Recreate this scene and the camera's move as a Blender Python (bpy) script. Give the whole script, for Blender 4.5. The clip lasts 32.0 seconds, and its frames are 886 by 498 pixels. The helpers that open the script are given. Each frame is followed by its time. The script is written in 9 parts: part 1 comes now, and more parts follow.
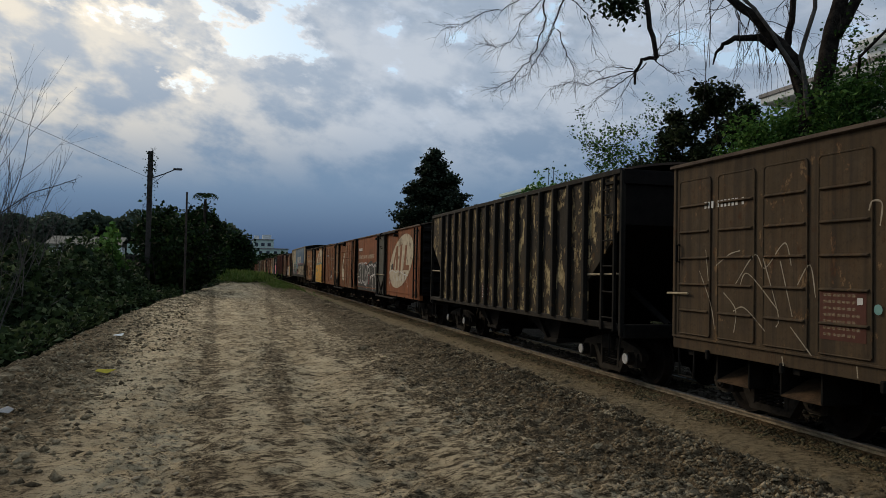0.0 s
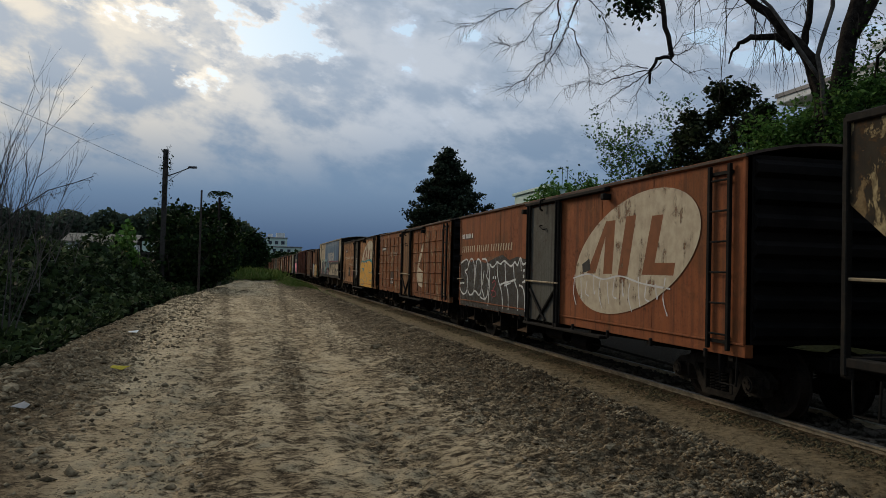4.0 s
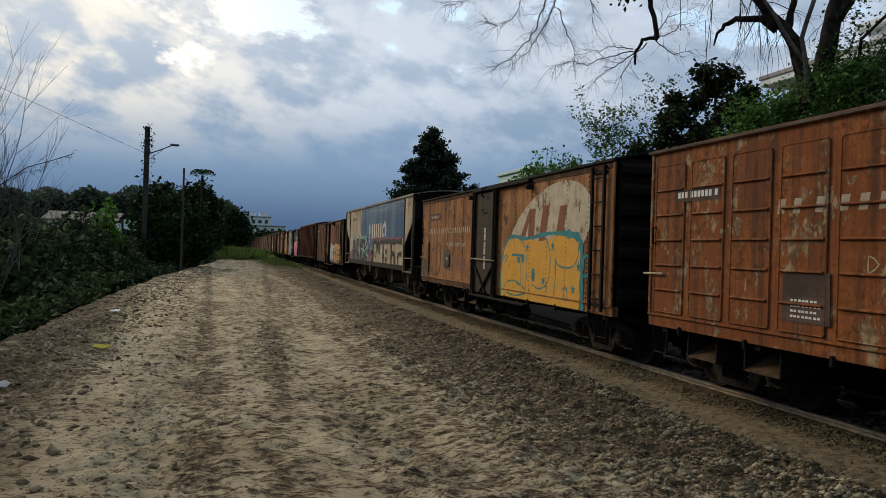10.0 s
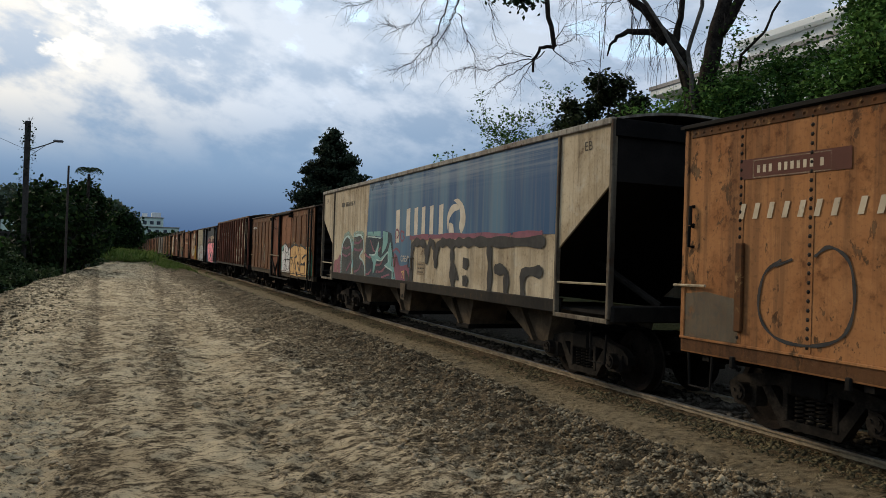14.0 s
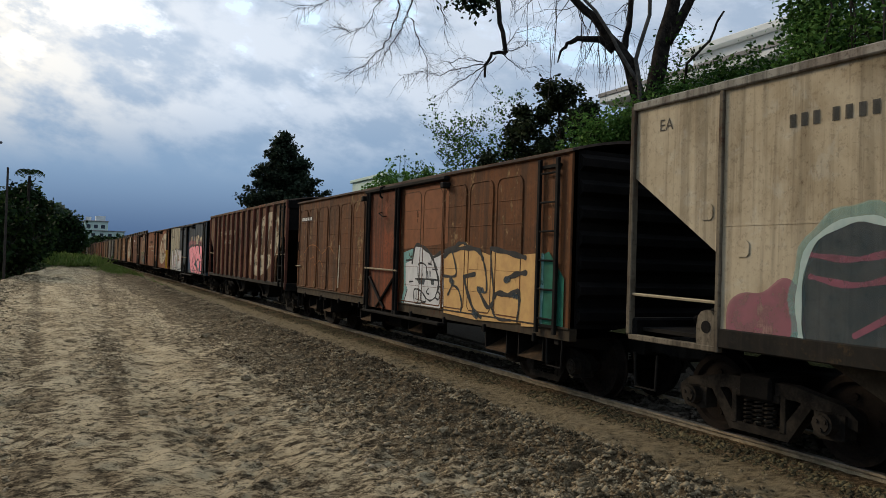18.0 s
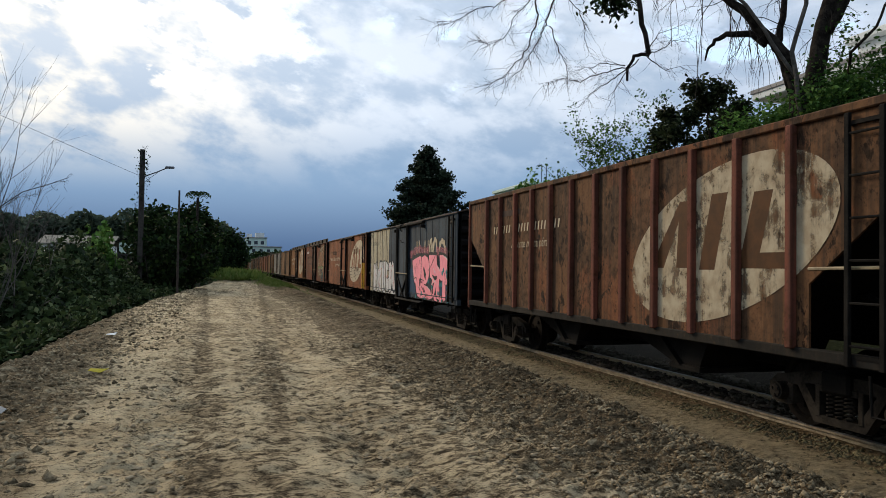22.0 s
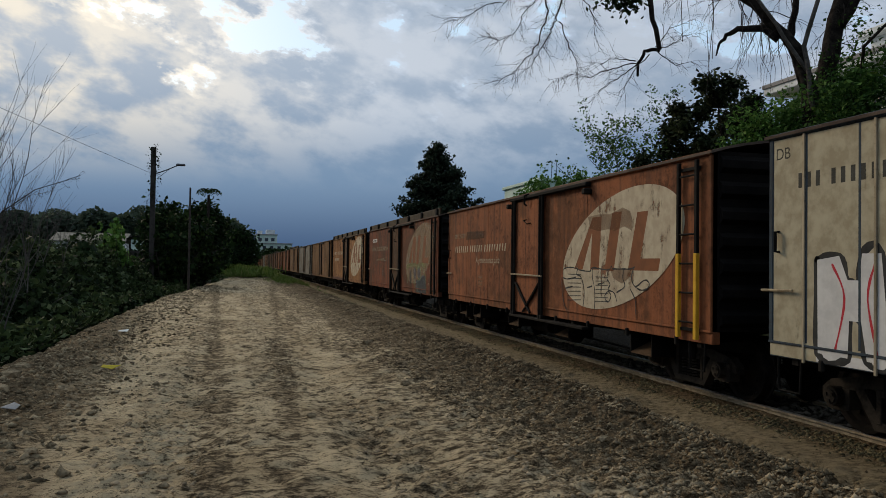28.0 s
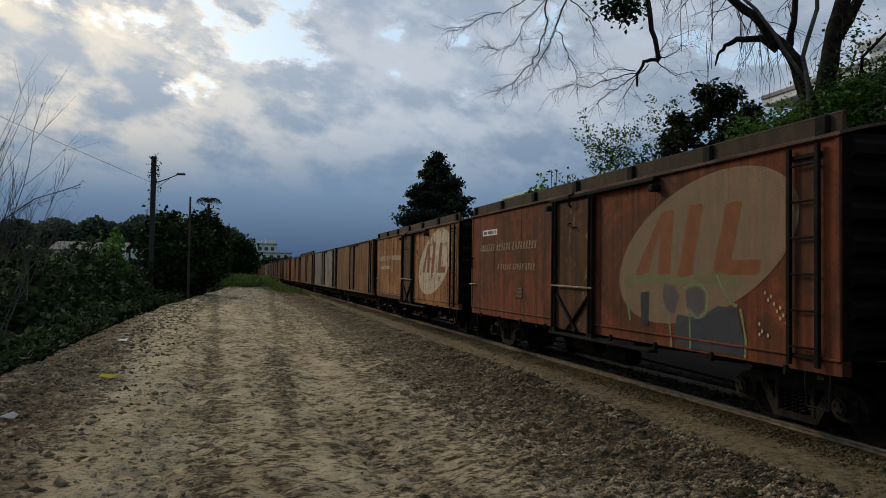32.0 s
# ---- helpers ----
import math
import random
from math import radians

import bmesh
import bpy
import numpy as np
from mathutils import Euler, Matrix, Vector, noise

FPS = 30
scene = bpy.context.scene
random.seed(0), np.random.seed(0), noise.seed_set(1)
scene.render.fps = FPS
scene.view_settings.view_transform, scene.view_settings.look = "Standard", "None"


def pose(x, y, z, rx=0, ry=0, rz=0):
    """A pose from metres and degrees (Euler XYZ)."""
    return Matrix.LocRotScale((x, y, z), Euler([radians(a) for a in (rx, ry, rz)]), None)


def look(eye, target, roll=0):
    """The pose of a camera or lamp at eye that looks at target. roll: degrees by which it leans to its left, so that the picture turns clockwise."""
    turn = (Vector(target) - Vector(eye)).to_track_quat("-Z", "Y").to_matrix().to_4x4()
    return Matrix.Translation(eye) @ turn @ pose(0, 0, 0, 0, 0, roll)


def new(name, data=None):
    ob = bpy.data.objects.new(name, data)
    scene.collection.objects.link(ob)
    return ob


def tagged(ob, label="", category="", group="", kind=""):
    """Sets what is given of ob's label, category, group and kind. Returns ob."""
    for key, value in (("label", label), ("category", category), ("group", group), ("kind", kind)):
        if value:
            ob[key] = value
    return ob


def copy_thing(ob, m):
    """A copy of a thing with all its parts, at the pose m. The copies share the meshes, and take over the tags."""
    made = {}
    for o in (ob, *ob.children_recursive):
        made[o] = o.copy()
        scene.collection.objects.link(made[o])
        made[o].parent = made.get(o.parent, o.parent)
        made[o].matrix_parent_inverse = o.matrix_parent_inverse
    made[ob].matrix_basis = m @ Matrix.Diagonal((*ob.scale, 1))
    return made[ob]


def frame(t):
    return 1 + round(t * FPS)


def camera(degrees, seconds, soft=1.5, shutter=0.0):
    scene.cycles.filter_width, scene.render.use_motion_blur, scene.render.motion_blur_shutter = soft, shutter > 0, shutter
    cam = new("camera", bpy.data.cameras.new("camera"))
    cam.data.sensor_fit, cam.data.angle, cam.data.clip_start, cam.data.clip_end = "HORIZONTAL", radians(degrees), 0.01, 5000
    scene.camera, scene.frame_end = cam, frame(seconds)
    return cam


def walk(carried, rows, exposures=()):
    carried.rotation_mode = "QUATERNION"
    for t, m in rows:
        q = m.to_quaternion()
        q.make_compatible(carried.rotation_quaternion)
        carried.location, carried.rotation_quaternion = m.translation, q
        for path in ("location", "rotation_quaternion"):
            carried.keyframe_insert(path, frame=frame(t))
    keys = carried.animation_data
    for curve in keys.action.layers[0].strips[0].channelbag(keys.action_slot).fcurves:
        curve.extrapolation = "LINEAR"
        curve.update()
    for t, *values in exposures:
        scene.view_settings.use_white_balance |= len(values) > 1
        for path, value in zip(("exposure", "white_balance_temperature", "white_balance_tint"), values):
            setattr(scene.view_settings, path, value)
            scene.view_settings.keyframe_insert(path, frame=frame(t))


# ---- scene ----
# World: the track runs along +y, x points away from the road to the train, z = 0 is the dirt road.
CAM_Z = 1.65
cam = camera(60.0, 32.0, soft=0.55)
PATH = [
    (0.0, pose(0, 0, CAM_Z, 91.64, -1.15, -15.25)),
    (0.5, pose(0, 0, CAM_Z, 91.62, -1.09, -15.29)),
    (1.0, pose(0, 0, CAM_Z, 91.63, -1.07, -14.97)),
    (1.5, pose(0, 0, CAM_Z, 91.57, -1.15, -14.57)),
    (2.0, pose(0, 0, CAM_Z, 91.59, -1.31, -14.19)),
    (2.5, pose(0, 0, CAM_Z, 91.58, -1.38, -14.08)),
    (3.0, pose(0, 0, CAM_Z, 91.65, -1.51, -14.16)),
    (3.5, pose(0, 0, CAM_Z, 91.60, -1.51, -14.24)),
    (5.5, pose(0, 0, CAM_Z, 91.50, -1.40, -14.44)),
    (6.0, pose(0, 0, CAM_Z, 91.29, -1.40, -14.53)),
    (6.5, pose(0, 0, CAM_Z, 90.38, -1.57, -14.60)),
    (7.0, pose(0, 0, CAM_Z, 90.14, -1.83, -14.69)),
    (7.5, pose(0, 0, CAM_Z, 90.25, -2.00, -14.74)),
    (8.0, pose(0, 0, CAM_Z, 90.20, -1.97, -14.81)),
    (8.5, pose(0, 0, CAM_Z, 90.20, -1.93, -14.87)),
    (9.0, pose(0, 0, CAM_Z, 90.16, -1.87, -14.91)),
    (9.5, pose(0, 0, CAM_Z, 90.11, -1.80, -15.04)),
    (10.0, pose(0, 0, CAM_Z, 90.09, -1.77, -15.47)),
    (10.5, pose(0, 0, CAM_Z, 90.09, -1.73, -16.10)),
    (11.0, pose(0, 0, CAM_Z, 90.08, -1.65, -16.54)),
    (11.5, pose(0, 0, CAM_Z, 90.03, -1.60, -16.92)),
    (12.0, pose(0, 0, CAM_Z, 90.07, -1.65, -17.45)),
    (12.5, pose(0, 0, CAM_Z, 90.08, -1.73, -18.07)),
    (13.0, pose(0, 0, CAM_Z, 90.12, -1.77, -19.29)),
    (13.5, pose(0, 0, CAM_Z, 90.26, -1.82, -20.69)),
    (14.0, pose(0, 0, CAM_Z, 90.52, -1.86, -22.85)),
    (14.5, pose(0, 0, CAM_Z, 90.73, -2.14, -27.14)),
    (15.0, pose(0, 0, CAM_Z, 90.84, -2.32, -33.30)),
    (15.5, pose(0, 0, CAM_Z, 90.94, -2.50, -38.90)),
    (16.0, pose(0, 0, CAM_Z, 91.05, -2.68, -42.30)),
    (16.5, pose(0, 0, CAM_Z, 91.15, -2.86, -42.49)),
    (17.0, pose(0, 0, CAM_Z, 91.12, -2.56, -39.47)),
    (17.5, pose(0, 0, CAM_Z, 90.97, -1.94, -33.21)),
    (18.0, pose(0, 0, CAM_Z, 90.94, -1.78, -26.41)),
    (18.5, pose(0, 0, CAM_Z, 90.84, -1.89, -22.63)),
    (19.0, pose(0, 0, CAM_Z, 90.76, -1.84, -19.69)),
    (19.5, pose(0, 0, CAM_Z, 90.75, -1.76, -18.11)),
    (20.0, pose(0, 0, CAM_Z, 90.87, -1.38, -17.33)),
    (20.5, pose(0, 0, CAM_Z, 90.93, -1.04, -17.16)),
    (21.0, pose(0, 0, CAM_Z, 91.31, -0.78, -17.04)),
    (21.5, pose(0, 0, CAM_Z, 91.55, -0.73, -16.51)),
    (22.0, pose(0, 0, CAM_Z, 91.44, -0.84, -15.73)),
    (22.5, pose(0, 0, CAM_Z, 91.42, -0.87, -15.54)),
    (23.0, pose(0, 0, CAM_Z, 91.34, -0.83, -15.29)),
    (23.5, pose(0, 0, CAM_Z, 91.31, -0.82, -15.35)),
    (24.0, pose(0, 0, CAM_Z, 91.27, -0.84, -15.41)),
    (24.5, pose(0, 0, CAM_Z, 91.30, -1.04, -15.43)),
    (25.0, pose(0, 0, CAM_Z, 91.25, -1.04, -15.46)),
    (25.5, pose(0, 0, CAM_Z, 91.18, -0.99, -15.51)),
    (27.5, pose(0, 0, CAM_Z, 91.18, -0.78, -15.30)),
    (28.0, pose(0, 0, CAM_Z, 91.17, -0.75, -14.98)),
    (28.5, pose(0, 0, CAM_Z, 91.08, -0.68, -14.69)),
    (29.0, pose(0, 0, CAM_Z, 91.13, -0.64, -14.77)),
    (29.5, pose(0, 0, CAM_Z, 91.47, -0.80, -14.82)),
    (30.0, pose(0, 0, CAM_Z, 91.87, -0.88, -14.87)),
    (30.5, pose(0, 0, CAM_Z, 91.99, -0.88, -14.89)),
    (31.0, pose(0, 0, CAM_Z, 91.92, -0.80, -14.94)),
    (31.5, pose(0, 0, CAM_Z, 91.84, -0.75, -14.96)),
    (32.0, pose(0, 0, CAM_Z, 91.87, -0.81, -15.00)),
]
EXPOSURES = [(0.0, -0.10), (0.6, 0.13), (1.0, 0.33), (1.4, 0.03), (2.0, -0.22), (3.5, -0.18), (5.5, -0.01), (6.2, 0.09), (7.0, 0.43), (8.0, 0.19), (9.0, 0.19), (13.0, 0.31), (14.0, 0.38), (15.5, 0.84), (16.5, 1.19), (17.0, 1.14), (17.5, 0.89), (18.0, 0.37), (19.0, 0.24), (20.0, 0.04), (21.0, -0.12), (21.5, 0.23), (22.0, 0.53), (22.4, 0.23), (23.0, 0.00), (25.0, 0.13), (28.0, -0.02), (29.0, 0.04), (29.5, -0.05), (30.0, -0.17), (32.0, -0.12)]
walk(cam, PATH, EXPOSURES)

# ---- sky and light ----
SUN_AZ, SUN_EL = -32.0, 24.0          # degrees to the right of the track, and up
world = bpy.data.worlds.new("world")
scene.world = world
world.use_nodes = True


class Nodes:
    """A small writer of node trees."""

    def __init__(self, tree):
        self.t = tree
        tree.nodes.clear()

    def n(self, kind, sockets=None):
        nd = self.t.nodes.new(kind)
        for k, v in (sockets or {}).items():
            self.put(nd.inputs[k], v)
        return nd

    def put(self, sock, v):
        if isinstance(v, bpy.types.Node):
            self.t.links.new(v.outputs[0], sock)
        elif isinstance(v, bpy.types.NodeSocket):
            self.t.links.new(v, sock)
        else:
            if sock.type == "RGBA" and len(v) == 3:
                v = (*v, 1.0)
            sock.default_value = v

    def math(self, op, a, b=0.0, clamp=False):
        nd = self.n("ShaderNodeMath")
        nd.operation, nd.use_clamp = op, clamp
        self.put(nd.inputs[0], a)
        self.put(nd.inputs[1], b)
        return nd

    def mix(self, f, a, b, kind="MIX"):
        nd = self.n("ShaderNodeMix")
        nd.data_type, nd.blend_type, nd.clamp_factor = "RGBA", kind, True
        self.put(nd.inputs[0], f)
        self.put(nd.inputs[6], a)
        self.put(nd.inputs[7], b)
        return nd.outputs[2]

    def ramp(self, f, lo, hi):
        nd = self.n("ShaderNodeMapRange")
        nd.interpolation_type = "SMOOTHSTEP"
        self.put(nd.inputs[0], f)
        nd.inputs[1].default_value, nd.inputs[2].default_value = lo, hi
        return nd.outputs[0]

    def noise(self, vec, scale, detail=4.0, rough=0.55, dist=0.0):
        nd = self.n("ShaderNodeTexNoise", {"Scale": scale, "Detail": detail, "Roughness": rough, "Distortion": dist})
        self.put(nd.inputs["Vector"], vec)
        return nd.outputs[0]

    def scaled(self, vec, s, offset=(0, 0, 0)):
        nd = self.n("ShaderNodeMapping")
        self.put(nd.inputs["Vector"], vec)
        nd.inputs["Scale"].default_value = s
        nd.inputs["Location"].default_value = offset
        return nd.outputs[0]


def build_sky():
    w = Nodes(world.node_tree)
    coord = w.n("ShaderNodeTexCoord").outputs["Generated"]
    sky = w.n("ShaderNodeTexSky")
    sky.sky_type, sky.sun_disc, sky.sun_elevation, sky.sun_rotation = "NISHITA", False, radians(SUN_EL), radians(SUN_AZ)
    clear = w.mix(1.0, sky.outputs[0], (0.10, 0.10, 0.10), "MULTIPLY")
    sep = w.n("ShaderNodeSeparateXYZ")
    w.put(sep.inputs[0], coord)
    x, y, z = sep.outputs
    up = w.math("MAXIMUM", z, 0.0)
    # rows of cloud that slant down towards the right, finer low down
    along = w.math("SUBTRACT", x, w.math("MULTIPLY", up, 0.55))
    across = w.math("ADD", up, w.math("MULTIPLY", x, 0.30))
    flat = w.n("ShaderNodeCombineXYZ")
    w.put(flat.inputs[0], w.math("MULTIPLY", along, 0.80))
    w.put(flat.inputs[1], w.math("MULTIPLY", across, 1.45))
    w.put(flat.inputs[2], w.math("MULTIPLY", y, 0.5))
    sx, sy = math.sin(radians(SUN_AZ)), math.cos(radians(SUN_AZ))

    def density(dx, dy):
        p = w.scaled(flat.outputs[0], (1, 1, 1), (3.4 + dx, 1.7 + dy, 0))
        big = w.noise(p, 5.5, 2.0, 0.5, 0.0)
        mid = w.noise(p, 13.0, 8.0, 0.57, 0.0)
        return w.math("ADD", w.math("MULTIPLY", big, 0.42), w.math("MULTIPLY", mid, 0.58))
    dens = density(0, 0)
    ahead = density(0.010, -0.016)
    edge = w.ramp(w.math("SUBTRACT", dens, ahead), -0.035, 0.05)
    # nearness to the hidden sun
    glow = w.math("ADD", w.math("MULTIPLY", x, sx), w.math("MULTIPLY", y, sy))
    far_side = w.ramp(glow, 0.80, 0.25)
    glow = w.ramp(glow, 0.70, 1.0)
    # thick cloud low down, broken higher up and towards the sun
    hz = w.math("ADD", z, w.math("MULTIPLY", glow, 0.085))
    low = w.ramp(hz, 0.37, 0.20)
    thick = w.math("ADD", w.math("MULTIPLY", w.math("SUBTRACT", dens, 0.482), 1.5), w.math("MULTIPLY", low, 0.16))
    thick = w.math("ADD", thick, w.math("MULTIPLY", w.ramp(z, 0.18, 0.08), 0.4))
    cover = w.ramp(thick, -0.010, 0.022)
    deep = w.ramp(thick, 0.0, 0.085)
    grey = w.mix(w.ramp(z, 0.0, 0.12), (0.058, 0.105, 0.205), (0.19, 0.29, 0.43))
    grey = w.mix(w.ramp(z, 0.10, 0.27), grey, (0.40, 0.485, 0.60))
    puff = w.ramp(density(0.31, 0.17), 0.43, 0.58)
    amount = w.math("MULTIPLY", w.ramp(z, 0.08, 0.22), 0.7)
    grey = w.mix(w.math("MULTIPLY", puff, amount), grey, w.mix(glow, (0.68, 0.73, 0.80), (1.25, 1.08, 0.80)))
    rim = w.mix(glow, (0.68, 0.77, 0.90), (1.72, 1.44, 1.0))
    rim = w.mix(edge, w.mix(0.55, rim, grey), rim)
    cloud = w.mix(deep, rim, grey)
    gap = w.mix(glow, (0.72, 0.92, 1.10), (1.38, 1.43, 1.40))
    gap = w.mix(0.15, gap, clear)
    col = w.mix(cover, gap, cloud)
    col = w.mix(w.math("MULTIPLY", glow, w.math("MULTIPLY", w.ramp(z, 0.08, 0.3), 0.16)), col, (1.1, 0.98, 0.80))
    col = w.mix(w.math("MULTIPLY", far_side, w.ramp(z, 0.05, 0.2)), col, w.mix(1.0, col, (0.76, 0.79, 0.83), "MULTIPLY"))
    bg = w.n("ShaderNodeBackground", {"Color": col, "Strength": 1.0})
    w.n("ShaderNodeOutputWorld", {"Surface": bg.outputs[0]})


build_sky()
sun = new("sun", bpy.data.lights.new("sun", "SUN"))
sun.data.energy, sun.data.angle, sun.data.color = 1.75, radians(16), (1.0, 0.82, 0.58)
a, e = radians(SUN_AZ), radians(SUN_EL + 2)
sun.matrix_world = look((0, 0, 0), (-math.sin(a) * math.cos(e), -math.cos(a) * math.cos(e), -math.sin(e)))

# ---- materials ----
def material(name, build, rough=0.8, metal=0.0):
    m = bpy.data.materials.new(name)
    m.use_nodes = True
    w = Nodes(m.node_tree)
    bsdf = w.n("ShaderNodeBsdfPrincipled", {"Roughness": rough, "Metallic": metal})
    out = w.n("ShaderNodeOutputMaterial")
    w.t.links.new(bsdf.outputs[0], out.inputs[0])
    w.bsdf, w.out = bsdf, out
    w.obj = w.n("ShaderNodeTexCoord").outputs["Object"]
    build(w)
    return m


def bump(w, height, dist, strength=1.0):
    b = w.n("ShaderNodeBump", {"Distance": dist, "Strength": strength})
    w.put(b.inputs["Height"], height)
    w.t.links.new(b.outputs[0], w.bsdf.inputs["Normal"])


def plain(name, a, b, scale=4.0, rough=0.8, metal=0.0, relief=0.004, fine=40.0):
    """Two tones broken by noise at two scales."""
    def build(w):
        n1 = w.noise(w.obj, scale, 5.0, 0.6, 0.2)
        n2 = w.noise(w.obj, fine, 3.0, 0.6)
        rnd = w.n("ShaderNodeObjectInfo").outputs["Random"]
        f = w.math("ADD", w.math("MULTIPLY", n1, 0.7), w.math("MULTIPLY", n2, 0.3))
        f = w.ramp(w.math("ADD", f, w.math("MULTIPLY", w.math("SUBTRACT", rnd, 0.5), 0.12)), 0.36, 0.64)
        w.put(w.bsdf.inputs["Base Color"], w.mix(f, a, b))
        w.bsdf.inputs["Specular IOR Level"].default_value = 0.5 if metal or rough < 0.3 else 0.06
        bump(w, n2, relief)
    return material(name, build, rough, metal)


def wagon_paint(name, base, alt, rust=(0.055, 0.022, 0.010), rusty=0.5, grime=0.5, seed=0.0, patch=None, relief=0.004, peel=None, bare=0.5):
    """Weathered wagon paint: patches of a second tone, rust blotches, rain streaks and road dirt."""
    def build(w):
        o = w.scaled(w.obj, (1, 1, 1), (seed * 3.1, seed * 7.7, seed))
        blot = w.noise(o, 0.9, 6.0, 0.62, 0.4)
        fine = w.noise(o, 9.0, 5.0, 0.65, 0.2)
        streak = w.noise(w.scaled(o, (3.0, 3.6, 0.16)), 1.6, 5.0, 0.6, 0.1)
        thin = w.noise(w.scaled(o, (10.0, 11.0, 0.35)), 1.5, 3.0, 0.6)
        col = w.mix(w.ramp(blot, 0.40, 0.62), base, alt)
        if patch:
            col = w.mix(w.math("MULTIPLY", w.ramp(w.noise(o, 0.55, 3.0, 0.7, 0.6), 0.52, 0.60), 0.7), col, patch)
        pale = w.mix(0.6, col, tuple(min(c * 1.9 + 0.012, 0.5) for c in base))
        col = w.mix(w.math("MULTIPLY", w.ramp(w.noise(o, 3.5, 7.0, 0.7, 0.5), 0.52, 0.68), 0.35), col, pale)
        col = w.mix(w.math("MULTIPLY", w.ramp(streak, 0.45, 0.64), 0.75 * grime + 0.15), col, (0.022, 0.017, 0.013))
        col = w.mix(w.math("MULTIPLY", w.ramp(thin, 0.52, 0.68), 0.5 * grime + 0.1), col, (0.03, 0.023, 0.017))
        mott = w.noise(o, 22.0, 4.0, 0.7, 0.3)
        col = w.mix(w.math("MULTIPLY", w.ramp(mott, 0.52, 0.66), 0.10 + 0.6 * grime), col, (0.03, 0.02, 0.014))
        spots = w.math("MULTIPLY", w.ramp(fine, 0.58 - 0.14 * rusty, 0.68), w.ramp(blot, 0.58 - 0.22 * rusty, 0.64))
        col = w.mix(w.math("MULTIPLY", spots, 0.9), col, rust)
        if peel:                               # flakes gone down to an older coat
            pn = w.math("MULTIPLY", w.noise(w.scaled(o, (1.0, 1.4, 0.8)), 1.9, 8.0, 0.68, 0.5), 0.62)
            pn = w.math("ADD", pn, w.math("MULTIPLY", w.noise(w.scaled(o, (1.0, 1.3, 0.8)), 7.0, 8.0, 0.68, 0.4), 0.38))
            old = w.mix(w.ramp(fine, 0.40, 0.62), peel, tuple(c * 0.45 for c in peel))
            old = w.mix(w.math("MULTIPLY", w.ramp(streak, 0.48, 0.60), 0.6), old, rust)
            ring = w.ramp(pn, 0.585 - 0.13 * bare, 0.60 - 0.13 * bare)
            col = w.mix(w.math("MULTIPLY", ring, 0.8), col, w.mix(0.5, rust, old))
            col = w.mix(w.ramp(pn, 0.603 - 0.13 * bare, 0.615 - 0.13 * bare), col, old)
        w.put(w.bsdf.inputs["Base Color"], col)
        w.put(w.bsdf.inputs["Roughness"], w.math("ADD", 0.62, w.math("MULTIPLY", fine, 0.4)))
        bump(w, w.math("ADD", w.math("MULTIPLY", fine, 0.5), w.math("MULTIPLY", streak, 1.2)), relief)
        w.bsdf.inputs["Specular IOR Level"].default_value = 0.10
    return material(name, build, 0.75)


def worn(name, col, alt, wear=0.45, scale=2.2, seed=0.0, streaky=0.6, fade=0.0):
    """Old lettering or spray paint, rubbed through to what lies under it."""
    def build(w):
        o = w.scaled(w.obj, (1, 1, 1), (seed, seed * 2.3, seed * 5.1))
        big = w.noise(o, scale, 6.0, 0.65, 0.3)
        st = w.noise(w.scaled(o, (4.0, 4.0, 0.3)), 2.0, 4.0, 0.6)
        f = w.math("ADD", w.math("MULTIPLY", big, 1.0 - 0.5 * streaky), w.math("MULTIPLY", st, 0.5 * streaky))
        w.bsdf.inputs["Specular IOR Level"].default_value = 0.12
        w.put(w.bsdf.inputs["Base Color"], w.mix(w.ramp(w.noise(o, 5.0, 5.0, 0.6), 0.35, 0.65), col, alt))
        mixer = w.n("ShaderNodeMixShader")
        w.put(mixer.inputs[0], w.math("MAXIMUM", w.ramp(f, 0.70 - 0.5 * wear, 0.84 - 0.42 * wear), fade + 0.05))
        tr = w.n("ShaderNodeBsdfTransparent")
        w.t.links.new(w.bsdf.outputs[0], mixer.inputs[1])
        w.t.links.new(tr.outputs[0], mixer.inputs[2])
        w.t.links.new(mixer.outputs[0], w.out.inputs[0])
    return material(name, build, 0.7)


def foliage(name, a, b, c, gloss=0.7):
    def build(w):
        rnd = w.n("ShaderNodeNewGeometry").outputs["Random Per Island"]
        col = w.mix(w.ramp(rnd, 0.0, 0.7), a, b)
        col = w.mix(w.ramp(rnd, 0.8, 1.0), col, c)
        big = w.noise(w.obj, 0.5, 3.0, 0.6)
        col = w.mix(w.math("MULTIPLY", w.ramp(big, 0.45, 0.7), 0.5), col, a)
        w.put(w.bsdf.inputs["Base Color"], col)
        w.bsdf.inputs["Specular IOR Level"].default_value = 0.06
        tr = w.n("ShaderNodeBsdfTranslucent", {"Color": col})
        mixer = w.n("ShaderNodeMixShader", {0: 0.25})
        w.t.links.new(w.bsdf.outputs[0], mixer.inputs[1])
        w.t.links.new(tr.outputs[0], mixer.inputs[2])
        w.t.links.new(mixer.outputs[0], w.out.inputs[0])
    return material(name, build, gloss)


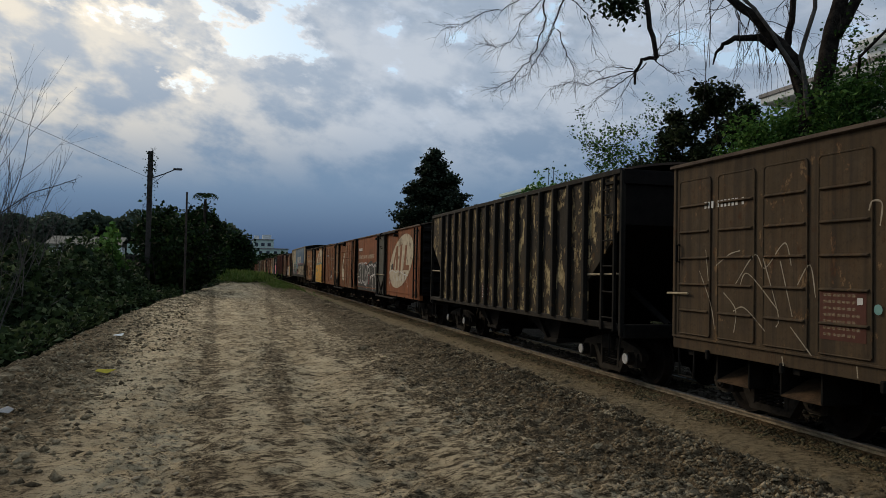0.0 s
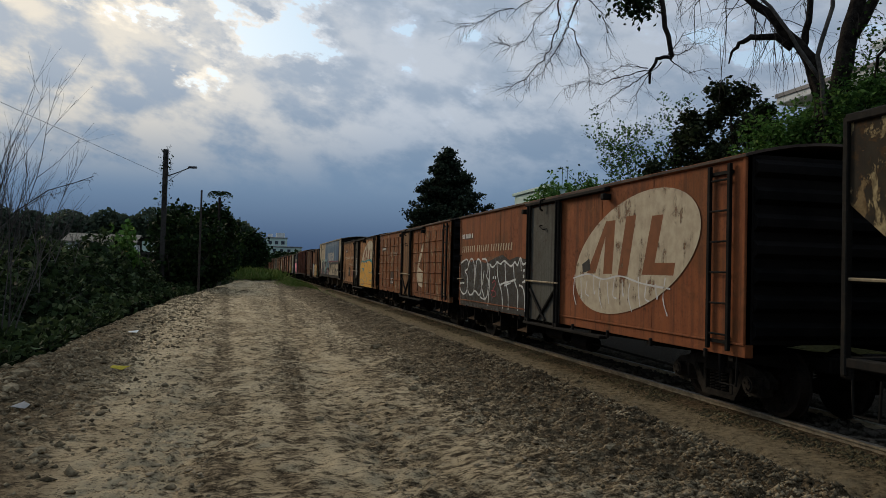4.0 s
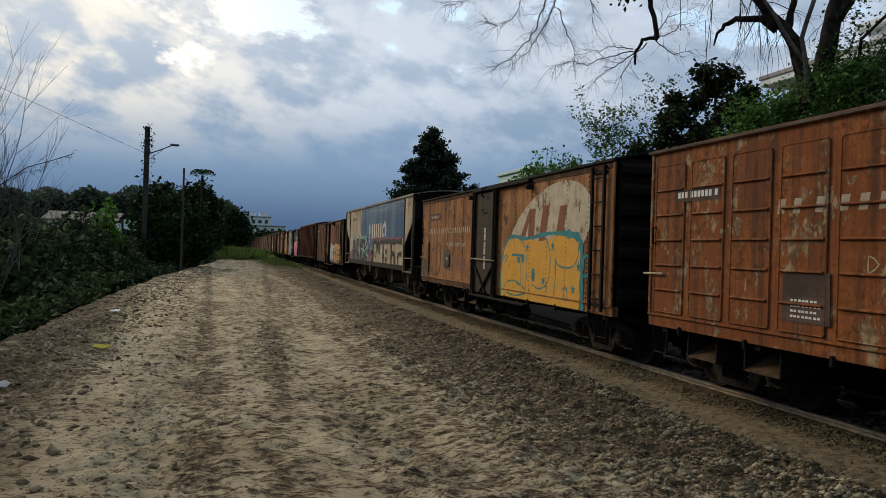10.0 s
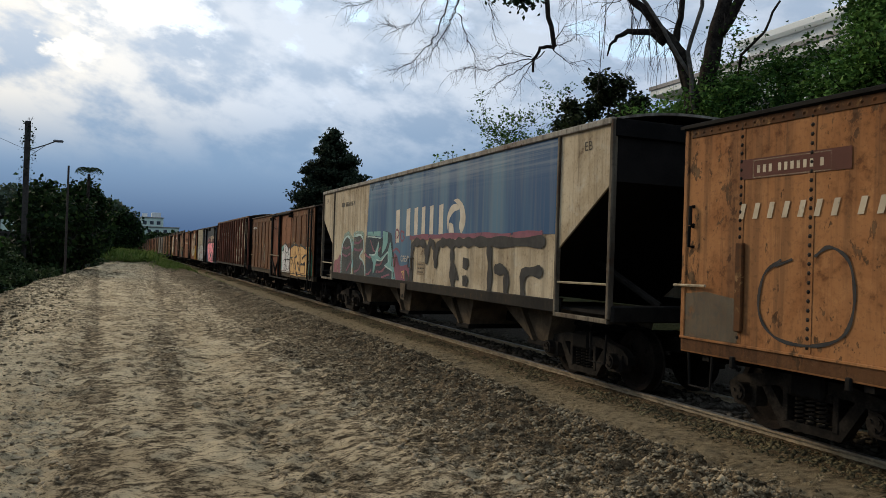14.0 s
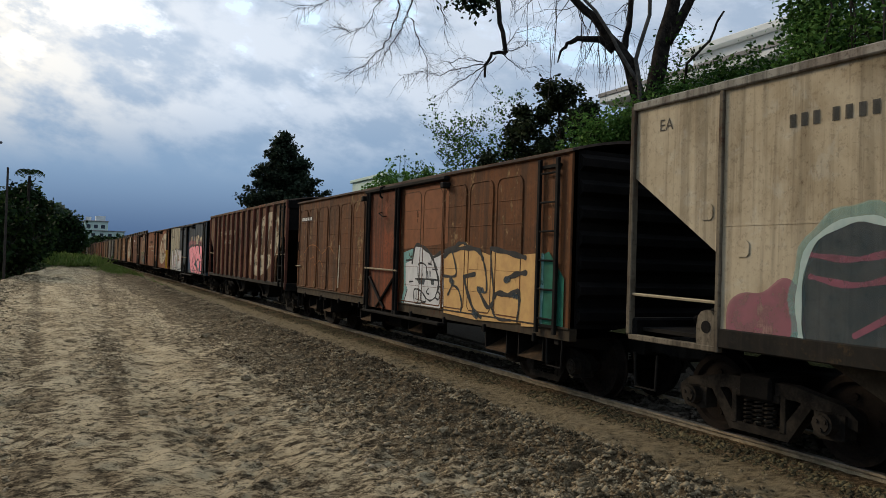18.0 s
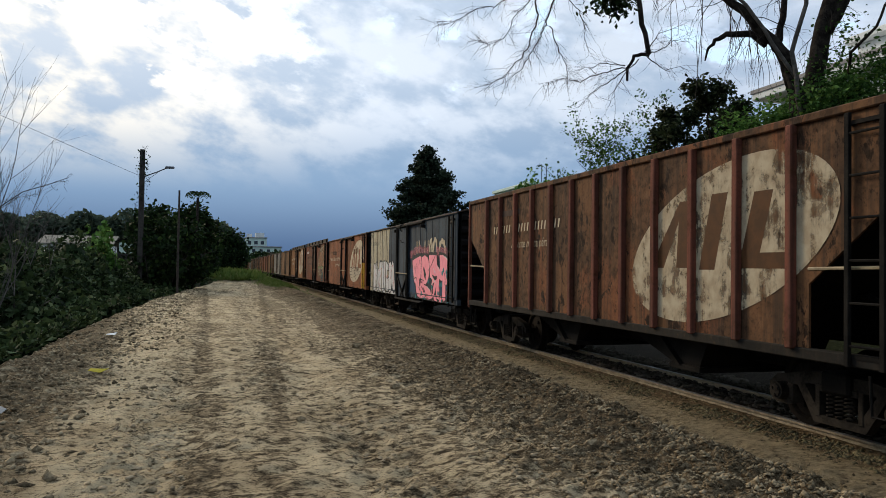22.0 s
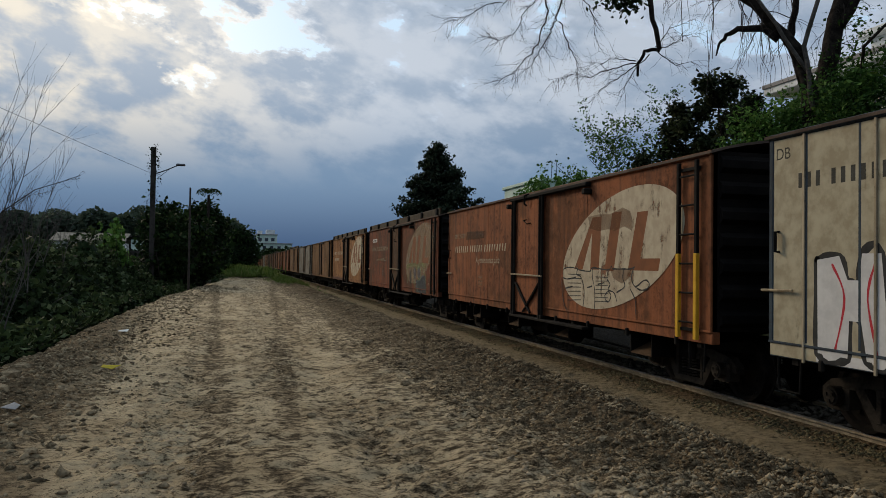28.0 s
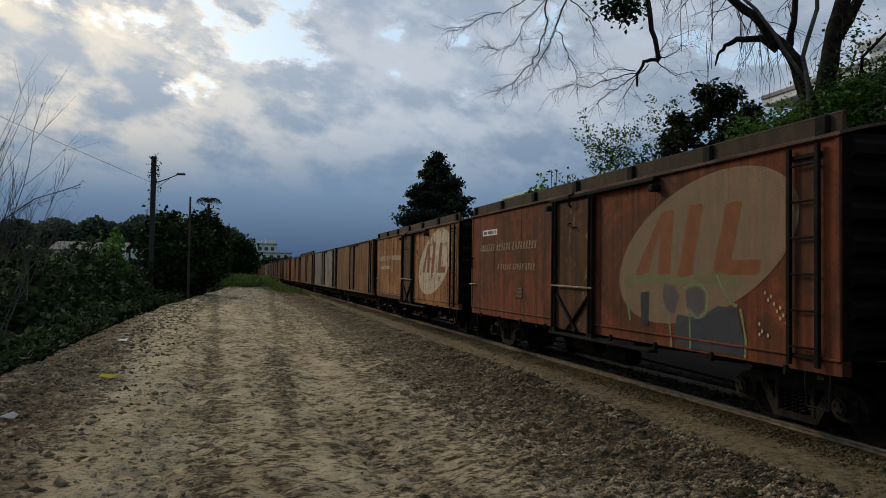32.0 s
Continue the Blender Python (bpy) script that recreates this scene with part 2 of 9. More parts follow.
# underframe, bogie and wheel steel coloured near-black for the shade below the wagons
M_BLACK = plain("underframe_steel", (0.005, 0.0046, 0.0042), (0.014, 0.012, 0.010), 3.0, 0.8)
M_CAP = plain("pale_bearing_cap", (0.30, 0.29, 0.27), (0.45, 0.44, 0.42), 9.0, 0.6)
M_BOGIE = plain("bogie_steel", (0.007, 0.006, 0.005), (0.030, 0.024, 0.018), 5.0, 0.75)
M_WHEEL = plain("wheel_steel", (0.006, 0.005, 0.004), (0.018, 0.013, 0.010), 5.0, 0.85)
M_TREAD = plain("wheel_tread", (0.35, 0.34, 0.33), (0.5, 0.48, 0.46), 5.0, 0.3, 0.9)
# dark end steel, taken near-black in colour for shade between the wagons
M_ENDS = plain("shaded_end_steel", (0.004, 0.0038, 0.0036), (0.011, 0.009, 0.008), 2.0, 0.85)
M_GATE = plain("chute_steel", (0.050, 0.037, 0.024), (0.100, 0.074, 0.048), 4.0, 0.85)
M_TRAY = plain("rusty_tray_steel", (0.030, 0.020, 0.012), (0.075, 0.045, 0.025), 4.0, 0.85)
M_ROOF = plain("roof_steel", (0.05, 0.035, 0.028), (0.11, 0.08, 0.06), 1.5, 0.8)
M_RAIL = plain("rail_steel", (0.19, 0.148, 0.095), (0.36, 0.285, 0.185), 6.0, 0.8)
M_RAILTOP = plain("rail_head", (0.22, 0.20, 0.17), (0.34, 0.31, 0.27), 8.0, 0.4, 0.7)
M_SLEEPER = plain("sleeper_wood", (0.02, 0.016, 0.012), (0.05, 0.04, 0.03), 4.0, 0.9)
M_BARK = plain("bark", (0.009, 0.007, 0.006), (0.032, 0.026, 0.021), 6.0, 0.95, 0.0, 0.02, 25.0)
M_SAPLING = plain("pale_twig_bark", (0.045, 0.040, 0.036), (0.095, 0.085, 0.078), 6.0, 0.9)
M_TWIG = plain("twig_bark", (0.022, 0.018, 0.016), (0.05, 0.042, 0.036), 6.0, 0.9)
M_PALEBARK = plain("pale_bark", (0.06, 0.053, 0.046), (0.13, 0.115, 0.10), 6.0, 0.9, 0.0, 0.02, 25.0)
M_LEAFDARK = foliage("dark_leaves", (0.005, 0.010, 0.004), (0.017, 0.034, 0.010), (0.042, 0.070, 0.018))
M_LEAFCONE = foliage("grey_green_leaves", (0.008, 0.013, 0.008), (0.028, 0.042, 0.024), (0.075, 0.095, 0.060))
M_LEAFMID = foliage("green_leaves", (0.014, 0.036, 0.008), (0.055, 0.115, 0.024), (0.14, 0.23, 0.05))
M_LEAFBRIGHT = foliage("fresh_leaves", (0.030, 0.070, 0.014), (0.095, 0.19, 0.04), (0.20, 0.31, 0.08))
M_LEAFLEFT = foliage("bramble_leaves", (0.006, 0.011, 0.004), (0.036, 0.056, 0.020), (0.115, 0.145, 0.070))
# hill foliage lightened and greyed in colour to stand for distance haze
M_LEAFHILL = foliage("hazed_hillside_leaves", (0.035, 0.050, 0.034), (0.065, 0.085, 0.055), (0.09, 0.11, 0.07))
M_LEAFBROAD = foliage("bronze_leaves", (0.009, 0.013, 0.006), (0.030, 0.040, 0.016), (0.10, 0.11, 0.05))
M_GRASS = foliage("grass_blades", (0.06, 0.10, 0.02), (0.12, 0.17, 0.04), (0.20, 0.20, 0.08))
M_POLE = plain("pole_concrete", (0.02, 0.018, 0.017), (0.05, 0.045, 0.04), 5.0, 0.9)
M_LAMP = plain("lamp_metal", (0.05, 0.05, 0.055), (0.10, 0.10, 0.11), 5.0, 0.5, 0.4)
M_WIRE = plain("wire", (0.012, 0.012, 0.013), (0.03, 0.03, 0.03), 5.0, 0.7)
M_STONE = plain("stones", (0.058, 0.043, 0.025), (0.355, 0.275, 0.170), 2.5, 0.95)
M_RAILSIDE = plain("earthy_gravel", (0.045, 0.038, 0.022), (0.17, 0.14, 0.075), 2.5, 0.95)
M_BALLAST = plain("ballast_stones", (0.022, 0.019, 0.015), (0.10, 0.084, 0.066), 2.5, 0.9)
M_WALLPALE = plain("pale_green_plaster", (0.42, 0.52, 0.45), (0.52, 0.60, 0.53), 0.6, 0.9)
M_WALLWHITE = plain("white_plaster", (0.55, 0.56, 0.54), (0.68, 0.68, 0.66), 0.6, 0.9)
M_WALLYEL = plain("yellow_plaster", (0.42, 0.32, 0.04), (0.55, 0.42, 0.07), 0.6, 0.9)
M_OLDROOF = plain("old_sheet_roof", (0.13, 0.12, 0.10), (0.22, 0.20, 0.165), 0.6, 0.9)
M_GLASSDARK = plain("dark_window_glass", (0.02, 0.025, 0.03), (0.05, 0.06, 0.07), 1.0, 0.15)
M_TILE = plain("grey_roof_sheet", (0.20, 0.19, 0.18), (0.33, 0.31, 0.29), 0.6, 0.9)


def ground_mat():
    def build(w):
        o = w.obj
        sep = w.n("ShaderNodeSeparateXYZ")
        w.put(sep.inputs[0], o)
        x, y, z = sep.outputs
        wob = w.math("MULTIPLY", w.math("SUBTRACT", w.noise(o, 0.35, 4.0, 0.6), 0.5), 1.6)
        xx = w.math("ADD", x, wob)
        lanes = w.noise(w.scaled(o, (1.5, 0.11, 1)), 1.0, 4.0, 0.6, 0.3)
        mid = w.noise(w.scaled(o, (1.0, 0.8, 1)), 1.1, 6.0, 0.62, 0.2)
        patch = w.noise(w.scaled(o, (0.8, 1.25, 1)), 5.6, 12.0, 0.74, 0.25)
        clod = w.noise(w.scaled(o, (0.75, 1.35, 1)), 11.0, 10.0, 0.74, 0.1)
        fine = w.noise(w.scaled(o, (0.7, 1.6, 1)), 65.0, 5.0, 0.75)
        vor = w.n("ShaderNodeTexVoronoi", {"Scale": 15.0, "Randomness": 1.0})
        w.put(vor.inputs["Vector"], w.scaled(o, (1.0, 1.25, 1)))
        vd = vor.outputs["Distance"]

        def band(x0, slope, outer, inner):
            c = w.math("ADD", w.math("MULTIPLY", y, slope), x0)
            return w.ramp(w.math("ABSOLUTE", w.math("SUBTRACT", w.math("ADD", x, w.math("MULTIPLY", wob, 0.12)), c)), outer, inner)
        # wheel ruts of churned dark soil and a worn sandy lane beside them
        rut = w.math("MAXIMUM", band(0.02, -0.027, 0.30, 0.05), w.math("MULTIPLY", band(0.25, 0.038, 0.26, 0.05), 0.8))
        pale = w.math("MAXIMUM", band(-0.50, -0.052, 0.85, 0.25), w.math("MULTIPLY", band(0.95, 0.055, 0.60, 0.15), 0.6))
        sand = w.mix(w.ramp(mid, 0.38, 0.60), (0.476, 0.359, 0.213), (0.619, 0.484, 0.301))
        sand = w.mix(w.math("MULTIPLY", w.ramp(fine, 0.5, 0.7), 0.4), sand, (0.194, 0.138, 0.080))
        soil = w.mix(w.ramp(w.math("ADD", w.math("MULTIPLY", clod, 0.6), w.math("MULTIPLY", fine, 0.4)), 0.42, 0.62), (0.046, 0.033, 0.019), (0.331, 0.245, 0.147))
        # pale stones, the gaps between them darkened in colour for shade
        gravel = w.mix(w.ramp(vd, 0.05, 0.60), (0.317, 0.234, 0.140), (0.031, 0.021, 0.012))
        gravel = w.mix(w.math("MULTIPLY", w.ramp(fine, 0.4, 0.65), 0.45), gravel, (0.125, 0.090, 0.053))
        f = w.math("ADD", w.math("ADD", w.math("MULTIPLY", patch, 0.50), w.math("MULTIPLY", clod, 0.30)), w.math("MULTIPLY", fine, 0.08))
        f = w.math("ADD", f, w.math("MULTIPLY", lanes, 0.16))
        f = w.math("ADD", f, w.math("MULTIPLY", w.math("SUBTRACT", mid, 0.5), 0.10))
        f = w.math("ADD", f, w.math("SUBTRACT", w.math("MULTIPLY", pale, 0.022), w.math("MULTIPLY", rut, 0.034)))
        f = w.math("SUBTRACT", f, w.math("MULTIPLY", w.ramp(xx, 0.8, 3.2), 0.050))
        col = w.mix(w.math("MULTIPLY", w.ramp(f, 0.468, 0.544), 0.95), soil, sand)
        # thin broken ledges and crumbs: dark soil, their small shadows put into the colour
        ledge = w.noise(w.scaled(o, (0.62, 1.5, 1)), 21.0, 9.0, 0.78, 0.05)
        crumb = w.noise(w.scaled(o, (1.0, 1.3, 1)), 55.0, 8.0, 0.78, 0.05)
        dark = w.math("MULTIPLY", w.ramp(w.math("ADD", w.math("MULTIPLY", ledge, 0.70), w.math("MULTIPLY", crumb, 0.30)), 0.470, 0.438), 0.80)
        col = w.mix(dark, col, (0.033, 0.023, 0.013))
        col = w.mix(w.math("MULTIPLY", w.ramp(ledge, 0.56, 0.64), 0.5), col, (0.505, 0.387, 0.248))
        # rough soil towards the track and on the left shoulder
        right = w.ramp(xx, 2.7, 4.0)
        left = w.ramp(w.math("ADD", xx, w.math("MULTIPLY", y, 0.065)), -0.8, -1.7)
        rough = w.math("ADD", right, w.math("MULTIPLY", left, 0.85), True)
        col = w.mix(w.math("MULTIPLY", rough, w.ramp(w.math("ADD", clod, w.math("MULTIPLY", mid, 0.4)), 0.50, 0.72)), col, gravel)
        col = w.mix(w.math("MULTIPLY", rough, 0.42), col, w.mix(w.ramp(clod, 0.36, 0.62), (0.046, 0.032, 0.018), (0.259, 0.183, 0.107)))
        # sandy strip beside the rail
        strip = w.math("ABSOLUTE", w.math("SUBTRACT", w.math("ADD", x, w.math("MULTIPLY", wob, 0.18)), 5.62))
        col = w.mix(w.math("MULTIPLY", w.ramp(strip, 0.62, 0.32), 0.88), col, w.mix(w.ramp(clod, 0.36, 0.60), (0.113, 0.085, 0.050), (0.281, 0.218, 0.131)))
        # track bed past the near rail, darkened in colour for the train's shade
        bed_shade = w.ramp(x, 6.66, 6.78)
        col = w.mix(bed_shade, col, w.mix(w.ramp(fine, 0.35, 0.65), (0.014, 0.012, 0.010), (0.07, 0.057, 0.043)))
        # undergrowth soil past the road, darkened in colour for plant shade
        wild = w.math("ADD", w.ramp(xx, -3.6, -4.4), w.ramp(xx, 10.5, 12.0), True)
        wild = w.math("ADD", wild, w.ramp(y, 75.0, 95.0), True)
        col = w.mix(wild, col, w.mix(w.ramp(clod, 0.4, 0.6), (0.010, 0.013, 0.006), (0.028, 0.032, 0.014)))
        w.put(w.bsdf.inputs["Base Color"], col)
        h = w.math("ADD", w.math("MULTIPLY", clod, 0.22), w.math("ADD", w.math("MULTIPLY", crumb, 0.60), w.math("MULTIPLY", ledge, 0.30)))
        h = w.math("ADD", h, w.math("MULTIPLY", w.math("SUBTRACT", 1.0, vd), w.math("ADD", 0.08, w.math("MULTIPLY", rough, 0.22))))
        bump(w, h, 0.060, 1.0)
        w.bsdf.inputs["Specular IOR Level"].default_value = 0.03
    return material("dirt_and_gravel", build, 0.95)


def blue_field():
    def build(w):
        band = w.noise(w.scaled(w.obj, (1, 1.0, 0.07)), 1.5, 3.0, 0.55, 0.1)
        thin = w.noise(w.scaled(w.obj, (1, 1.0, 0.05)), 7.0, 4.0, 0.6)
        lines = w.noise(w.scaled(w.obj, (1, 0.06, 3.0)), 6.0, 3.0, 0.6)
        col = w.mix(w.ramp(band, 0.40, 0.60), (0.008, 0.050, 0.118), (0.055, 0.118, 0.172))
        col = w.mix(w.math("MULTIPLY", w.ramp(thin, 0.45, 0.65), 0.25), col, (0.12, 0.125, 0.12))
        sep = w.n("ShaderNodeSeparateXYZ")
        w.put(sep.inputs[0], w.obj)
        chalk = w.math("MULTIPLY", w.ramp(sep.outputs[2], 2.9, 3.6), w.ramp(lines, 0.35, 0.65))
        col = w.mix(w.math("MULTIPLY", chalk, 0.5), col, (0.24, 0.27, 0.28))
        w.put(w.bsdf.inputs["Base Color"], col)
        w.bsdf.inputs["Specular IOR Level"].default_value = 0.15
        bump(w, thin, 0.002)
    return material("streaked_blue_paint", build, 0.6)


M_BLUEFIELD = blue_field()
M_CLOD = plain("soil_clods", (0.046, 0.034, 0.021), (0.36, 0.275, 0.175), 2.5, 0.95)
M_GROUND = ground_mat()

# ---- mesh writing ----
class MB:
    """Collects vertices and faces of one mesh."""

    def __init__(self):
        self.v, self.f = [], []

    def add(self, verts, faces):
        k = len(self.v)
        self.v.extend(tuple(p) for p in verts)
        self.f.extend(tuple(i + k for i in fc) for fc in faces)
        return self

    def box(self, x0, x1, y0, y1, z0, z1, b=0.0):
        if b <= 0:
            vs = [(x, y, z) for x in (x0, x1) for y in (y0, y1) for z in (z0, z1)]
            return self.add(vs, [(0, 1, 3, 2), (4, 6, 7, 5), (0, 4, 5, 1), (2, 3, 7, 6), (0, 2, 6, 4), (1, 5, 7, 3)])
        c, h = Vector(((x0 + x1) / 2, (y0 + y1) / 2, (z0 + z1) / 2)), ((x1 - x0) / 2, (y1 - y0) / 2, (z1 - z0) / 2)
        idx, vs, fs = {}, [], []
        for sx in (-1, 1):
            for sy in (-1, 1):
                for sz in (-1, 1):
                    for ax in range(3):
                        s = (sx, sy, sz)
                        p = [c[i] + s[i] * (h[i] - (0 if i == ax else b)) for i in range(3)]
                        idx[(s, ax)] = len(vs)
                        vs.append(p)
        for ax in range(3):
            o = [i for i in range(3) if i != ax]
            for sg in (-1, 1):
                q = []
                for a1, a2 in ((-1, -1), (1, -1), (1, 1), (-1, 1)):
                    s = [0, 0, 0]
                    s[ax], s[o[0]], s[o[1]] = sg, a1, a2
                    q.append(idx[(tuple(s), ax)])
                fs.append(q)
        for ax in range(3):
            o = [i for i in range(3) if i != ax]
            for a1 in (-1, 1):
                for a2 in (-1, 1):
                    def k(e, face):
                        s = [0, 0, 0]
                        s[ax], s[o[0]], s[o[1]] = e, a1, a2
                        return idx[(tuple(s), face)]
                    fs.append((k(-1, o[0]), k(1, o[0]), k(1, o[1]), k(-1, o[1])))
        for sx in (-1, 1):
            for sy in (-1, 1):
                for sz in (-1, 1):
                    fs.append(tuple(idx[((sx, sy, sz), a)] for a in range(3)))
        return self.add(vs, fs)

    def tube(self, pts, radii, n=8, cap=True):
        pts = [Vector(p) for p in pts]
        if not hasattr(radii, "__len__"):
            radii = [radii] * len(pts)
        rings, up = [], None
        for i, p in enumerate(pts):
            d = (pts[min(i + 1, len(pts) - 1)] - pts[max(i - 1, 0)]).normalized()
            if up is None:
                up = d.orthogonal().normalized()
            up = (up - d * up.dot(d))
            up = up.normalized() if up.length > 1e-6 else d.orthogonal().normalized()
            side = d.cross(up)
            rings.append([p + (up * math.cos(2 * math.pi * k / n) + side * math.sin(2 * math.pi * k / n)) * radii[i] for k in range(n)])
        vs = [v for r in rings for v in r]
        fs = [(i * n + k, i * n + (k + 1) % n, (i + 1) * n + (k + 1) % n, (i + 1) * n + k) for i in range(len(pts) - 1) for k in range(n)]
        if cap:
            fs += [tuple(range(n))[::-1], tuple(range((len(pts) - 1) * n, len(pts) * n))]
        return self.add(vs, fs)

    def cyl(self, p0, p1, r, n=12, r2=None):
        return self.tube([p0, p1], [r, r if r2 is None else r2], n)

    def prism(self, poly, axis, a, b):
        """A polygon in the two other axes, drawn out along one axis from a to b."""
        n = len(poly)
        def at(q, s):
            return {"x": (s, q[0], q[1]), "y": (q[0], s, q[1]), "z": (q[0], q[1], s)}[axis]
        vs = [at(q, a) for q in poly] + [at(q, b) for q in poly]
        fs = [tuple(range(n)), tuple(range(2 * n - 1, n - 1, -1))]
        fs += [(i, i + n, (i + 1) % n + n, (i + 1) % n) for i in range(n)]
        return self.add(vs, fs)

    def flat(self, poly, x):
        """A flat polygon in the plane x."""
        return self.add([(x, p[0], p[1]) for p in poly], [tuple(range(len(poly)))])

    def mesh(self, name, mat, smooth=False):
        me = bpy.data.meshes.new(name)
        me.from_pydata(self.v, [], self.f)
        bm = bmesh.new()
        bm.from_mesh(me)
        if len(bm.faces) < 60000:
            bmesh.ops.recalc_face_normals(bm, faces=bm.faces)
        bm.to_mesh(me)
        bm.free()
        if smooth:
            me.polygons.foreach_set("use_smooth", [True] * len(me.polygons))
        me.materials.append(mat)
        return me


def part(name, mb, mat, parent=None, label="", smooth=False):
    ob = new(name, mb if isinstance(mb, bpy.types.Mesh) else mb.mesh(name, mat, smooth))
    if parent is not None:
        ob.parent = parent
    return tagged(ob, label)


def raw(name, verts, faces, mat, parent=None, smooth=False):
    """One object from arrays, for large meshes; faces is an array of triangles or quads."""
    me = bpy.data.meshes.new(name)
    verts, faces = np.asarray(verts, float), np.asarray(faces, int)
    k = faces.shape[1]
    me.vertices.add(len(verts))
    me.vertices.foreach_set("co", verts.ravel())
    me.loops.add(faces.size)
    me.loops.foreach_set("vertex_index", faces.ravel())
    me.polygons.add(len(faces))
    me.polygons.foreach_set("loop_start", np.arange(0, faces.size, k))
    me.polygons.foreach_set("loop_total", np.full(len(faces), k))
    if smooth:
        me.polygons.foreach_set("use_smooth", np.ones(len(faces), bool))
    me.update(calc_edges=True)
    me.materials.append(mat)
    ob = new(name, me)
    if parent is not None:
        ob.parent = parent
    return ob


def thing(name, label, category, m=None, group=""):
    ob = new(name)
    ob.empty_display_size = 0.3
    if m is not None:
        ob.matrix_world = m
    return tagged(ob, label, category, group)

# ---- ground ----
def value_noise(x, y, seed=0):
    """Smooth noise of numpy arrays, about -0.5 to 0.5."""
    xi, yi = np.floor(x).astype(np.int64), np.floor(y).astype(np.int64)
    fx, fy = x - xi, y - yi
    fx, fy = fx * fx * (3 - 2 * fx), fy * fy * (3 - 2 * fy)

    def r(i, j):
        h = (i * 374761393 + j * 668265263 + seed * 144665) & 0xFFFFFFFF
        h = ((h ^ (h >> 13)) * 1274126177) & 0xFFFFFFFF
        return ((h ^ (h >> 16)) & 0xFFFF) / 65535.0 - 0.5
    a, b, c, d = r(xi, yi), r(xi + 1, yi), r(xi, yi + 1), r(xi + 1, yi + 1)
    return (a * (1 - fx) + b * fx) * (1 - fy) + (c * (1 - fx) + d * fx) * fy


def sstep(x, lo, hi):
    t = np.clip((x - lo) / (hi - lo), 0, 1)
    return t * t * (3 - 2 * t)


RAIL_Z = -0.14
TRACK_X = 7.2


def road_left(y):
    """Where the road's left edge runs."""
    return -3.15 + sstep(y, 25, 85) * 2.6 + 0.35 * value_noise(y * 0.25, y * 0 + 3.3, 5)


def ground_z(x, y):
    x, y = np.asarray(x, float), np.asarray(y, float)
    near = sstep(y, 130, 60) * (1.0 - 0.85 * sstep(x, 5.5, 6.0))
    z = 0.06 * value_noise(x * 0.5, y * 0.3, 1) * (1.0 - 0.85 * sstep(x, 5.5, 6.0) * (x < 9.0)) + 0.05 * value_noise(x * 1.3, y * 0.9, 2) * near
    z += (0.045 * value_noise(x * 3.1, y * 2.4, 3) + 0.045 * value_noise(x * 6, y * 6.5, 4)) * near
    # broken clods, lower where wheels have pressed the sand
    rough = 0.55 + 1.1 * value_noise(x * 1.5, y * 0.15, 12) + 0.5 * sstep(x, 2.6, 4.0) + 0.5 * sstep(-x, 1.6, 2.6) - 0.9 * sstep(x, 4.7, 5.1)
    near2 = sstep(y, 26, 12) * np.clip(rough, 0.12, 1.4)
    z += (0.045 * value_noise(x * 10, y * 13, 9) + 0.060 * value_noise(x * 17, y * 22, 10)) * near2
    # two wheel ruts
    for rx in (-0.55, 1.15):
        c = rx + 0.25 * value_noise(y * 0.12, y * 0 + rx, 7)
        z -= 0.045 * np.exp(-((x - c) / 0.28) ** 2) * near
    # low windrow of gravel, dip and sandy strip beside the rail
    c = 4.15 + 0.3 * value_noise(y * 0.3, y * 0 + 1.7, 8)
    z += 0.10 * np.exp(-((x - c) / 0.55) ** 2) * near
    z += sstep(x, 4.3, 5.2) * (RAIL_Z - 0.10)
    z += sstep(x, 6.05, 6.35) * 0.025
    # left bank falls to the undergrowth
    e = road_left(y)
    z += 0.10 * np.exp(-((x - e - 0.25) / 0.5) ** 2) * near
    z -= 1.5 * sstep(e - x, 0.0, 2.6) * sstep(y, 120, 40)
    # rising land behind the train and far away
    z += sstep(x, 11, 22) * 1.6 * sstep(y, 140, 40)
    r = np.hypot(x, y)
    z += sstep(r, 260, 900) * sstep(-x, -60, 240) * 16.0
    return z


def axis_steps(fine0, fine1, step, lo, hi, grow=1.12):
    mid = list(np.arange(fine0, fine1 + 1e-6, step))
    s, a = step, fine1
    while a < hi:
        s *= grow
        a += s
        mid.append(min(a, hi))
    s, a = step, fine0
    pre = []
    while a > lo:
        s *= grow
        a -= s
        pre.append(max(a, lo))
    return np.array(pre[::-1] + mid)


def build_ground():
    xs = axis_steps(-4.2, 6.4, 0.035, -1500, 1500, 1.16)
    ys = axis_steps(3.4, 13.0, 0.035, -400, 3000, 1.018)
    X, Y = np.meshgrid(xs, ys)
    Z = ground_z(X, Y)
    nx, ny = len(xs), len(ys)
    idx = np.arange(nx * ny).reshape(ny, nx)
    F = np.stack([idx[:-1, :-1], idx[:-1, 1:], idx[1:, 1:], idx[1:, :-1]], -1).reshape(-1, 4)
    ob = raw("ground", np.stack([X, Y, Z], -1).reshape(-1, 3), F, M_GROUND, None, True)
    tagged(ob, "rutted sandy dirt road with gravel shoulders and undergrowth soil", "ground", "", "structure")


build_ground()

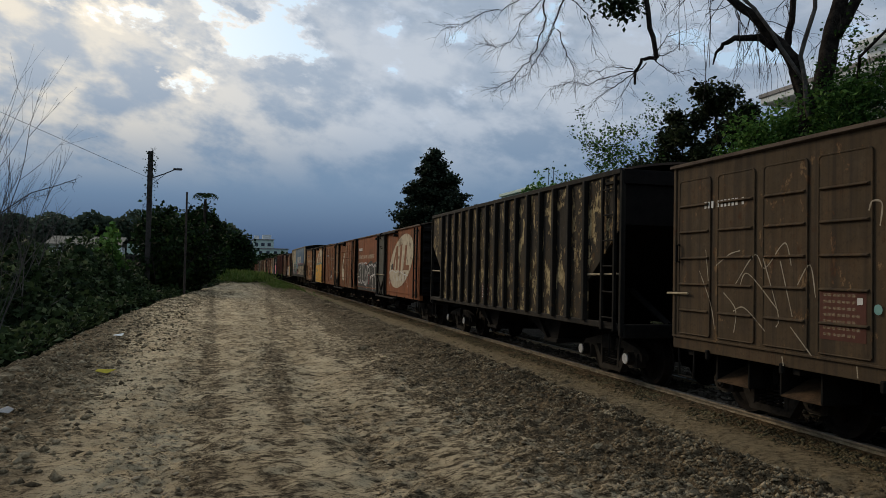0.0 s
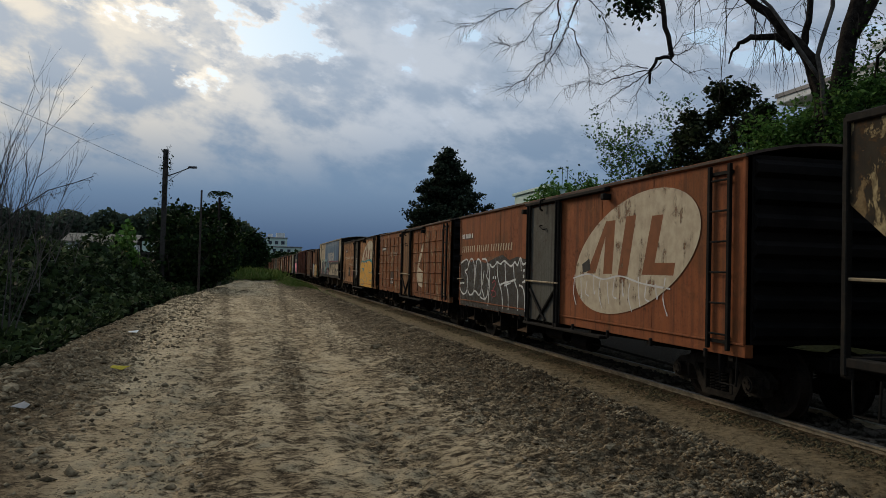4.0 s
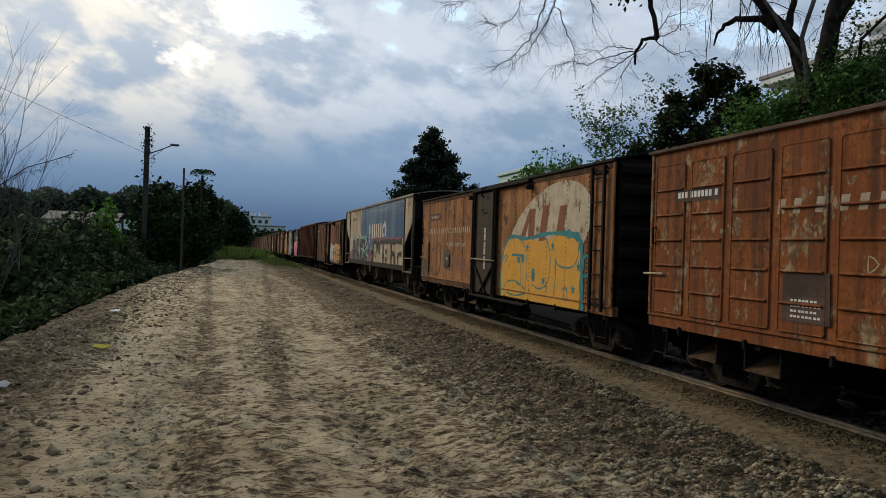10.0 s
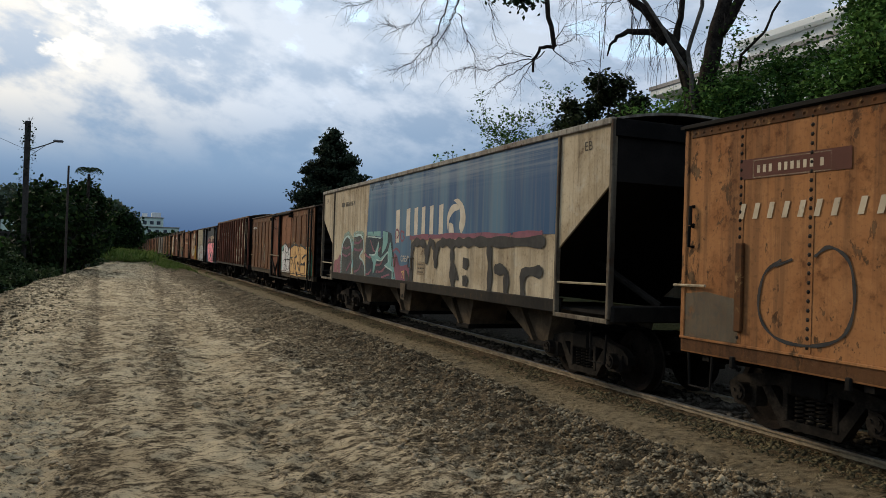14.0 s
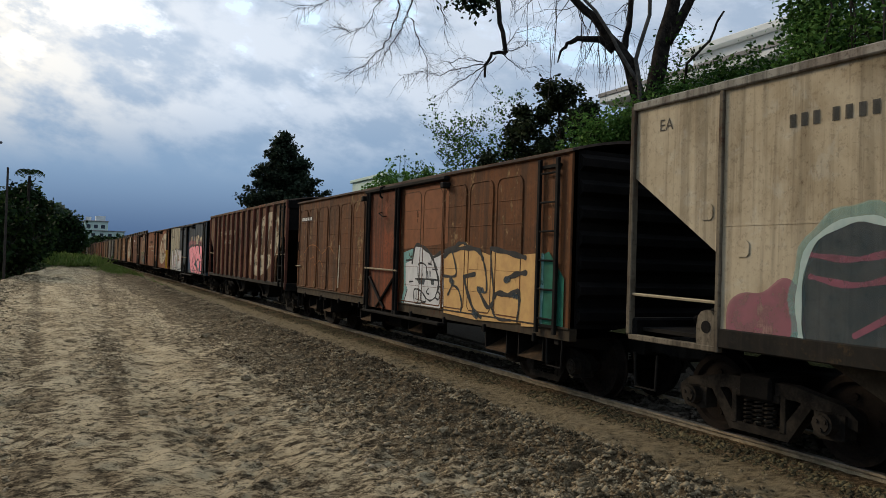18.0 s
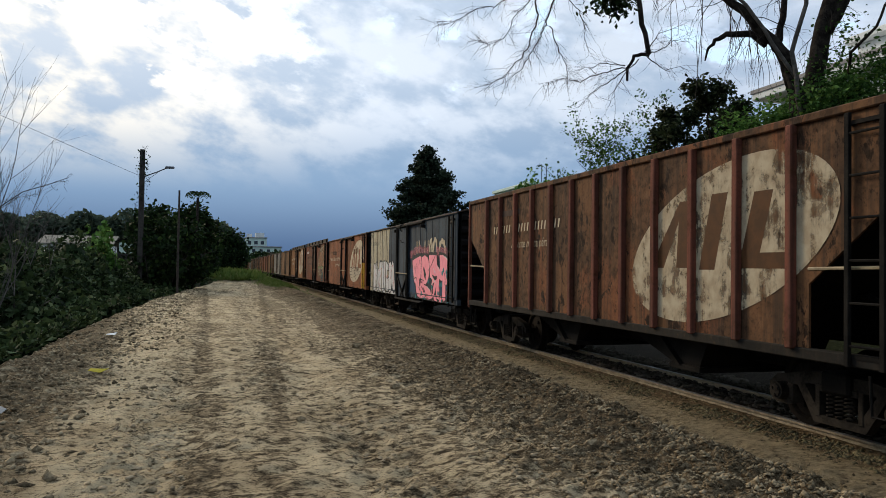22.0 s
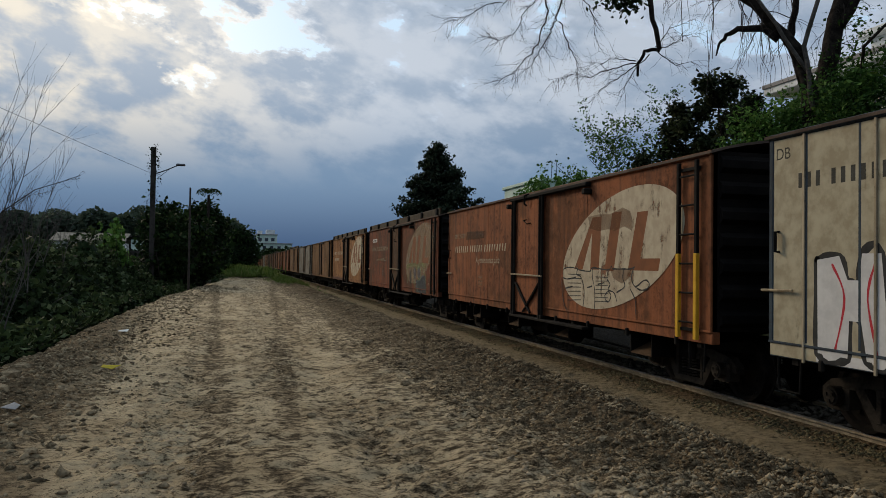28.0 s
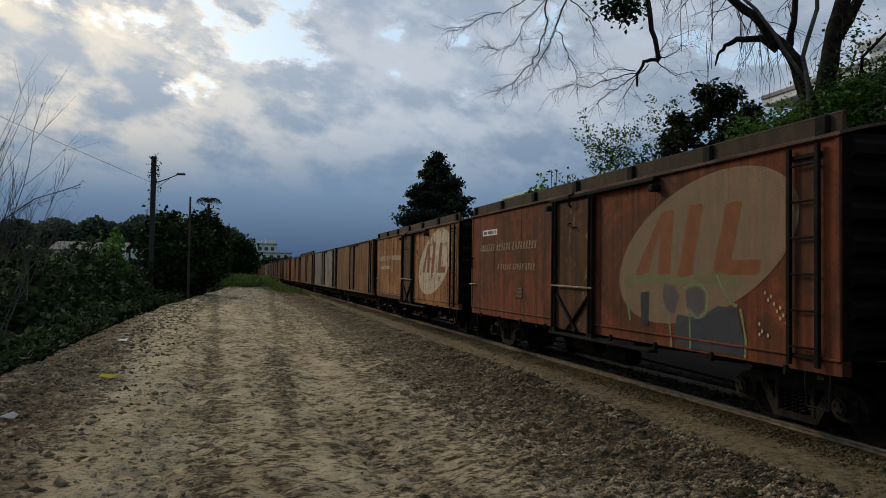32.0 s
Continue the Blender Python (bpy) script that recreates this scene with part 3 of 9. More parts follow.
ICO_V = np.array([(0, 0, 1), (0.89, 0, 0.45), (0.28, 0.85, 0.45), (-0.72, 0.53, 0.45), (-0.72, -0.53, 0.45), (0.28, -0.85, 0.45),
                  (0.72, 0.53, -0.45), (-0.28, 0.85, -0.45), (-0.89, 0, -0.45), (-0.28, -0.85, -0.45), (0.72, -0.53, -0.45), (0, 0, -1)])
ICO_F = np.array([(0, 1, 2), (0, 2, 3), (0, 3, 4), (0, 4, 5), (0, 5, 1), (1, 6, 2), (2, 7, 3), (3, 8, 4), (4, 9, 5), (5, 10, 1),
                  (6, 7, 2), (7, 8, 3), (8, 9, 4), (9, 10, 5), (10, 6, 1), (11, 7, 6), (11, 8, 7), (11, 9, 8), (11, 10, 9), (11, 6, 10)])


OCT_V = np.array([(1, 0, 0), (0, 1, 0), (-1, 0, 0), (0, -1, 0), (0, 0, 1), (0, 0, -1)], float)
OCT_F = np.array([(0, 1, 4), (1, 2, 4), (2, 3, 4), (3, 0, 4), (1, 0, 5), (2, 1, 5), (3, 2, 5), (0, 3, 5)])


def scatter_stones(name, x, y, size, mat, label, rng, lift=0.2, squash=0.6, small=False):
    n = len(x)
    z = ground_z(x, y) + size * lift
    base, tri = (OCT_V, OCT_F) if small else (ICO_V, ICO_F)
    k = len(base)
    V = base[None] * (1 + 0.95 * (rng.random((n, k, 1)) - 0.5)) * size[:, None, None]
    V = V * np.stack([0.8 + 0.6 * rng.random(n), 0.8 + 0.6 * rng.random(n), squash * (0.7 + 0.6 * rng.random(n))], -1)[:, None, :]
    a = rng.random(n) * 6.28
    c, s = np.cos(a)[:, None], np.sin(a)[:, None]
    V = np.stack([V[..., 0] * c - V[..., 1] * s, V[..., 0] * s + V[..., 1] * c, V[..., 2]], -1)
    V += np.stack([x, y, z], -1)[:, None, :]
    F = tri[None] + (np.arange(n) * k)[:, None, None]
    ob = raw(name, V.reshape(-1, 3), F.reshape(-1, 3), mat)
    return tagged(ob, label, "stones", "", "stuff")


def build_stones():
    rng = np.random.default_rng(5)
    n = 48000                                     # gravel between road and rail
    y = 3 + 60 * rng.random(n) ** 2.0
    x = np.clip(4.05 + 0.65 * rng.standard_normal(n), 2.4, 6.1)
    scatter_stones("gravel", x, y, 0.007 + 0.022 * rng.random(n) ** 2.8, M_STONE, "loose grey-brown gravel between dirt road and rail", rng, 0.1, 0.7, True)
    n = 10000                                     # heaped clods along the windrow
    y = 3 + 42 * rng.random(n) ** 1.6
    x = 4.15 + 0.3 * value_noise(y * 0.3, y * 0 + 1.7, 8) + 0.30 * rng.standard_normal(n)
    scatter_stones("clods", x, y, 0.008 + 0.030 * rng.random(n) ** 3.0, M_STONE, "heaped brown clods along the edge of the road", rng, 0.05, 0.75, True)
    n = 12000                                     # soil crumbs and small stones against the rail
    y = 2 + 60 * rng.random(n) ** 1.8
    x = 6.32 + 0.16 * rng.standard_normal(n)
    keep = (x < 6.60) & (value_noise(x * 3, y * 1.3, 44) > -0.18)
    x, y = x[keep], y[keep]
    scatter_stones("gravel", x, y, 0.010 + 0.026 * rng.random(len(x)) ** 2.5, M_RAILSIDE, "dark earthy gravel beside the rail", rng, 0.1, 0.7, True)
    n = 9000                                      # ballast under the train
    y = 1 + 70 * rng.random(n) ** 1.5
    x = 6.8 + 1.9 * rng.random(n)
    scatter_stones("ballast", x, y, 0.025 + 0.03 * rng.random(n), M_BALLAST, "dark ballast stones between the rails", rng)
    n = 16000                                     # left shoulder
    y = 3 + 50 * rng.random(n) ** 1.8
    x = road_left(y) + 0.55 + 0.75 * rng.standard_normal(n)
    scatter_stones("gravel", x, y, 0.008 + 0.048 * rng.random(n) ** 3.5, M_STONE, "loose gravel on the shoulder beside undergrowth", rng, 0.1, 0.7, True)
    n = 52000                                     # clods on the road
    y = 2.6 + 40 * rng.random(n) ** 1.7
    x = -3.0 + 6.6 * rng.random(n)
    keep = value_noise(x * 1.5, y * 0.15, 12) + 0.5 * value_noise(x * 4, y * 3, 32) > -0.02
    x, y = x[keep], y[keep]
    scatter_stones("clods", x, y, 0.006 + 0.032 * rng.random(len(x)) ** 5, M_CLOD, "small clods and pebbles on sandy road", rng, 0.0, 0.5, small=True)


build_stones()


def build_track():
    track = thing("railway_track", "worn steel rails on old sleepers in gravel", "railway track")
    tagged(track, kind="structure")
    for sx in (-0.5, 0.5):
        cx = TRACK_X + sx
        prof = [(-0.062, -0.15), (0.062, -0.15), (0.062, -0.138), (0.012, -0.115), (0.010, -0.042), (0.034, -0.030), (0.036, -0.006),
                (-0.036, -0.006), (-0.034, -0.030), (-0.010, -0.042), (-0.012, -0.115), (-0.062, -0.138)]
        mb = MB().prism([(cx + p[0], RAIL_Z + p[1]) for p in prof], "y", -160, 420)
        rail = part("rail", mb, M_RAIL, track, "rusty sand-dusted steel rail")
        part("rail_head", MB().box(cx - 0.034, cx + 0.034, -160, 420, RAIL_Z - 0.005, RAIL_Z + 0.0), M_RAILTOP, rail, "polished running surface")
    sl = MB().box(-0.95, 0.95, -0.11, 0.11, -0.16, 0.0, 0.012).mesh("sleeper", M_SLEEPER)
    for i in range(110):
        s = part("sleeper", sl, None, track)
        s.matrix_world = pose(TRACK_X, -3 + i * 0.6, RAIL_Z - 0.152, 0, 0, random.uniform(-1, 1))


build_track()

# ---- the train ----
HALF_W = 1.4
WHEEL_R = 0.43
AXLES = (-0.82, 0.82)

P_BROWN = wagon_paint("brown_wagon_paint", (0.056, 0.038, 0.021), (0.074, 0.047, 0.025), rusty=0.35, grime=0.6, seed=1, peel=(0.16, 0.10, 0.05), bare=0.15)
P_BLACKH = wagon_paint("sooty_hopper_paint", (0.014, 0.012, 0.009), (0.030, 0.023, 0.014), (0.075, 0.036, 0.012), 0.6, 0.5, 2, patch=(0.06, 0.042, 0.02), peel=(0.32, 0.245, 0.125), bare=0.54)
P_SOOT = wagon_paint("sooty_steel_paint", (0.008, 0.0075, 0.0065), (0.015, 0.013, 0.010), (0.05, 0.032, 0.016), 0.4, 0.4, 21)
P_SILL = wagon_paint("dark_brown_sill_paint", (0.036, 0.027, 0.017), (0.055, 0.040, 0.024), rusty=0.5, grime=0.5, seed=22)
P_ORANGE = wagon_paint("orange_wagon_paint", (0.208, 0.066, 0.024), (0.180, 0.055, 0.021), rusty=0.4, grime=0.28, seed=3, patch=(0.13, 0.048, 0.017))
P_RUST = wagon_paint("rust_brown_paint", (0.165, 0.050, 0.015), (0.215, 0.068, 0.018), rusty=0.85, grime=0.6, seed=4, peel=(0.27, 0.18, 0.10), bare=0.35)
P_AMBER = wagon_paint("faded_amber_paint", (0.285, 0.128, 0.048), (0.215, 0.088, 0.030), rusty=0.8, grime=0.30, seed=5, peel=(0.12, 0.068, 0.032), bare=0.22)
P_CREAM = wagon_paint("cream_hopper_paint", (0.41, 0.335, 0.225), (0.29, 0.225, 0.14), rusty=0.25, grime=0.24, seed=6)
P_DARKRED = wagon_paint("dark_red_brown_paint", (0.120, 0.046, 0.017), (0.090, 0.038, 0.016), rusty=0.5, grime=0.5, seed=7, peel=(0.22, 0.13, 0.06), bare=0.2)
P_HOPBROWN = wagon_paint("brown_hopper_paint", (0.086, 0.036, 0.013), (0.054, 0.025, 0.010), rusty=0.7, grime=0.7, seed=8, peel=(0.20, 0.11, 0.045), bare=0.25)
P_HOPH = wagon_paint("rust_blotched_brown_paint", (0.122, 0.058, 0.026), (0.078, 0.039, 0.019), (0.020, 0.011, 0.007), rusty=0.95, grime=0.7, seed=31, patch=(0.165, 0.058, 0.024), peel=(0.030, 0.016, 0.009), bare=0.30)
P_RIBRED = wagon_paint("red_oxide_rib_paint", (0.150, 0.050, 0.032), (0.110, 0.038, 0.024), rusty=0.6, grime=0.5, seed=32)
P_GRIMY = wagon_paint("grimy_cream_paint", (0.150, 0.122, 0.085), (0.085, 0.066, 0.045), rusty=0.6, grime=0.7, seed=33)
P_SLATE = wagon_paint("slate_blue_paint", (0.030, 0.040, 0.050), (0.044, 0.060, 0.072), rusty=0.1, grime=0.5, seed=9)
P_BRICK = wagon_paint("brick_orange_paint", (0.235, 0.080, 0.032), (0.165, 0.056, 0.023), rusty=0.8, grime=0.36, seed=10, patch=(0.105, 0.040, 0.015))
P_RED = wagon_paint("worn_red_paint", (0.168, 0.044, 0.017), (0.118, 0.034, 0.015), rusty=0.6, grime=0.6, seed=11, patch=(0.07, 0.028, 0.013))
P_TAN = wagon_paint("dusty_tan_paint", (0.188, 0.098, 0.042), (0.157, 0.074, 0.028), rusty=0.4, grime=0.5, seed=12)
P_GREY = wagon_paint("grey_green_door_paint", (0.075, 0.075, 0.062), (0.06, 0.056, 0.045), rusty=0.3, grime=0.6, seed=13)
P_PALE = wagon_paint("pale_grey_paint", (0.24, 0.22, 0.18), (0.18, 0.15, 0.12), rusty=0.4, grime=0.5, seed=14)

D_CREAM = worn("cream_stencil", (0.45, 0.375, 0.26), (0.36, 0.29, 0.20), 0.40, 2.6, 1)
D_CREAMWORN = worn("flaking_cream_stencil", (0.40, 0.33, 0.225), (0.29, 0.225, 0.145), 0.50, 3.4, 43, 0.7)
D_CREAMOLD = worn("faded_cream_stencil", (0.315, 0.240, 0.150), (0.270, 0.195, 0.120), 0.34, 2.2, 2, fade=0.45)
D_WHITE = worn("white_stencil", (0.62, 0.60, 0.55), (0.52, 0.50, 0.46), 0.30, 4.0, 3)
D_WHITETHIN = worn("white_scratched_tag", (0.42, 0.36, 0.27), (0.34, 0.28, 0.20), 0.35, 5.0, 4, fade=0.25)
D_ORANGE = worn("orange_bars", (0.190, 0.068, 0.026), (0.150, 0.054, 0.021), 0.25, 2.0, 5)
D_HOPBAR = worn("brown_bars", (0.082, 0.035, 0.013), (0.056, 0.026, 0.011), 0.22, 2.0, 35)
D_SPRAYBLK = worn("black_spray", (0.020, 0.020, 0.020), (0.035, 0.034, 0.032), 0.16, 2.0, 6)
D_SPRAYGREY = worn("charcoal_spray", (0.022, 0.024, 0.023), (0.042, 0.042, 0.039), 0.26, 1.5, 7, fade=0.12)
D_SPRAYWHITE = worn("white_spray", (0.55, 0.53, 0.50), (0.46, 0.44, 0.42), 0.22, 3.0, 8)
D_YELLOW = worn("yellow_spray", (0.58, 0.29, 0.035), (0.50, 0.25, 0.04), 0.20, 2.5, 9)
D_SAND = worn("sand_yellow_spray", (0.55, 0.33, 0.12), (0.46, 0.26, 0.10), 0.26, 3.0, 10)
D_TEAL = worn("teal_spray", (0.030, 0.185, 0.185), (0.022, 0.135, 0.145), 0.22, 3.0, 11)
D_MINTHAZE = worn("mint_overspray", (0.20, 0.38, 0.33), (0.16, 0.30, 0.27), 0.45, 1.5, 23, 0.2, fade=0.5)
D_PALEMINT = worn("pale_mint_spray", (0.42, 0.48, 0.43), (0.34, 0.42, 0.38), 0.22, 3.0, 24, fade=0.1)
D_MINT = worn("mint_spray", (0.19, 0.36, 0.32), (0.15, 0.29, 0.27), 0.33, 2.0, 12, 0.3, fade=0.15)
D_LOGO = worn("solid_cream_paint", (0.50, 0.44, 0.34), (0.42, 0.36, 0.27), 0.16, 2.0, 25)
D_SMOKE = worn("smoky_spray", (0.024, 0.040, 0.047), (0.050, 0.060, 0.064), 0.30, 1.6, 26, 0.3, fade=0.18)
D_PINK = worn("pink_spray", (0.84, 0.30, 0.33), (0.76, 0.24, 0.28), 0.12, 3.0, 13)
D_RUSTTAG = worn("orange_rust_tag", (0.34, 0.12, 0.03), (0.28, 0.10, 0.03), 0.36, 3.0, 27, fade=0.2)
D_DARKPATCH = worn("dark_brown_touch_up", (0.050, 0.024, 0.011), (0.07, 0.032, 0.014), 0.34, 2.0, 28, fade=0.35)
D_MAUVE = worn("mauve_spray", (0.270, 0.092, 0.120), (0.20, 0.080, 0.098), 0.36, 1.6, 14, 0.8, fade=0.25)
D_DEEPBLUE = worn("deep_blue_stain", (0.012, 0.045, 0.105), (0.02, 0.055, 0.11), 0.40, 1.4, 36, 0.5, fade=0.58)
D_RED = worn("red_spray", (0.42, 0.03, 0.04), (0.36, 0.03, 0.04), 0.2, 3.0, 16)
D_GREEN = worn("pale_green_spray", (0.20, 0.28, 0.12), (0.14, 0.20, 0.10), 0.32, 2.0, 17, fade=0.35)
D_DEEPGREEN = worn("deep_green_spray", (0.018, 0.115, 0.072), (0.014, 0.085, 0.055), 0.25, 2.0, 42)
D_RUSTSTAIN = worn("rust_brown_stain", (0.150, 0.062, 0.024), (0.110, 0.045, 0.018), 0.42, 1.8, 38, 0.9, fade=0.52)
D_GREYSPRAY = worn("lavender_grey_spray", (0.10, 0.095, 0.105), (0.075, 0.07, 0.08), 0.32, 2.0, 39, 0.3, fade=0.3)
D_GREENHAZE = worn("green_overspray", (0.22, 0.25, 0.09), (0.16, 0.18, 0.07), 0.45, 1.6, 40, 0.2, fade=0.6)
D_PLATE = plain("number_panel_paint", (0.05, 0.035, 0.028), (0.09, 0.06, 0.045), 3.0)
D_DUSTGREY = worn("dusty_grey_primer", (0.115, 0.098, 0.068), (0.085, 0.07, 0.048), 0.30, 2.0, 37, 0.3, fade=0.25)
D_DUSTPINK = worn("dusty_pink_panel", (0.250, 0.098, 0.070), (0.190, 0.072, 0.050), 0.25, 2.0, 41, fade=0.2)
D_MAROON = worn("maroon_panel", (0.084, 0.030, 0.021), (0.072, 0.027, 0.018), 0.2, 2.0, 18)
D_CREAMSOLID = worn("aged_cream_paint", (0.38, 0.33, 0.225), (0.27, 0.225, 0.145), 0.26, 1.5, 20)
D_PINKFAINT = worn("pink_overspray", (0.50, 0.16, 0.18), (0.40, 0.14, 0.16), 0.40, 1.5, 21, 0.2, fade=0.55)
D_SPRAYBLUE = worn("blue_spray", (0.018, 0.055, 0.105), (0.014, 0.036, 0.070), 0.25, 2.0, 22)
M_YELLADDER = plain("yellow_ladder_paint", (0.45, 0.24, 0.02), (0.55, 0.31, 0.03), 5.0, 0.6)


def lathe(prof, n=28):
    """A turned shape about the x axis; prof holds (x, radius)."""
    mb = MB()
    k = len(prof)
    vs = [(p[0], p[1] * math.cos(2 * math.pi * i / n), p[1] * math.sin(2 * math.pi * i / n)) for i in range(n) for p in prof]
    fs = [(i * k + j, i * k + j + 1, ((i + 1) % n) * k + j + 1, ((i + 1) % n) * k + j) for i in range(n) for j in range(k - 1)]
    return mb.add(vs, fs)


def bogie_meshes():
    out = {}
    ws = MB()
    for s in (-1, 1):
        prof = [(0.565, 0.0), (0.565, 0.10), (0.53, 0.12), (0.515, 0.33), (0.555, 0.36), (0.56, WHEEL_R - 0.012), (0.44, WHEEL_R + 0.004), (0.43, WHEEL_R + 0.028),
                (0.415, WHEEL_R + 0.028), (0.41, 0.36), (0.455, 0.33), (0.46, 0.12), (0.43, 0.10), (0.43, 0.0)]
        ws.v, ws.f, L = ws.v, ws.f, lathe([(s * x, r) for x, r in prof])
        ws.add(L.v, L.f)
        for i in range(4):                       # bosses that show the wheel turning
            a = i * math.pi / 2
            c = (s * 0.545, 0.22 * math.cos(a), 0.22 * math.sin(a))
            ws.cyl((s * 0.50, c[1], c[2]), (s * 0.548, c[1], c[2]), 0.035, 8)
    ws.cyl((-0.83, 0, 0), (0.83, 0, 0), 0.065, 10)
    out["wheelset"] = ws.mesh("wheelset", M_WHEEL)
    tread = MB()
    for s in (-1, 1):
        L = lathe([(s * 0.561, WHEEL_R - 0.02), (s * 0.560, WHEEL_R - 0.010), (s * 0.442, WHEEL_R + 0.006)])
        tread.add(L.v, L.f)
    out["tread"] = tread.mesh("tread", M_TREAD)
    sf = MB()
    x0, x1 = -0.06, 0.06
    sf.prism([(-1.08, 0.50), (-0.95, 0.60), (-0.42, 0.70), (0.42, 0.70), (0.95, 0.60), (1.08, 0.50), (1.08, 0.40), (0.90, 0.45), (0.45, 0.56), (-0.45, 0.56), (-0.90, 0.45), (-1.08, 0.40)], "x", x0, x1)
    sf.prism([(-0.62, 0.53), (-0.50, 0.55), (-0.26, 0.24), (0.26, 0.24), (0.50, 0.55), (0.62, 0.53), (0.36, 0.15), (-0.36, 0.15)], "x", x0, x1)
    for s in (-1, 1):
        sf.box(x0 - 0.01, x1 + 0.01, s * 0.30 - 0.035, s * 0.30 + 0.035, 0.22, 0.58, 0.008)
        sf.prism([(s * 0.66, 0.52), (s * 0.98, 0.52), (s * 0.98, 0.30), (s * 0.90, 0.28), (s * 0.74, 0.28), (s * 0.66, 0.30)], "x", -0.09, 0.07)
    sf.box(-0.08, 0.08, -0.27, 0.27, 0.50, 0.58, 0.01)
    out["side_frame"] = sf.mesh("side_frame", M_BOGIE)
    sp = MB()
    for dy in (-0.13, 0.0, 0.13):
        pts = [(0.045 * math.cos(a * 1.05), dy + 0.05 * math.sin(a * 1.05), 0.24 + 0.26 * a / 36.0) for a in range(37)]
        sp.tube(pts, 0.014, 5)
    out["spring"] = sp.mesh("spring", M_BOGIE)
    ab = MB().cyl((-0.17, 0, 0), (0.05, 0, 0), 0.105, 14).cyl((-0.185, 0, 0), (-0.17, 0, 0), 0.075, 12)
    for i in range(3):
        a = i * 2.094 + 0.5
        ab.cyl((-0.20, 0.05 * math.cos(a), 0.05 * math.sin(a)), (-0.17, 0.05 * math.cos(a), 0.05 * math.sin(a)), 0.018, 6)
    out["axle_box"] = ab.mesh("axle_box", M_BOGIE)
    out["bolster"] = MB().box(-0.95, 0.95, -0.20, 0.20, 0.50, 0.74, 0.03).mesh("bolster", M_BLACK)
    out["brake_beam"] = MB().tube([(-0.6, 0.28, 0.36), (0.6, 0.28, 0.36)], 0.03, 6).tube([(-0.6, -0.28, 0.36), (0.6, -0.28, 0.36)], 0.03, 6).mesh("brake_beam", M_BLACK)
    return out


BOGIE = bogie_meshes()
WHEELSETS = []


def add_bogie(wagon, yc, full=True, caps=False):
    bg = part("bogie", BOGIE["bolster"], None, wagon, "dark steel two-axle bogie")
    bg.matrix_basis = pose(0, yc, 0)
    for s in (-1, 1):
        f = part("side_frame", BOGIE["side_frame"], None, bg)
        f.matrix_basis = pose(s * 0.82, 0, 0)
        if full or s < 0:
            q = part("spring", BOGIE["spring"], None, bg)
            q.matrix_basis = pose(s * 0.85, 0, 0)
        for ay in AXLES:
            if full or s < 0:
                b = part("axle_box", BOGIE["axle_box"], None, bg)
                b.matrix_basis = pose(s * 0.84, ay, WHEEL_R, 0, 0, 0 if s < 0 else 180)
                if caps and s < 0:
                    part("axle_cap", MB().cyl((-1.045, ay, WHEEL_R), (-1.025, ay, WHEEL_R), 0.085, 14), M_CAP, bg, "pale bearing cap")
    part("brake_beam", BOGIE["brake_beam"], None, bg)
    for ay in AXLES:
        w = part("wheelset", BOGIE["wheelset"], None, bg, "steel wheel pair on an axle, near-black for shade below")
        w.matrix_basis = pose(0, ay, WHEEL_R)
        if full:
            WHEELSETS.append((w, ay))


def add_coupler(wagon, H):
    for s in (-1, 1):
        mb = MB().box(-0.09, 0.09, min(s * (H - 0.3), s * (H + 0.42)), max(s * (H - 0.3), s * (H + 0.42)), 0.66, 0.86, 0.02)
        mb.box(-0.14, 0.16, min(s * (H + 0.38), s * (H + 0.60)), max(s * (H + 0.38), s * (H + 0.60)), 0.62, 0.92, 0.05)
        part("coupler", mb, M_BLACK, wagon, "black knuckle coupler")
        hose = [(0.35, s * H, 0.75), (0.36, s * (H + 0.25), 0.55), (0.30, s * (H + 0.5), 0.42), (0.22, s * (H + 0.60), 0.45)]
        part("brake_hose", MB().tube(hose, 0.022, 6), M_BLACK, wagon)


def smooth_line(pts, k=5):
    if len(pts) < 3:
        return [tuple(p) for p in pts]
    out, n = [], len(pts)
    for i in range(n - 1):
        p0, p1, p2, p3 = pts[max(i - 1, 0)], pts[i], pts[i + 1], pts[min(i + 2, n - 1)]
        for j in range(k):
            t = j / k
            out.append(tuple(0.5 * (2 * p1[c] + (p2[c] - p0[c]) * t + (2 * p0[c] - 5 * p1[c] + 4 * p2[c] - p3[c]) * t * t + (3 * p1[c] - p0[c] - 3 * p2[c] + p3[c]) * t ** 3) for c in (0, 1)))
    return out + [tuple(pts[-1])]


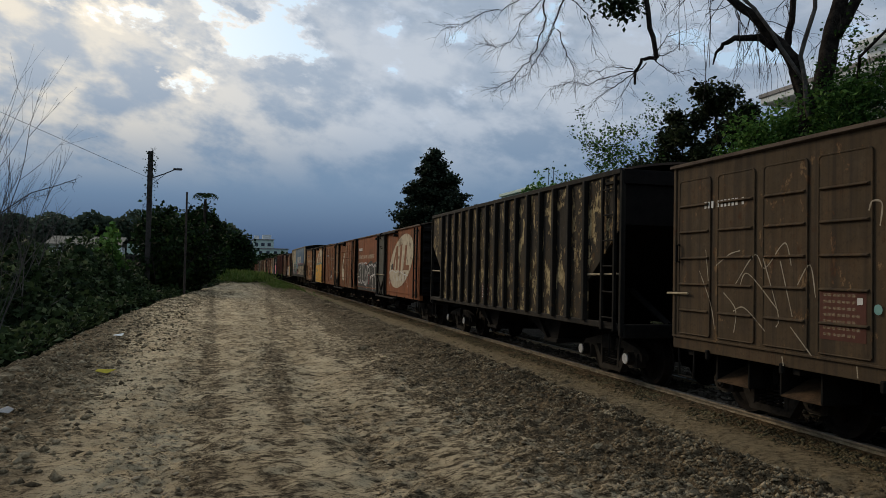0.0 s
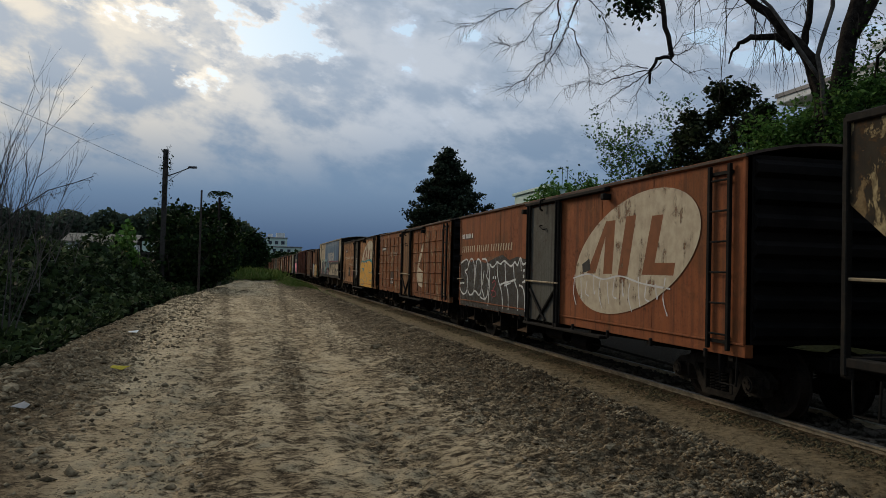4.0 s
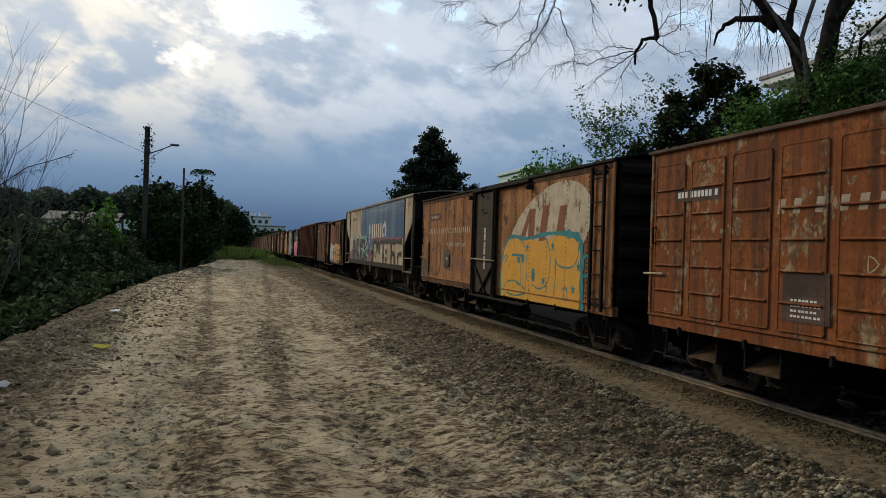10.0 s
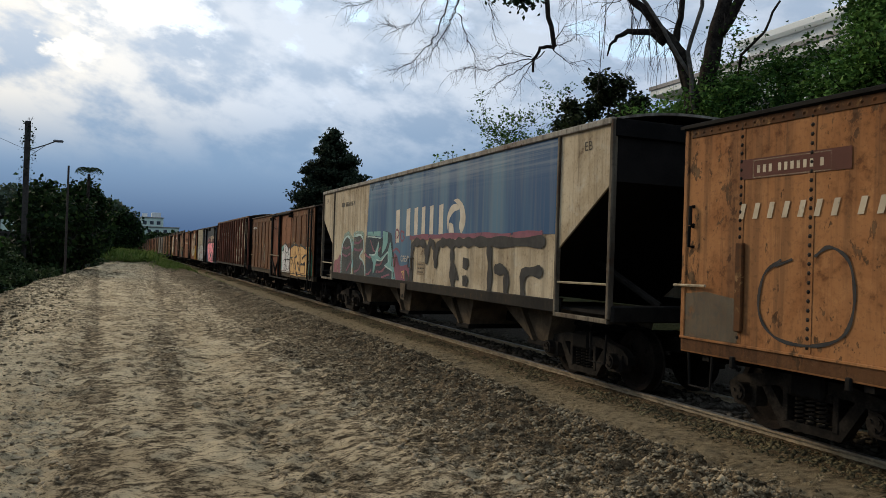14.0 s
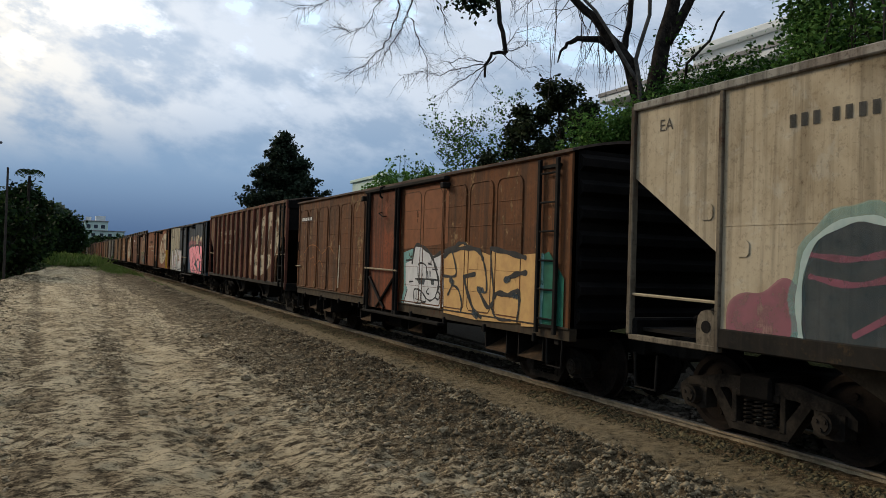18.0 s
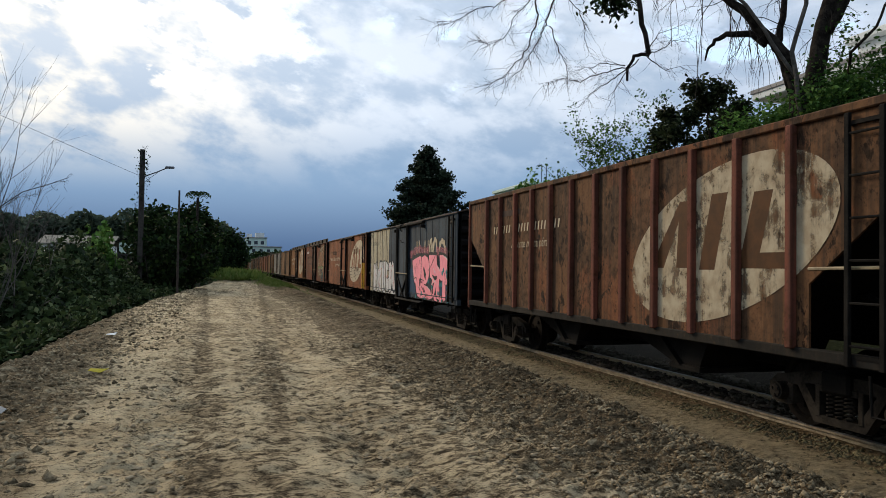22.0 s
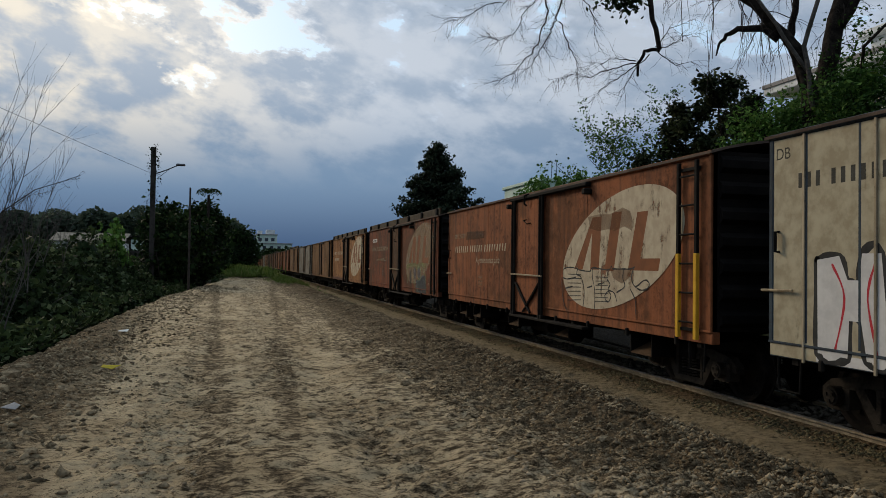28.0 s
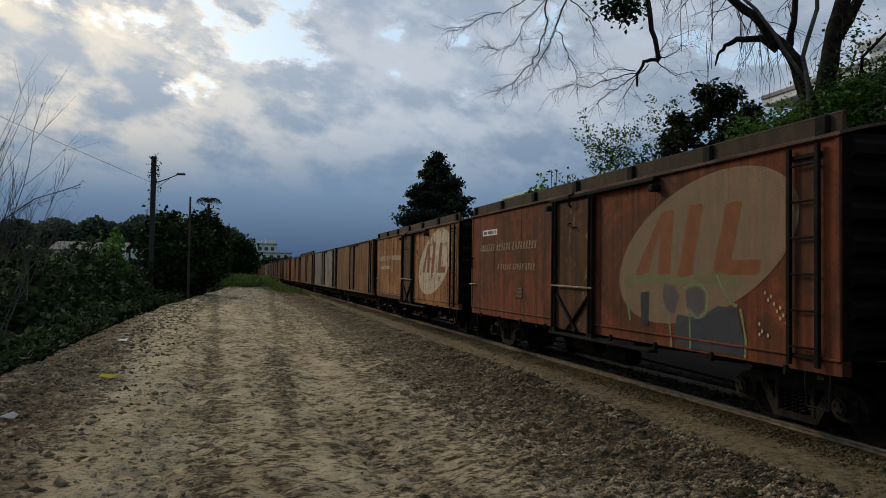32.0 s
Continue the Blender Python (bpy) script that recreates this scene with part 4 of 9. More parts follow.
class Side:
    """Paint on the near side of a wagon: u runs from its far end, v up from the rail."""

    def __init__(self, wagon, H, x=-HALF_W, proud=0.004):
        self.w, self.H, self.x, self.level = wagon, H, x - proud, 0

    def next(self):
        self.level += 1
        return self.x - 0.00016 * self.level

    def poly(self, name, pts, mat, label=""):
        return part(name, MB().flat([(self.H - u, max(v, 0.835)) for u, v in pts], self.next()), mat, self.w, label)

    def oval(self, name, uc, vc, a, b, mat, label="", lo=-9, hi=9, lean=0.0):
        pts = [(uc + a * math.cos(t * math.pi / 36) + lean * b * math.sin(t * math.pi / 36), vc + b * math.sin(t * math.pi / 36)) for t in range(72)]
        pts = [(u, min(max(v, lo), hi)) for u, v in pts]
        return self.poly(name, pts, mat, label)

    def strokes(self, name, lines, width, mat, label="", k=5, cut=0.835):
        """Round-ended brush strokes, one part each."""
        for ln in lines:
            mb = MB()
            x = self.next()
            pts = smooth_line(ln, k)
            lft, rgt = [], []
            for i, p in enumerate(pts):
                a, b = pts[max(i - 1, 0)], pts[min(i + 1, len(pts) - 1)]
                d = math.hypot(b[0] - a[0], b[1] - a[1]) or 1.0
                wd = width * (0.88 + 0.24 * math.sin(i * 1.3 + ln[0][0] * 7))
                nx, nv = -(b[1] - a[1]) / d * wd / 2, (b[0] - a[0]) / d * wd / 2
                lft.append((p[0] + nx, max(p[1] + nv, cut)))
                rgt.append((p[0] - nx, max(p[1] - nv, cut)))
            n = len(pts)
            vs = [(x, self.H - q[0], q[1]) for q in lft + rgt]
            mb.add(vs, [(i, i + 1, n + i + 1, n + i) for i in range(n - 1)])
            for e in (0, -1):
                c = pts[e]
                ring = [(x - 0.00007, self.H - c[0] - width / 2.2 * math.cos(q * math.pi / 6), max(c[1] + width / 2.2 * math.sin(q * math.pi / 6), cut)) for q in range(12)]
                mb.add(ring, [tuple(range(12))])
            part(name, mb, mat, self.w, label)

    def blocks(self, name, words, u0, v0, h, mat, lean=0.22, pitch=0.7, fill=0.62, label=""):
        """Rows of plain slanted blocks where a name or number stands; words holds letter counts."""
        mb, u = MB(), u0
        x = self.next()
        for count in words:
            for _ in range(count):
                w = h * fill
                q = [(u, v0), (u + w, v0), (u + w + lean * h, v0 + h), (u + lean * h, v0 + h)]
                mb.flat([(self.H - a, b) for a, b in q], x)
                if h > 0.11:
                    part(name[:-1], mb, mat, self.w, label)
                    mb = MB()
                u += h * pitch
            u += h * 0.55
        if mb.v:
            tagged(part(name.replace("bars", "strip"), mb, mat, self.w, label), kind="stuff")

    def text(self, words, u0, v0, h, mat, lean=0.0, label=""):
        cu = bpy.data.curves.new("lettering", "FONT")
        cu.body, cu.size, cu.shear = words, h * 1.4, lean
        tmp = new("lettering_source", cu)
        me = bpy.data.meshes.new_from_object(tmp.evaluated_get(bpy.context.evaluated_depsgraph_get()))
        bpy.data.objects.remove(tmp)
        x = self.next()
        for v in me.vertices:
            v.co = (x, self.H - u0 - v.co.x, v0 + v.co.y)
        me.materials.append(mat)
        me.name = "lettering"
        return part("lettering", me, None, self.w, label)


def ladder(wagon, u, H, z0, z1, mat, width=0.42, x=-HALF_W, rungs=6, low=None):
    """A ladder beside the near end; its lower half may be painted otherwise."""
    y = H - u
    lad = part("ladder", MB().box(x - 0.075, x - 0.03, y - width / 2 - 0.03, y - width / 2 + 0.03, z0, z1, 0.006), mat, wagon, "steel side ladder")
    part("stile", MB().box(x - 0.075, x - 0.03, y + width / 2 - 0.03, y + width / 2 + 0.03, z0, z1, 0.006), mat, lad)
    for i in range(rungs):
        z = z0 + (i + 0.5) * (z1 - z0) / rungs
        part("rung", MB().cyl((x - 0.055, y - width / 2, z), (x - 0.055, y + width / 2, z), 0.014, 6), mat, lad)
    for z in (z0 + 0.1, z1 - 0.1):
        part("bracket", MB().box(x - 0.04, x + 0.005, y - width / 2 - 0.02, y + width / 2 + 0.02, z - 0.02, z + 0.02), mat, lad)
    if low:
        a = part("painted_section", MB().box(x - 0.080, x - 0.025, y - width / 2 - 0.035, y - width / 2 + 0.035, z0 - 0.02, z0 + low, 0.006).box(x - 0.080, x - 0.025, y + width / 2 - 0.035, y + width / 2 + 0.035, z0 - 0.02, z0 + low, 0.006), M_YELLADDER, lad, "yellow painted lower stiles")
    return lad


def chute(wagon, u, H, w=0.62, z0=0.47, z1=0.82, deep=0.5):
    """A discharge tray under the sill, open to the side."""
    y = H - u
    x = -HALF_W + 0.12
    mb = MB()
    mb.prism([(x, z0), (x + deep, z0 + 0.22), (x + deep, z0 + 0.24), (x, z0 + 0.02)], "y", y - w / 2, y + w / 2)
    ch = part("discharge_tray", mb, M_TRAY, wagon, "rusty sloping discharge tray")
    for s in (-1, 1):
        part("tray_side", MB().box(x, x + deep, y + s * w / 2 - 0.012, y + s * w / 2 + 0.012, z0, z1), M_BLACK, ch)
    part("tray_back", MB().box(x + deep, x + deep + 0.02, y - w / 2, y + w / 2, z0 + 0.2, z1), M_BLACK, ch)


def step_iron(wagon, u, H, x=-HALF_W):
    y = H - u
    pts = [(x + 0.02, y - 0.18, 0.84), (x + 0.02, y - 0.16, 0.46), (x + 0.02, y + 0.16, 0.46), (x + 0.02, y + 0.18, 0.84)]
    part("step_iron", MB().tube(pts, 0.016, 6), M_BLACK, wagon)


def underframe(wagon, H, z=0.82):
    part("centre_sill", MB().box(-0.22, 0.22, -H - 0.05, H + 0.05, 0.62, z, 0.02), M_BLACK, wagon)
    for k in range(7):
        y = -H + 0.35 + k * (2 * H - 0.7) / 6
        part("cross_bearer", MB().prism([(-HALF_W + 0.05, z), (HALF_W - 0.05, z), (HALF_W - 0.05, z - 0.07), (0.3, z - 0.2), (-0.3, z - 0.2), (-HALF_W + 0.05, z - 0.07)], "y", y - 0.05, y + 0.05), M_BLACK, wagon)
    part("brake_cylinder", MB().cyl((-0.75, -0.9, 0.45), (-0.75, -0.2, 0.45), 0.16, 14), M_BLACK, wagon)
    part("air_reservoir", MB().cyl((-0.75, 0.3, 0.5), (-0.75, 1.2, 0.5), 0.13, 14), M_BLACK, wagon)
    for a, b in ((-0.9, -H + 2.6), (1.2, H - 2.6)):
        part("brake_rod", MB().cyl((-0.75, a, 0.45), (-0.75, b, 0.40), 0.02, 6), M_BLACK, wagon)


def end_wall(wagon, s, H, z0, z1, mat, ribs=7):
    y = s * H
    ew = part("end_wall", MB().box(-HALF_W + 0.01, HALF_W - 0.01, min(y, y - s * 0.05), max(y, y - s * 0.05), z0, z1), mat, wagon, "dark corrugated steel end, shade put into its colour")
    for k in range(ribs):
        z = z0 + (k + 0.5) * (z1 - z0) / ribs
        d = 0.34 * (z1 - z0) / ribs
        mb = MB()
        mb.prism([(y, z - d), (y + s * 0.075, z - d * 0.45), (y + s * 0.075, z + d * 0.45), (y, z + d)], "x", -HALF_W + 0.10, HALF_W - 0.10)
        part("corrugation", mb, mat, ew)


def roof_shape(wagon, H, z1, mat, rise=0.20, over=0.05):
    pts = []
    for i in range(13):
        a = -1 + 2 * i / 12
        pts.append((a * (HALF_W + over), z1 + rise * (1 - abs(a) ** 2.2)))
    prof = pts + [(p[0], p[1] - 0.035) for p in pts[::-1]]
    return part("roof", MB().prism(prof, "y", -H - 0.04, H + 0.04), mat, wagon, "low arched steel roof")


def door(wagon, H, u0, u1, z0, z1, mat, x=-HALF_W):
    """A sliding plug door with its lock rods, cross brace and rails."""
    ya, yb = H - u1, H - u0
    d = part("door", MB().box(x - 0.045, x - 0.002, ya + 0.02, yb - 0.02, z0, z1, 0.01), mat, wagon, "weathered sliding door with dark lock rods")
    for y in (ya - 0.03, ya + 0.09, yb - 0.09, yb + 0.03):
        part("lock_rod", MB().cyl((x - 0.085, y, z0 - 0.06), (x - 0.085, y, z1 + 0.03), 0.032, 8), M_BLACK, d)
        part("rod_guide", MB().box(x - 0.115, x - 0.04, y - 0.045, y + 0.045, z0 - 0.08, z0 + 0.02, 0.008), M_BLACK, d)
    yc = (ya + yb) / 2
    for s in (-1, 1):
        a, b = (yc + s * (yb - ya) * 0.40, z0 + 0.62), (yc, z0 + 0.16)
        part("brace", MB().tube([(x - 0.075, a[0], a[1]), (x - 0.075, b[0], b[1])], 0.03, 6).tube([(x - 0.075, b[0], b[1]), (x - 0.075, yc - s * 0.2, z0 + 0.03)], 0.026, 6), M_BLACK, d)
    part("locking_bar", MB().cyl((x - 0.10, ya - 0.06, z0 + 0.78), (x - 0.10, yb + 0.06, z0 + 0.80), 0.018, 6), M_RAIL, d, "worn bare-metal locking bar")
    part("handle", MB().tube([(x - 0.05, yc + 0.1, z1 - 0.4), (x - 0.12, yc + 0.1, z1 - 0.42), (x - 0.12, yc - 0.12, z1 - 0.5), (x - 0.05, yc - 0.14, z1 - 0.48)], 0.012, 6), M_BLACK, d)
    part("door_hook", MB().tube([(x - 0.05, yc, z1 + 0.12), (x - 0.14, yc, z1 + 0.08), (x - 0.14, yc, z1 - 0.08), (x - 0.09, yc, z1 - 0.12)], 0.022, 6), M_BLACK, d)
    for dy in (yb + 0.22, ya - 1.98):
        part("door_stop", MB().box(x - 0.15, x - 0.0, dy - 0.06, dy + 0.06, z1 - 0.12, z1 - 0.02, 0.015), M_BLACK, wagon)
    part("door_rail", MB().box(x - 0.11, x - 0.0, ya - 2.0, yb + 0.15, z1 + 0.03, z1 + 0.09, 0.01), M_BLACK, wagon, "dark upper door rail")
    part("door_rail", MB().box(x - 0.13, x + 0.02, ya - 1.95, yb + 0.10, z0 - 0.10, z0 - 0.05, 0.01), M_BLACK, wagon, "dark lower door rail")
    return d


def rivets(mb, x, y, z0, z1, step=0.14):
    n = int((z1 - z0) / step)
    for i in range(n + 1):
        z = z0 + i * step
        r = 0.022
        ring = [(x, y + r * math.cos(a * 1.047), z + r * math.sin(a * 1.047)) for a in range(6)]
        mb.add(ring + [(x - 0.012, y, z)], [(a, (a + 1) % 6, 6) for a in range(6)])


PANEL_COLUMNS = [(0.15 + 0.85 * k, 0.84 + 0.85 * k) for k in range(6)] + [(7.16, 8.01), (8.12, 8.88), (8.98, 9.72), (9.85, 10.57), (10.70, 11.40)]
RIVET_SEAMS = [0.85 + 0.86 * k for k in range(6)] + [8.10 + 0.86 * k for k in range(5)]


def boxcar(name, label, length, paint, style, door_paint=None, z0=0.98, z1=3.28, roof_mat=None, ends=None, crown=False, full=True, chutes=(1.13, 2.3, 5.0, 7.6, 10.55, 11.5), lad=None, rise=0.2, sill=None):
    """A covered wagon. style: press, tall, rivet, plank or plain. Returns the wagon, its half length and its paint side."""
    H = length / 2
    wg = thing(name, label, "railway wagon", None, "wagons of the goods train")
    x = -HALF_W
    part("body", MB().box(-HALF_W, HALF_W, -H + 0.05, H - 0.05, z0, z1, 0.012), paint, wg)
    part("side_sill", MB().box(-HALF_W + 0.004, -HALF_W + 0.12, -H, H, z0 - 0.16, z0 - 0.001, 0.006), sill or paint, wg)
    part("sill_lip", MB().box(-HALF_W - 0.022, -HALF_W + 0.02, -H, H, z0 - 0.012, z0 + 0.014, 0.004), sill or paint, wg)
    part("side_sill", MB().box(HALF_W - 0.12, HALF_W + 0.02, -H, H, z0 - 0.16, z0 - 0.001, 0.01), M_BLACK, wg)
    part("eave_strip", MB().box(-HALF_W - 0.03, -HALF_W + 0.02, -H, H, z1 - 0.05, z1 + 0.012, 0.008), roof_mat or paint, wg)
    for s in (-1, 1):
        part("corner_post", MB().box(-HALF_W - 0.018, -HALF_W + 0.08, s * H - 0.07 if s > 0 else -H, H if s > 0 else -H + 0.07, z0, z1, 0.01), paint, wg)
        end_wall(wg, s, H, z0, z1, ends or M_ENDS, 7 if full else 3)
    roof_shape(wg, H, z1, roof_mat or M_ROOF, rise)
    du0, du1 = length / 2 - 0.80, length / 2 + 0.80
    top = z1 - 0.16
    proud = 0.004
    if style in ("press", "tall") and full:
        for ua, ub in PANEL_COLUMNS:
            yc0, yc1 = H - ub, H - ua
            v0, v1 = z0 + 0.05, z1 - 0.23
            rr = 0.05 if style == "press" else 0.14
            pts = [(yc0 + rr * 0.4, v0), (yc1 - rr * 0.4, v0), (yc1, v0 + rr * 0.4), (yc1, v1 - rr)]
            pts += [(yc1 - rr + rr * math.cos(t * math.pi / 8), v1 - rr + rr * math.sin(t * math.pi / 8)) for t in range(1, 5)]
            pts += [(yc0 + rr - rr * math.sin(t * math.pi / 8), v1 - rr + rr * math.cos(t * math.pi / 8)) for t in range(0, 5)]
            pts.append((yc0, v0 + rr * 0.4))
            pan = part("panel", MB().prism(pts, "x", x - 0.012, x), paint, wg)
            part("panel_rim", MB().tube([(x - 0.010, q[0], q[1]) for q in pts + pts[:1]], 0.011 if style == "press" else 0.015, 5, False), paint, pan)
            for k in range(1, 6):
                z = v1 - k * (v1 - v0) / 5.9
                lip, tall = (0.030, 0.020) if style == "press" else (0.007, 0.008)
                q = [(x - 0.012, z - tall), (x - 0.012 - lip, z - tall * 0.3), (x - 0.012 - lip, z + tall * 0.1), (x - 0.012, z + tall)]
                part("ledge", MB().prism(q, "y", yc0 + 0.03, yc1 - 0.03), paint, pan)
        part("door_post", MB().box(x - 0.03, x, H - 8.955, H - 8.915, z0 + 0.01, z1 - 0.13, 0.006), paint, wg)
        proud = 0.016
    elif style in ("rivet", "plank") or not full:
        seams = RIVET_SEAMS if style == "rivet" else [0.58 + 0.72 * k for k in range(int((length - 0.9) / 0.72) + 1)]
        for u in seams:
            if not du0 - 0.15 < u < du1 + 0.15:
                if style == "rivet" and full:
                    mb = MB().box(x - 0.006, x, H - u - 0.04, H - u + 0.04, z0 + 0.03, z1 - 0.05)
                    seam = part("riveted_seam", mb, paint, wg)
                    rv = MB()
                    rivets(rv, x - 0.007, H - u, z0 + 0.08, z1 - 0.1, 0.085)
                    tagged(part("riveting", rv, M_BOGIE, seam, "dark rust-stained rivets"), kind="stuff")
                else:
                    part("seam", MB().box(x - 0.010, x, H - u - 0.018, H - u + 0.018, z0 + 0.03, z1 - 0.05, 0.004), paint, wg)
        if style == "rivet" and full:
            mb = MB().box(x - 0.012, x, -H + 0.1, H - 0.1, z1 - 0.14, z1 - 0.05)
            for k in range(int(length / 0.12) - 1):
                rivets(mb, x - 0.012, -H + 0.16 + k * 0.12, z1 - 0.095, z1 - 0.096)
            part("riveted_top_band", mb, P_HOPBROWN, wg)
        proud = 0.0075
    else:
        for u in (1.75, 3.5, 8.9, 10.6):
            part("seam", MB().box(x - 0.005, x, H - u - 0.012, H - u + 0.012, z0 + 0.03, z1 - 0.05, 0.002), paint, wg)
        proud = 0.008
    if full:
        door(wg, H, du0, du1, z0 - 0.17, z1 - 0.14, door_paint or paint)
        for k in range(9):                     # small bracket plates along the sill
            y = -H + 0.8 + k * (length - 1.6) / 8
            part("sill_bracket", MB().box(x - 0.03, x + 0.02, y - 0.03, y + 0.03, z0 - 0.24, z0 - 0.12, 0.012), M_BLACK, wg)
        for c in chutes:
            chute(wg, c, H)
        step_iron(wg, 0.3, H)
        step_iron(wg, length - 0.35, H)
        part("grab_handle", MB().tube([(x, H - 0.16, 1.98), (x - 0.06, H - 0.16, 1.98), (x - 0.06, H - 0.16, 2.20), (x, H - 0.16, 2.20)], 0.018, 6), M_BLACK, wg)
        part("brake_lever", MB().cyl((x - 0.03, H + 0.10, 1.55), (x - 0.05, H - 0.42, 1.56), 0.016, 6), M_RAIL, wg, "bare-metal hand brake lever")
    else:
        part("door", MB().box(x - 0.03, x, -0.66, 0.66, z0 + 0.05, z1 - 0.12, 0.01), door_paint or paint, wg)
        for y in (-0.75, -0.62, 0.62, 0.75):
            part("lock_rod", MB().box(x - 0.06, x, y - 0.035, y + 0.035, z0 - 0.05, z1 - 0.1), M_BLACK, wg)
        part("door_rail", MB().box(x - 0.08, x, -1.9, 0.9, z1 - 0.12, z1 - 0.06), M_BLACK, wg)
    if lad is not False:
        ladder(wg, length - 0.48, H, z0 - 0.10, z1 - 0.08, M_BLACK if full else M_ENDS, low=lad if isinstance(lad, float) else None)
    if crown:                                  # raised boards round the roof
        b = part("roof_board", MB().box(x + 0.02, x + 0.07, -H, H, z1 - 0.02, z1 + 0.20, 0.008), P_SILL, wg, "dark raised board along the roof edge")
        part("roof_board", MB().box(-x - 0.07, -x - 0.02, -H, H, z1 - 0.02, z1 + 0.20, 0.008), P_SILL, wg)
        for k in range(7):
            y = -H + 0.25 + k * (length - 0.5) / 6
            part("stake", MB().box(x - 0.04, x + 0.03, y - 0.09, y + 0.09, z1 - 0.04, z1 + 0.21, 0.02), M_BLACK, wg)
        part("board_cap", MB().cyl((x + 0.045, -H, z1 + 0.205), (x + 0.045, H, z1 + 0.205), 0.025, 8), P_SILL, wg)
    elif full:
        part("roof_walk", MB().box(-0.35, 0.35, -1.6, 1.8, z1 + rise + 0.06, z1 + rise + 0.10, 0.005), M_PALEBARK, wg, "weathered roof walkway")
        for y in (-1.4, 0.1, 1.6):
            part("walk_leg", MB().box(-0.3, 0.3, y - 0.03, y + 0.03, z1 + rise - 0.04, z1 + rise + 0.06), M_BLACK, wg)
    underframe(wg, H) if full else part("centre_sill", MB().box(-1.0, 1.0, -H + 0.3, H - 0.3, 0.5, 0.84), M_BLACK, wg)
    add_coupler(wg, H)
    for s in (-1, 1):
        add_bogie(wg, s * (H - 1.3), full)
    return wg, H, Side(wg, H, proud=proud)


def hopper(name, label, length, paint, z0, z1, slope=1.28, drop=0.85, gates=(), paint_rib=None, full=True, ends=None, sill=None, top=None, caps=False, deep=0.17, pitch=0.68, rib_u=(), inset=0.0, bar=0.45, post=None):
    """A bulk hopper: sloping ends over open triangles, outside stakes or smooth sides, and discharge gates."""
    H = length / 2
    wg = thing(name, label, "railway wagon", None, "wagons of the goods train")
    x = -HALF_W
    side = [(H, z1), (-H, z1), (-H, z1 - drop), (-H + slope, z1 - drop - slope * pitch), (-H + slope, z0), (H - slope, z0), (H - slope, z1 - drop - slope * pitch), (H, z1 - drop)]
    for s in (-1, 1):
        xa = s * HALF_W
        part("side_sheet", MB().prism(side, "x", min(xa, xa - s * 0.03), max(xa, xa - s * 0.03)), paint, wg)
    for s in (-1, 1):                          # sloping end sheets and end frame
        q = [(s * H, z1), (s * H, z1 - drop), (s * (H - slope), z1 - drop - slope * pitch), (s * (H - slope - 1.1), z0), (s * (H - slope - 1.15), z0), (s * (H - slope - 0.1), z1 - drop - slope * (pitch - 0.02)), (s * (H - 0.06), z1 - drop + 0.05), (s * (H - 0.06), z1)]
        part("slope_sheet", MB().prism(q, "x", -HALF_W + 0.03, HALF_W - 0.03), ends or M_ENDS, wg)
        for sx in (-1, 1):
            part("end_post", MB().box(sx * HALF_W - 0.04, sx * HALF_W + 0.04, s * H - 0.035, s * H + 0.035, z0 - 0.16, z1, 0.01), post or paint_rib or paint, wg)
        part("end_bar", MB().cyl((x, s * H, z0 + bar), (x, s * (H - slope), z0 + bar - 0.02), 0.018, 6), M_RAIL, wg)
        part("headstock", MB().box(-HALF_W, HALF_W, s * H - 0.09, s * H + 0.09, z0 - 0.2, z0 + 0.02, 0.02), M_BLACK, wg)
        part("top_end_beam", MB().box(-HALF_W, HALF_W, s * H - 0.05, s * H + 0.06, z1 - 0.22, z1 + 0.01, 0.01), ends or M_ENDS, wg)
        part("diagonal", MB().tube([(-0.5, s * (H - 0.1), z0), (-0.5, s * (H - slope - 0.3), z1 - drop - slope * 0.8)], 0.05, 6), M_BLACK, wg)
        part("end_platform", MB().box(-HALF_W + 0.1, HALF_W - 0.1, min(s * H, s * (H - slope)), max(s * H, s * (H - slope)), z0 - 0.12, z0 - 0.08), M_BLACK, wg)
    part("side_sill", MB().box(x - 0.03, x + 0.10, -H + inset, H - inset, z0 - deep, z0 + 0.02, 0.012), sill or paint_rib or paint, wg)
    if inset:
        for s in (-1, 1):
            part("end_sill", MB().box(x - 0.03, x + 0.05, min(s * H, s * (H - inset)), max(s * H, s * (H - inset)), z0 - 0.22, z0 - 0.16, 0.008), post or paint, wg)
            part("inner_post", MB().box(x - 0.035, x + 0.04, s * (H - inset) - 0.028, s * (H - inset) + 0.028, z0 - 0.22, z1 - 0.04, 0.008), post or paint, wg)
    part("side_sill", MB().box(-x - 0.10, -x + 0.03, -H, H, z0 - 0.17, z0 + 0.02, 0.012), M_BLACK, wg)
    part("top_chord", MB().box(x - 0.045, x + 0.06, -H, H, z1 - 0.06, z1 + 0.03, 0.012), top or paint_rib or paint, wg)
    roof_shape(wg, H, z1 + 0.02, M_ROOF if rib_u else top or paint, 0.16, 0.0)
    proud = 0.006
    for u in rib_u:
        y = H - u
        part("stake", MB().box(x - 0.085, x, y - 0.05, y + 0.05, z0, z1 - 0.05, 0.012), paint_rib or paint, wg)
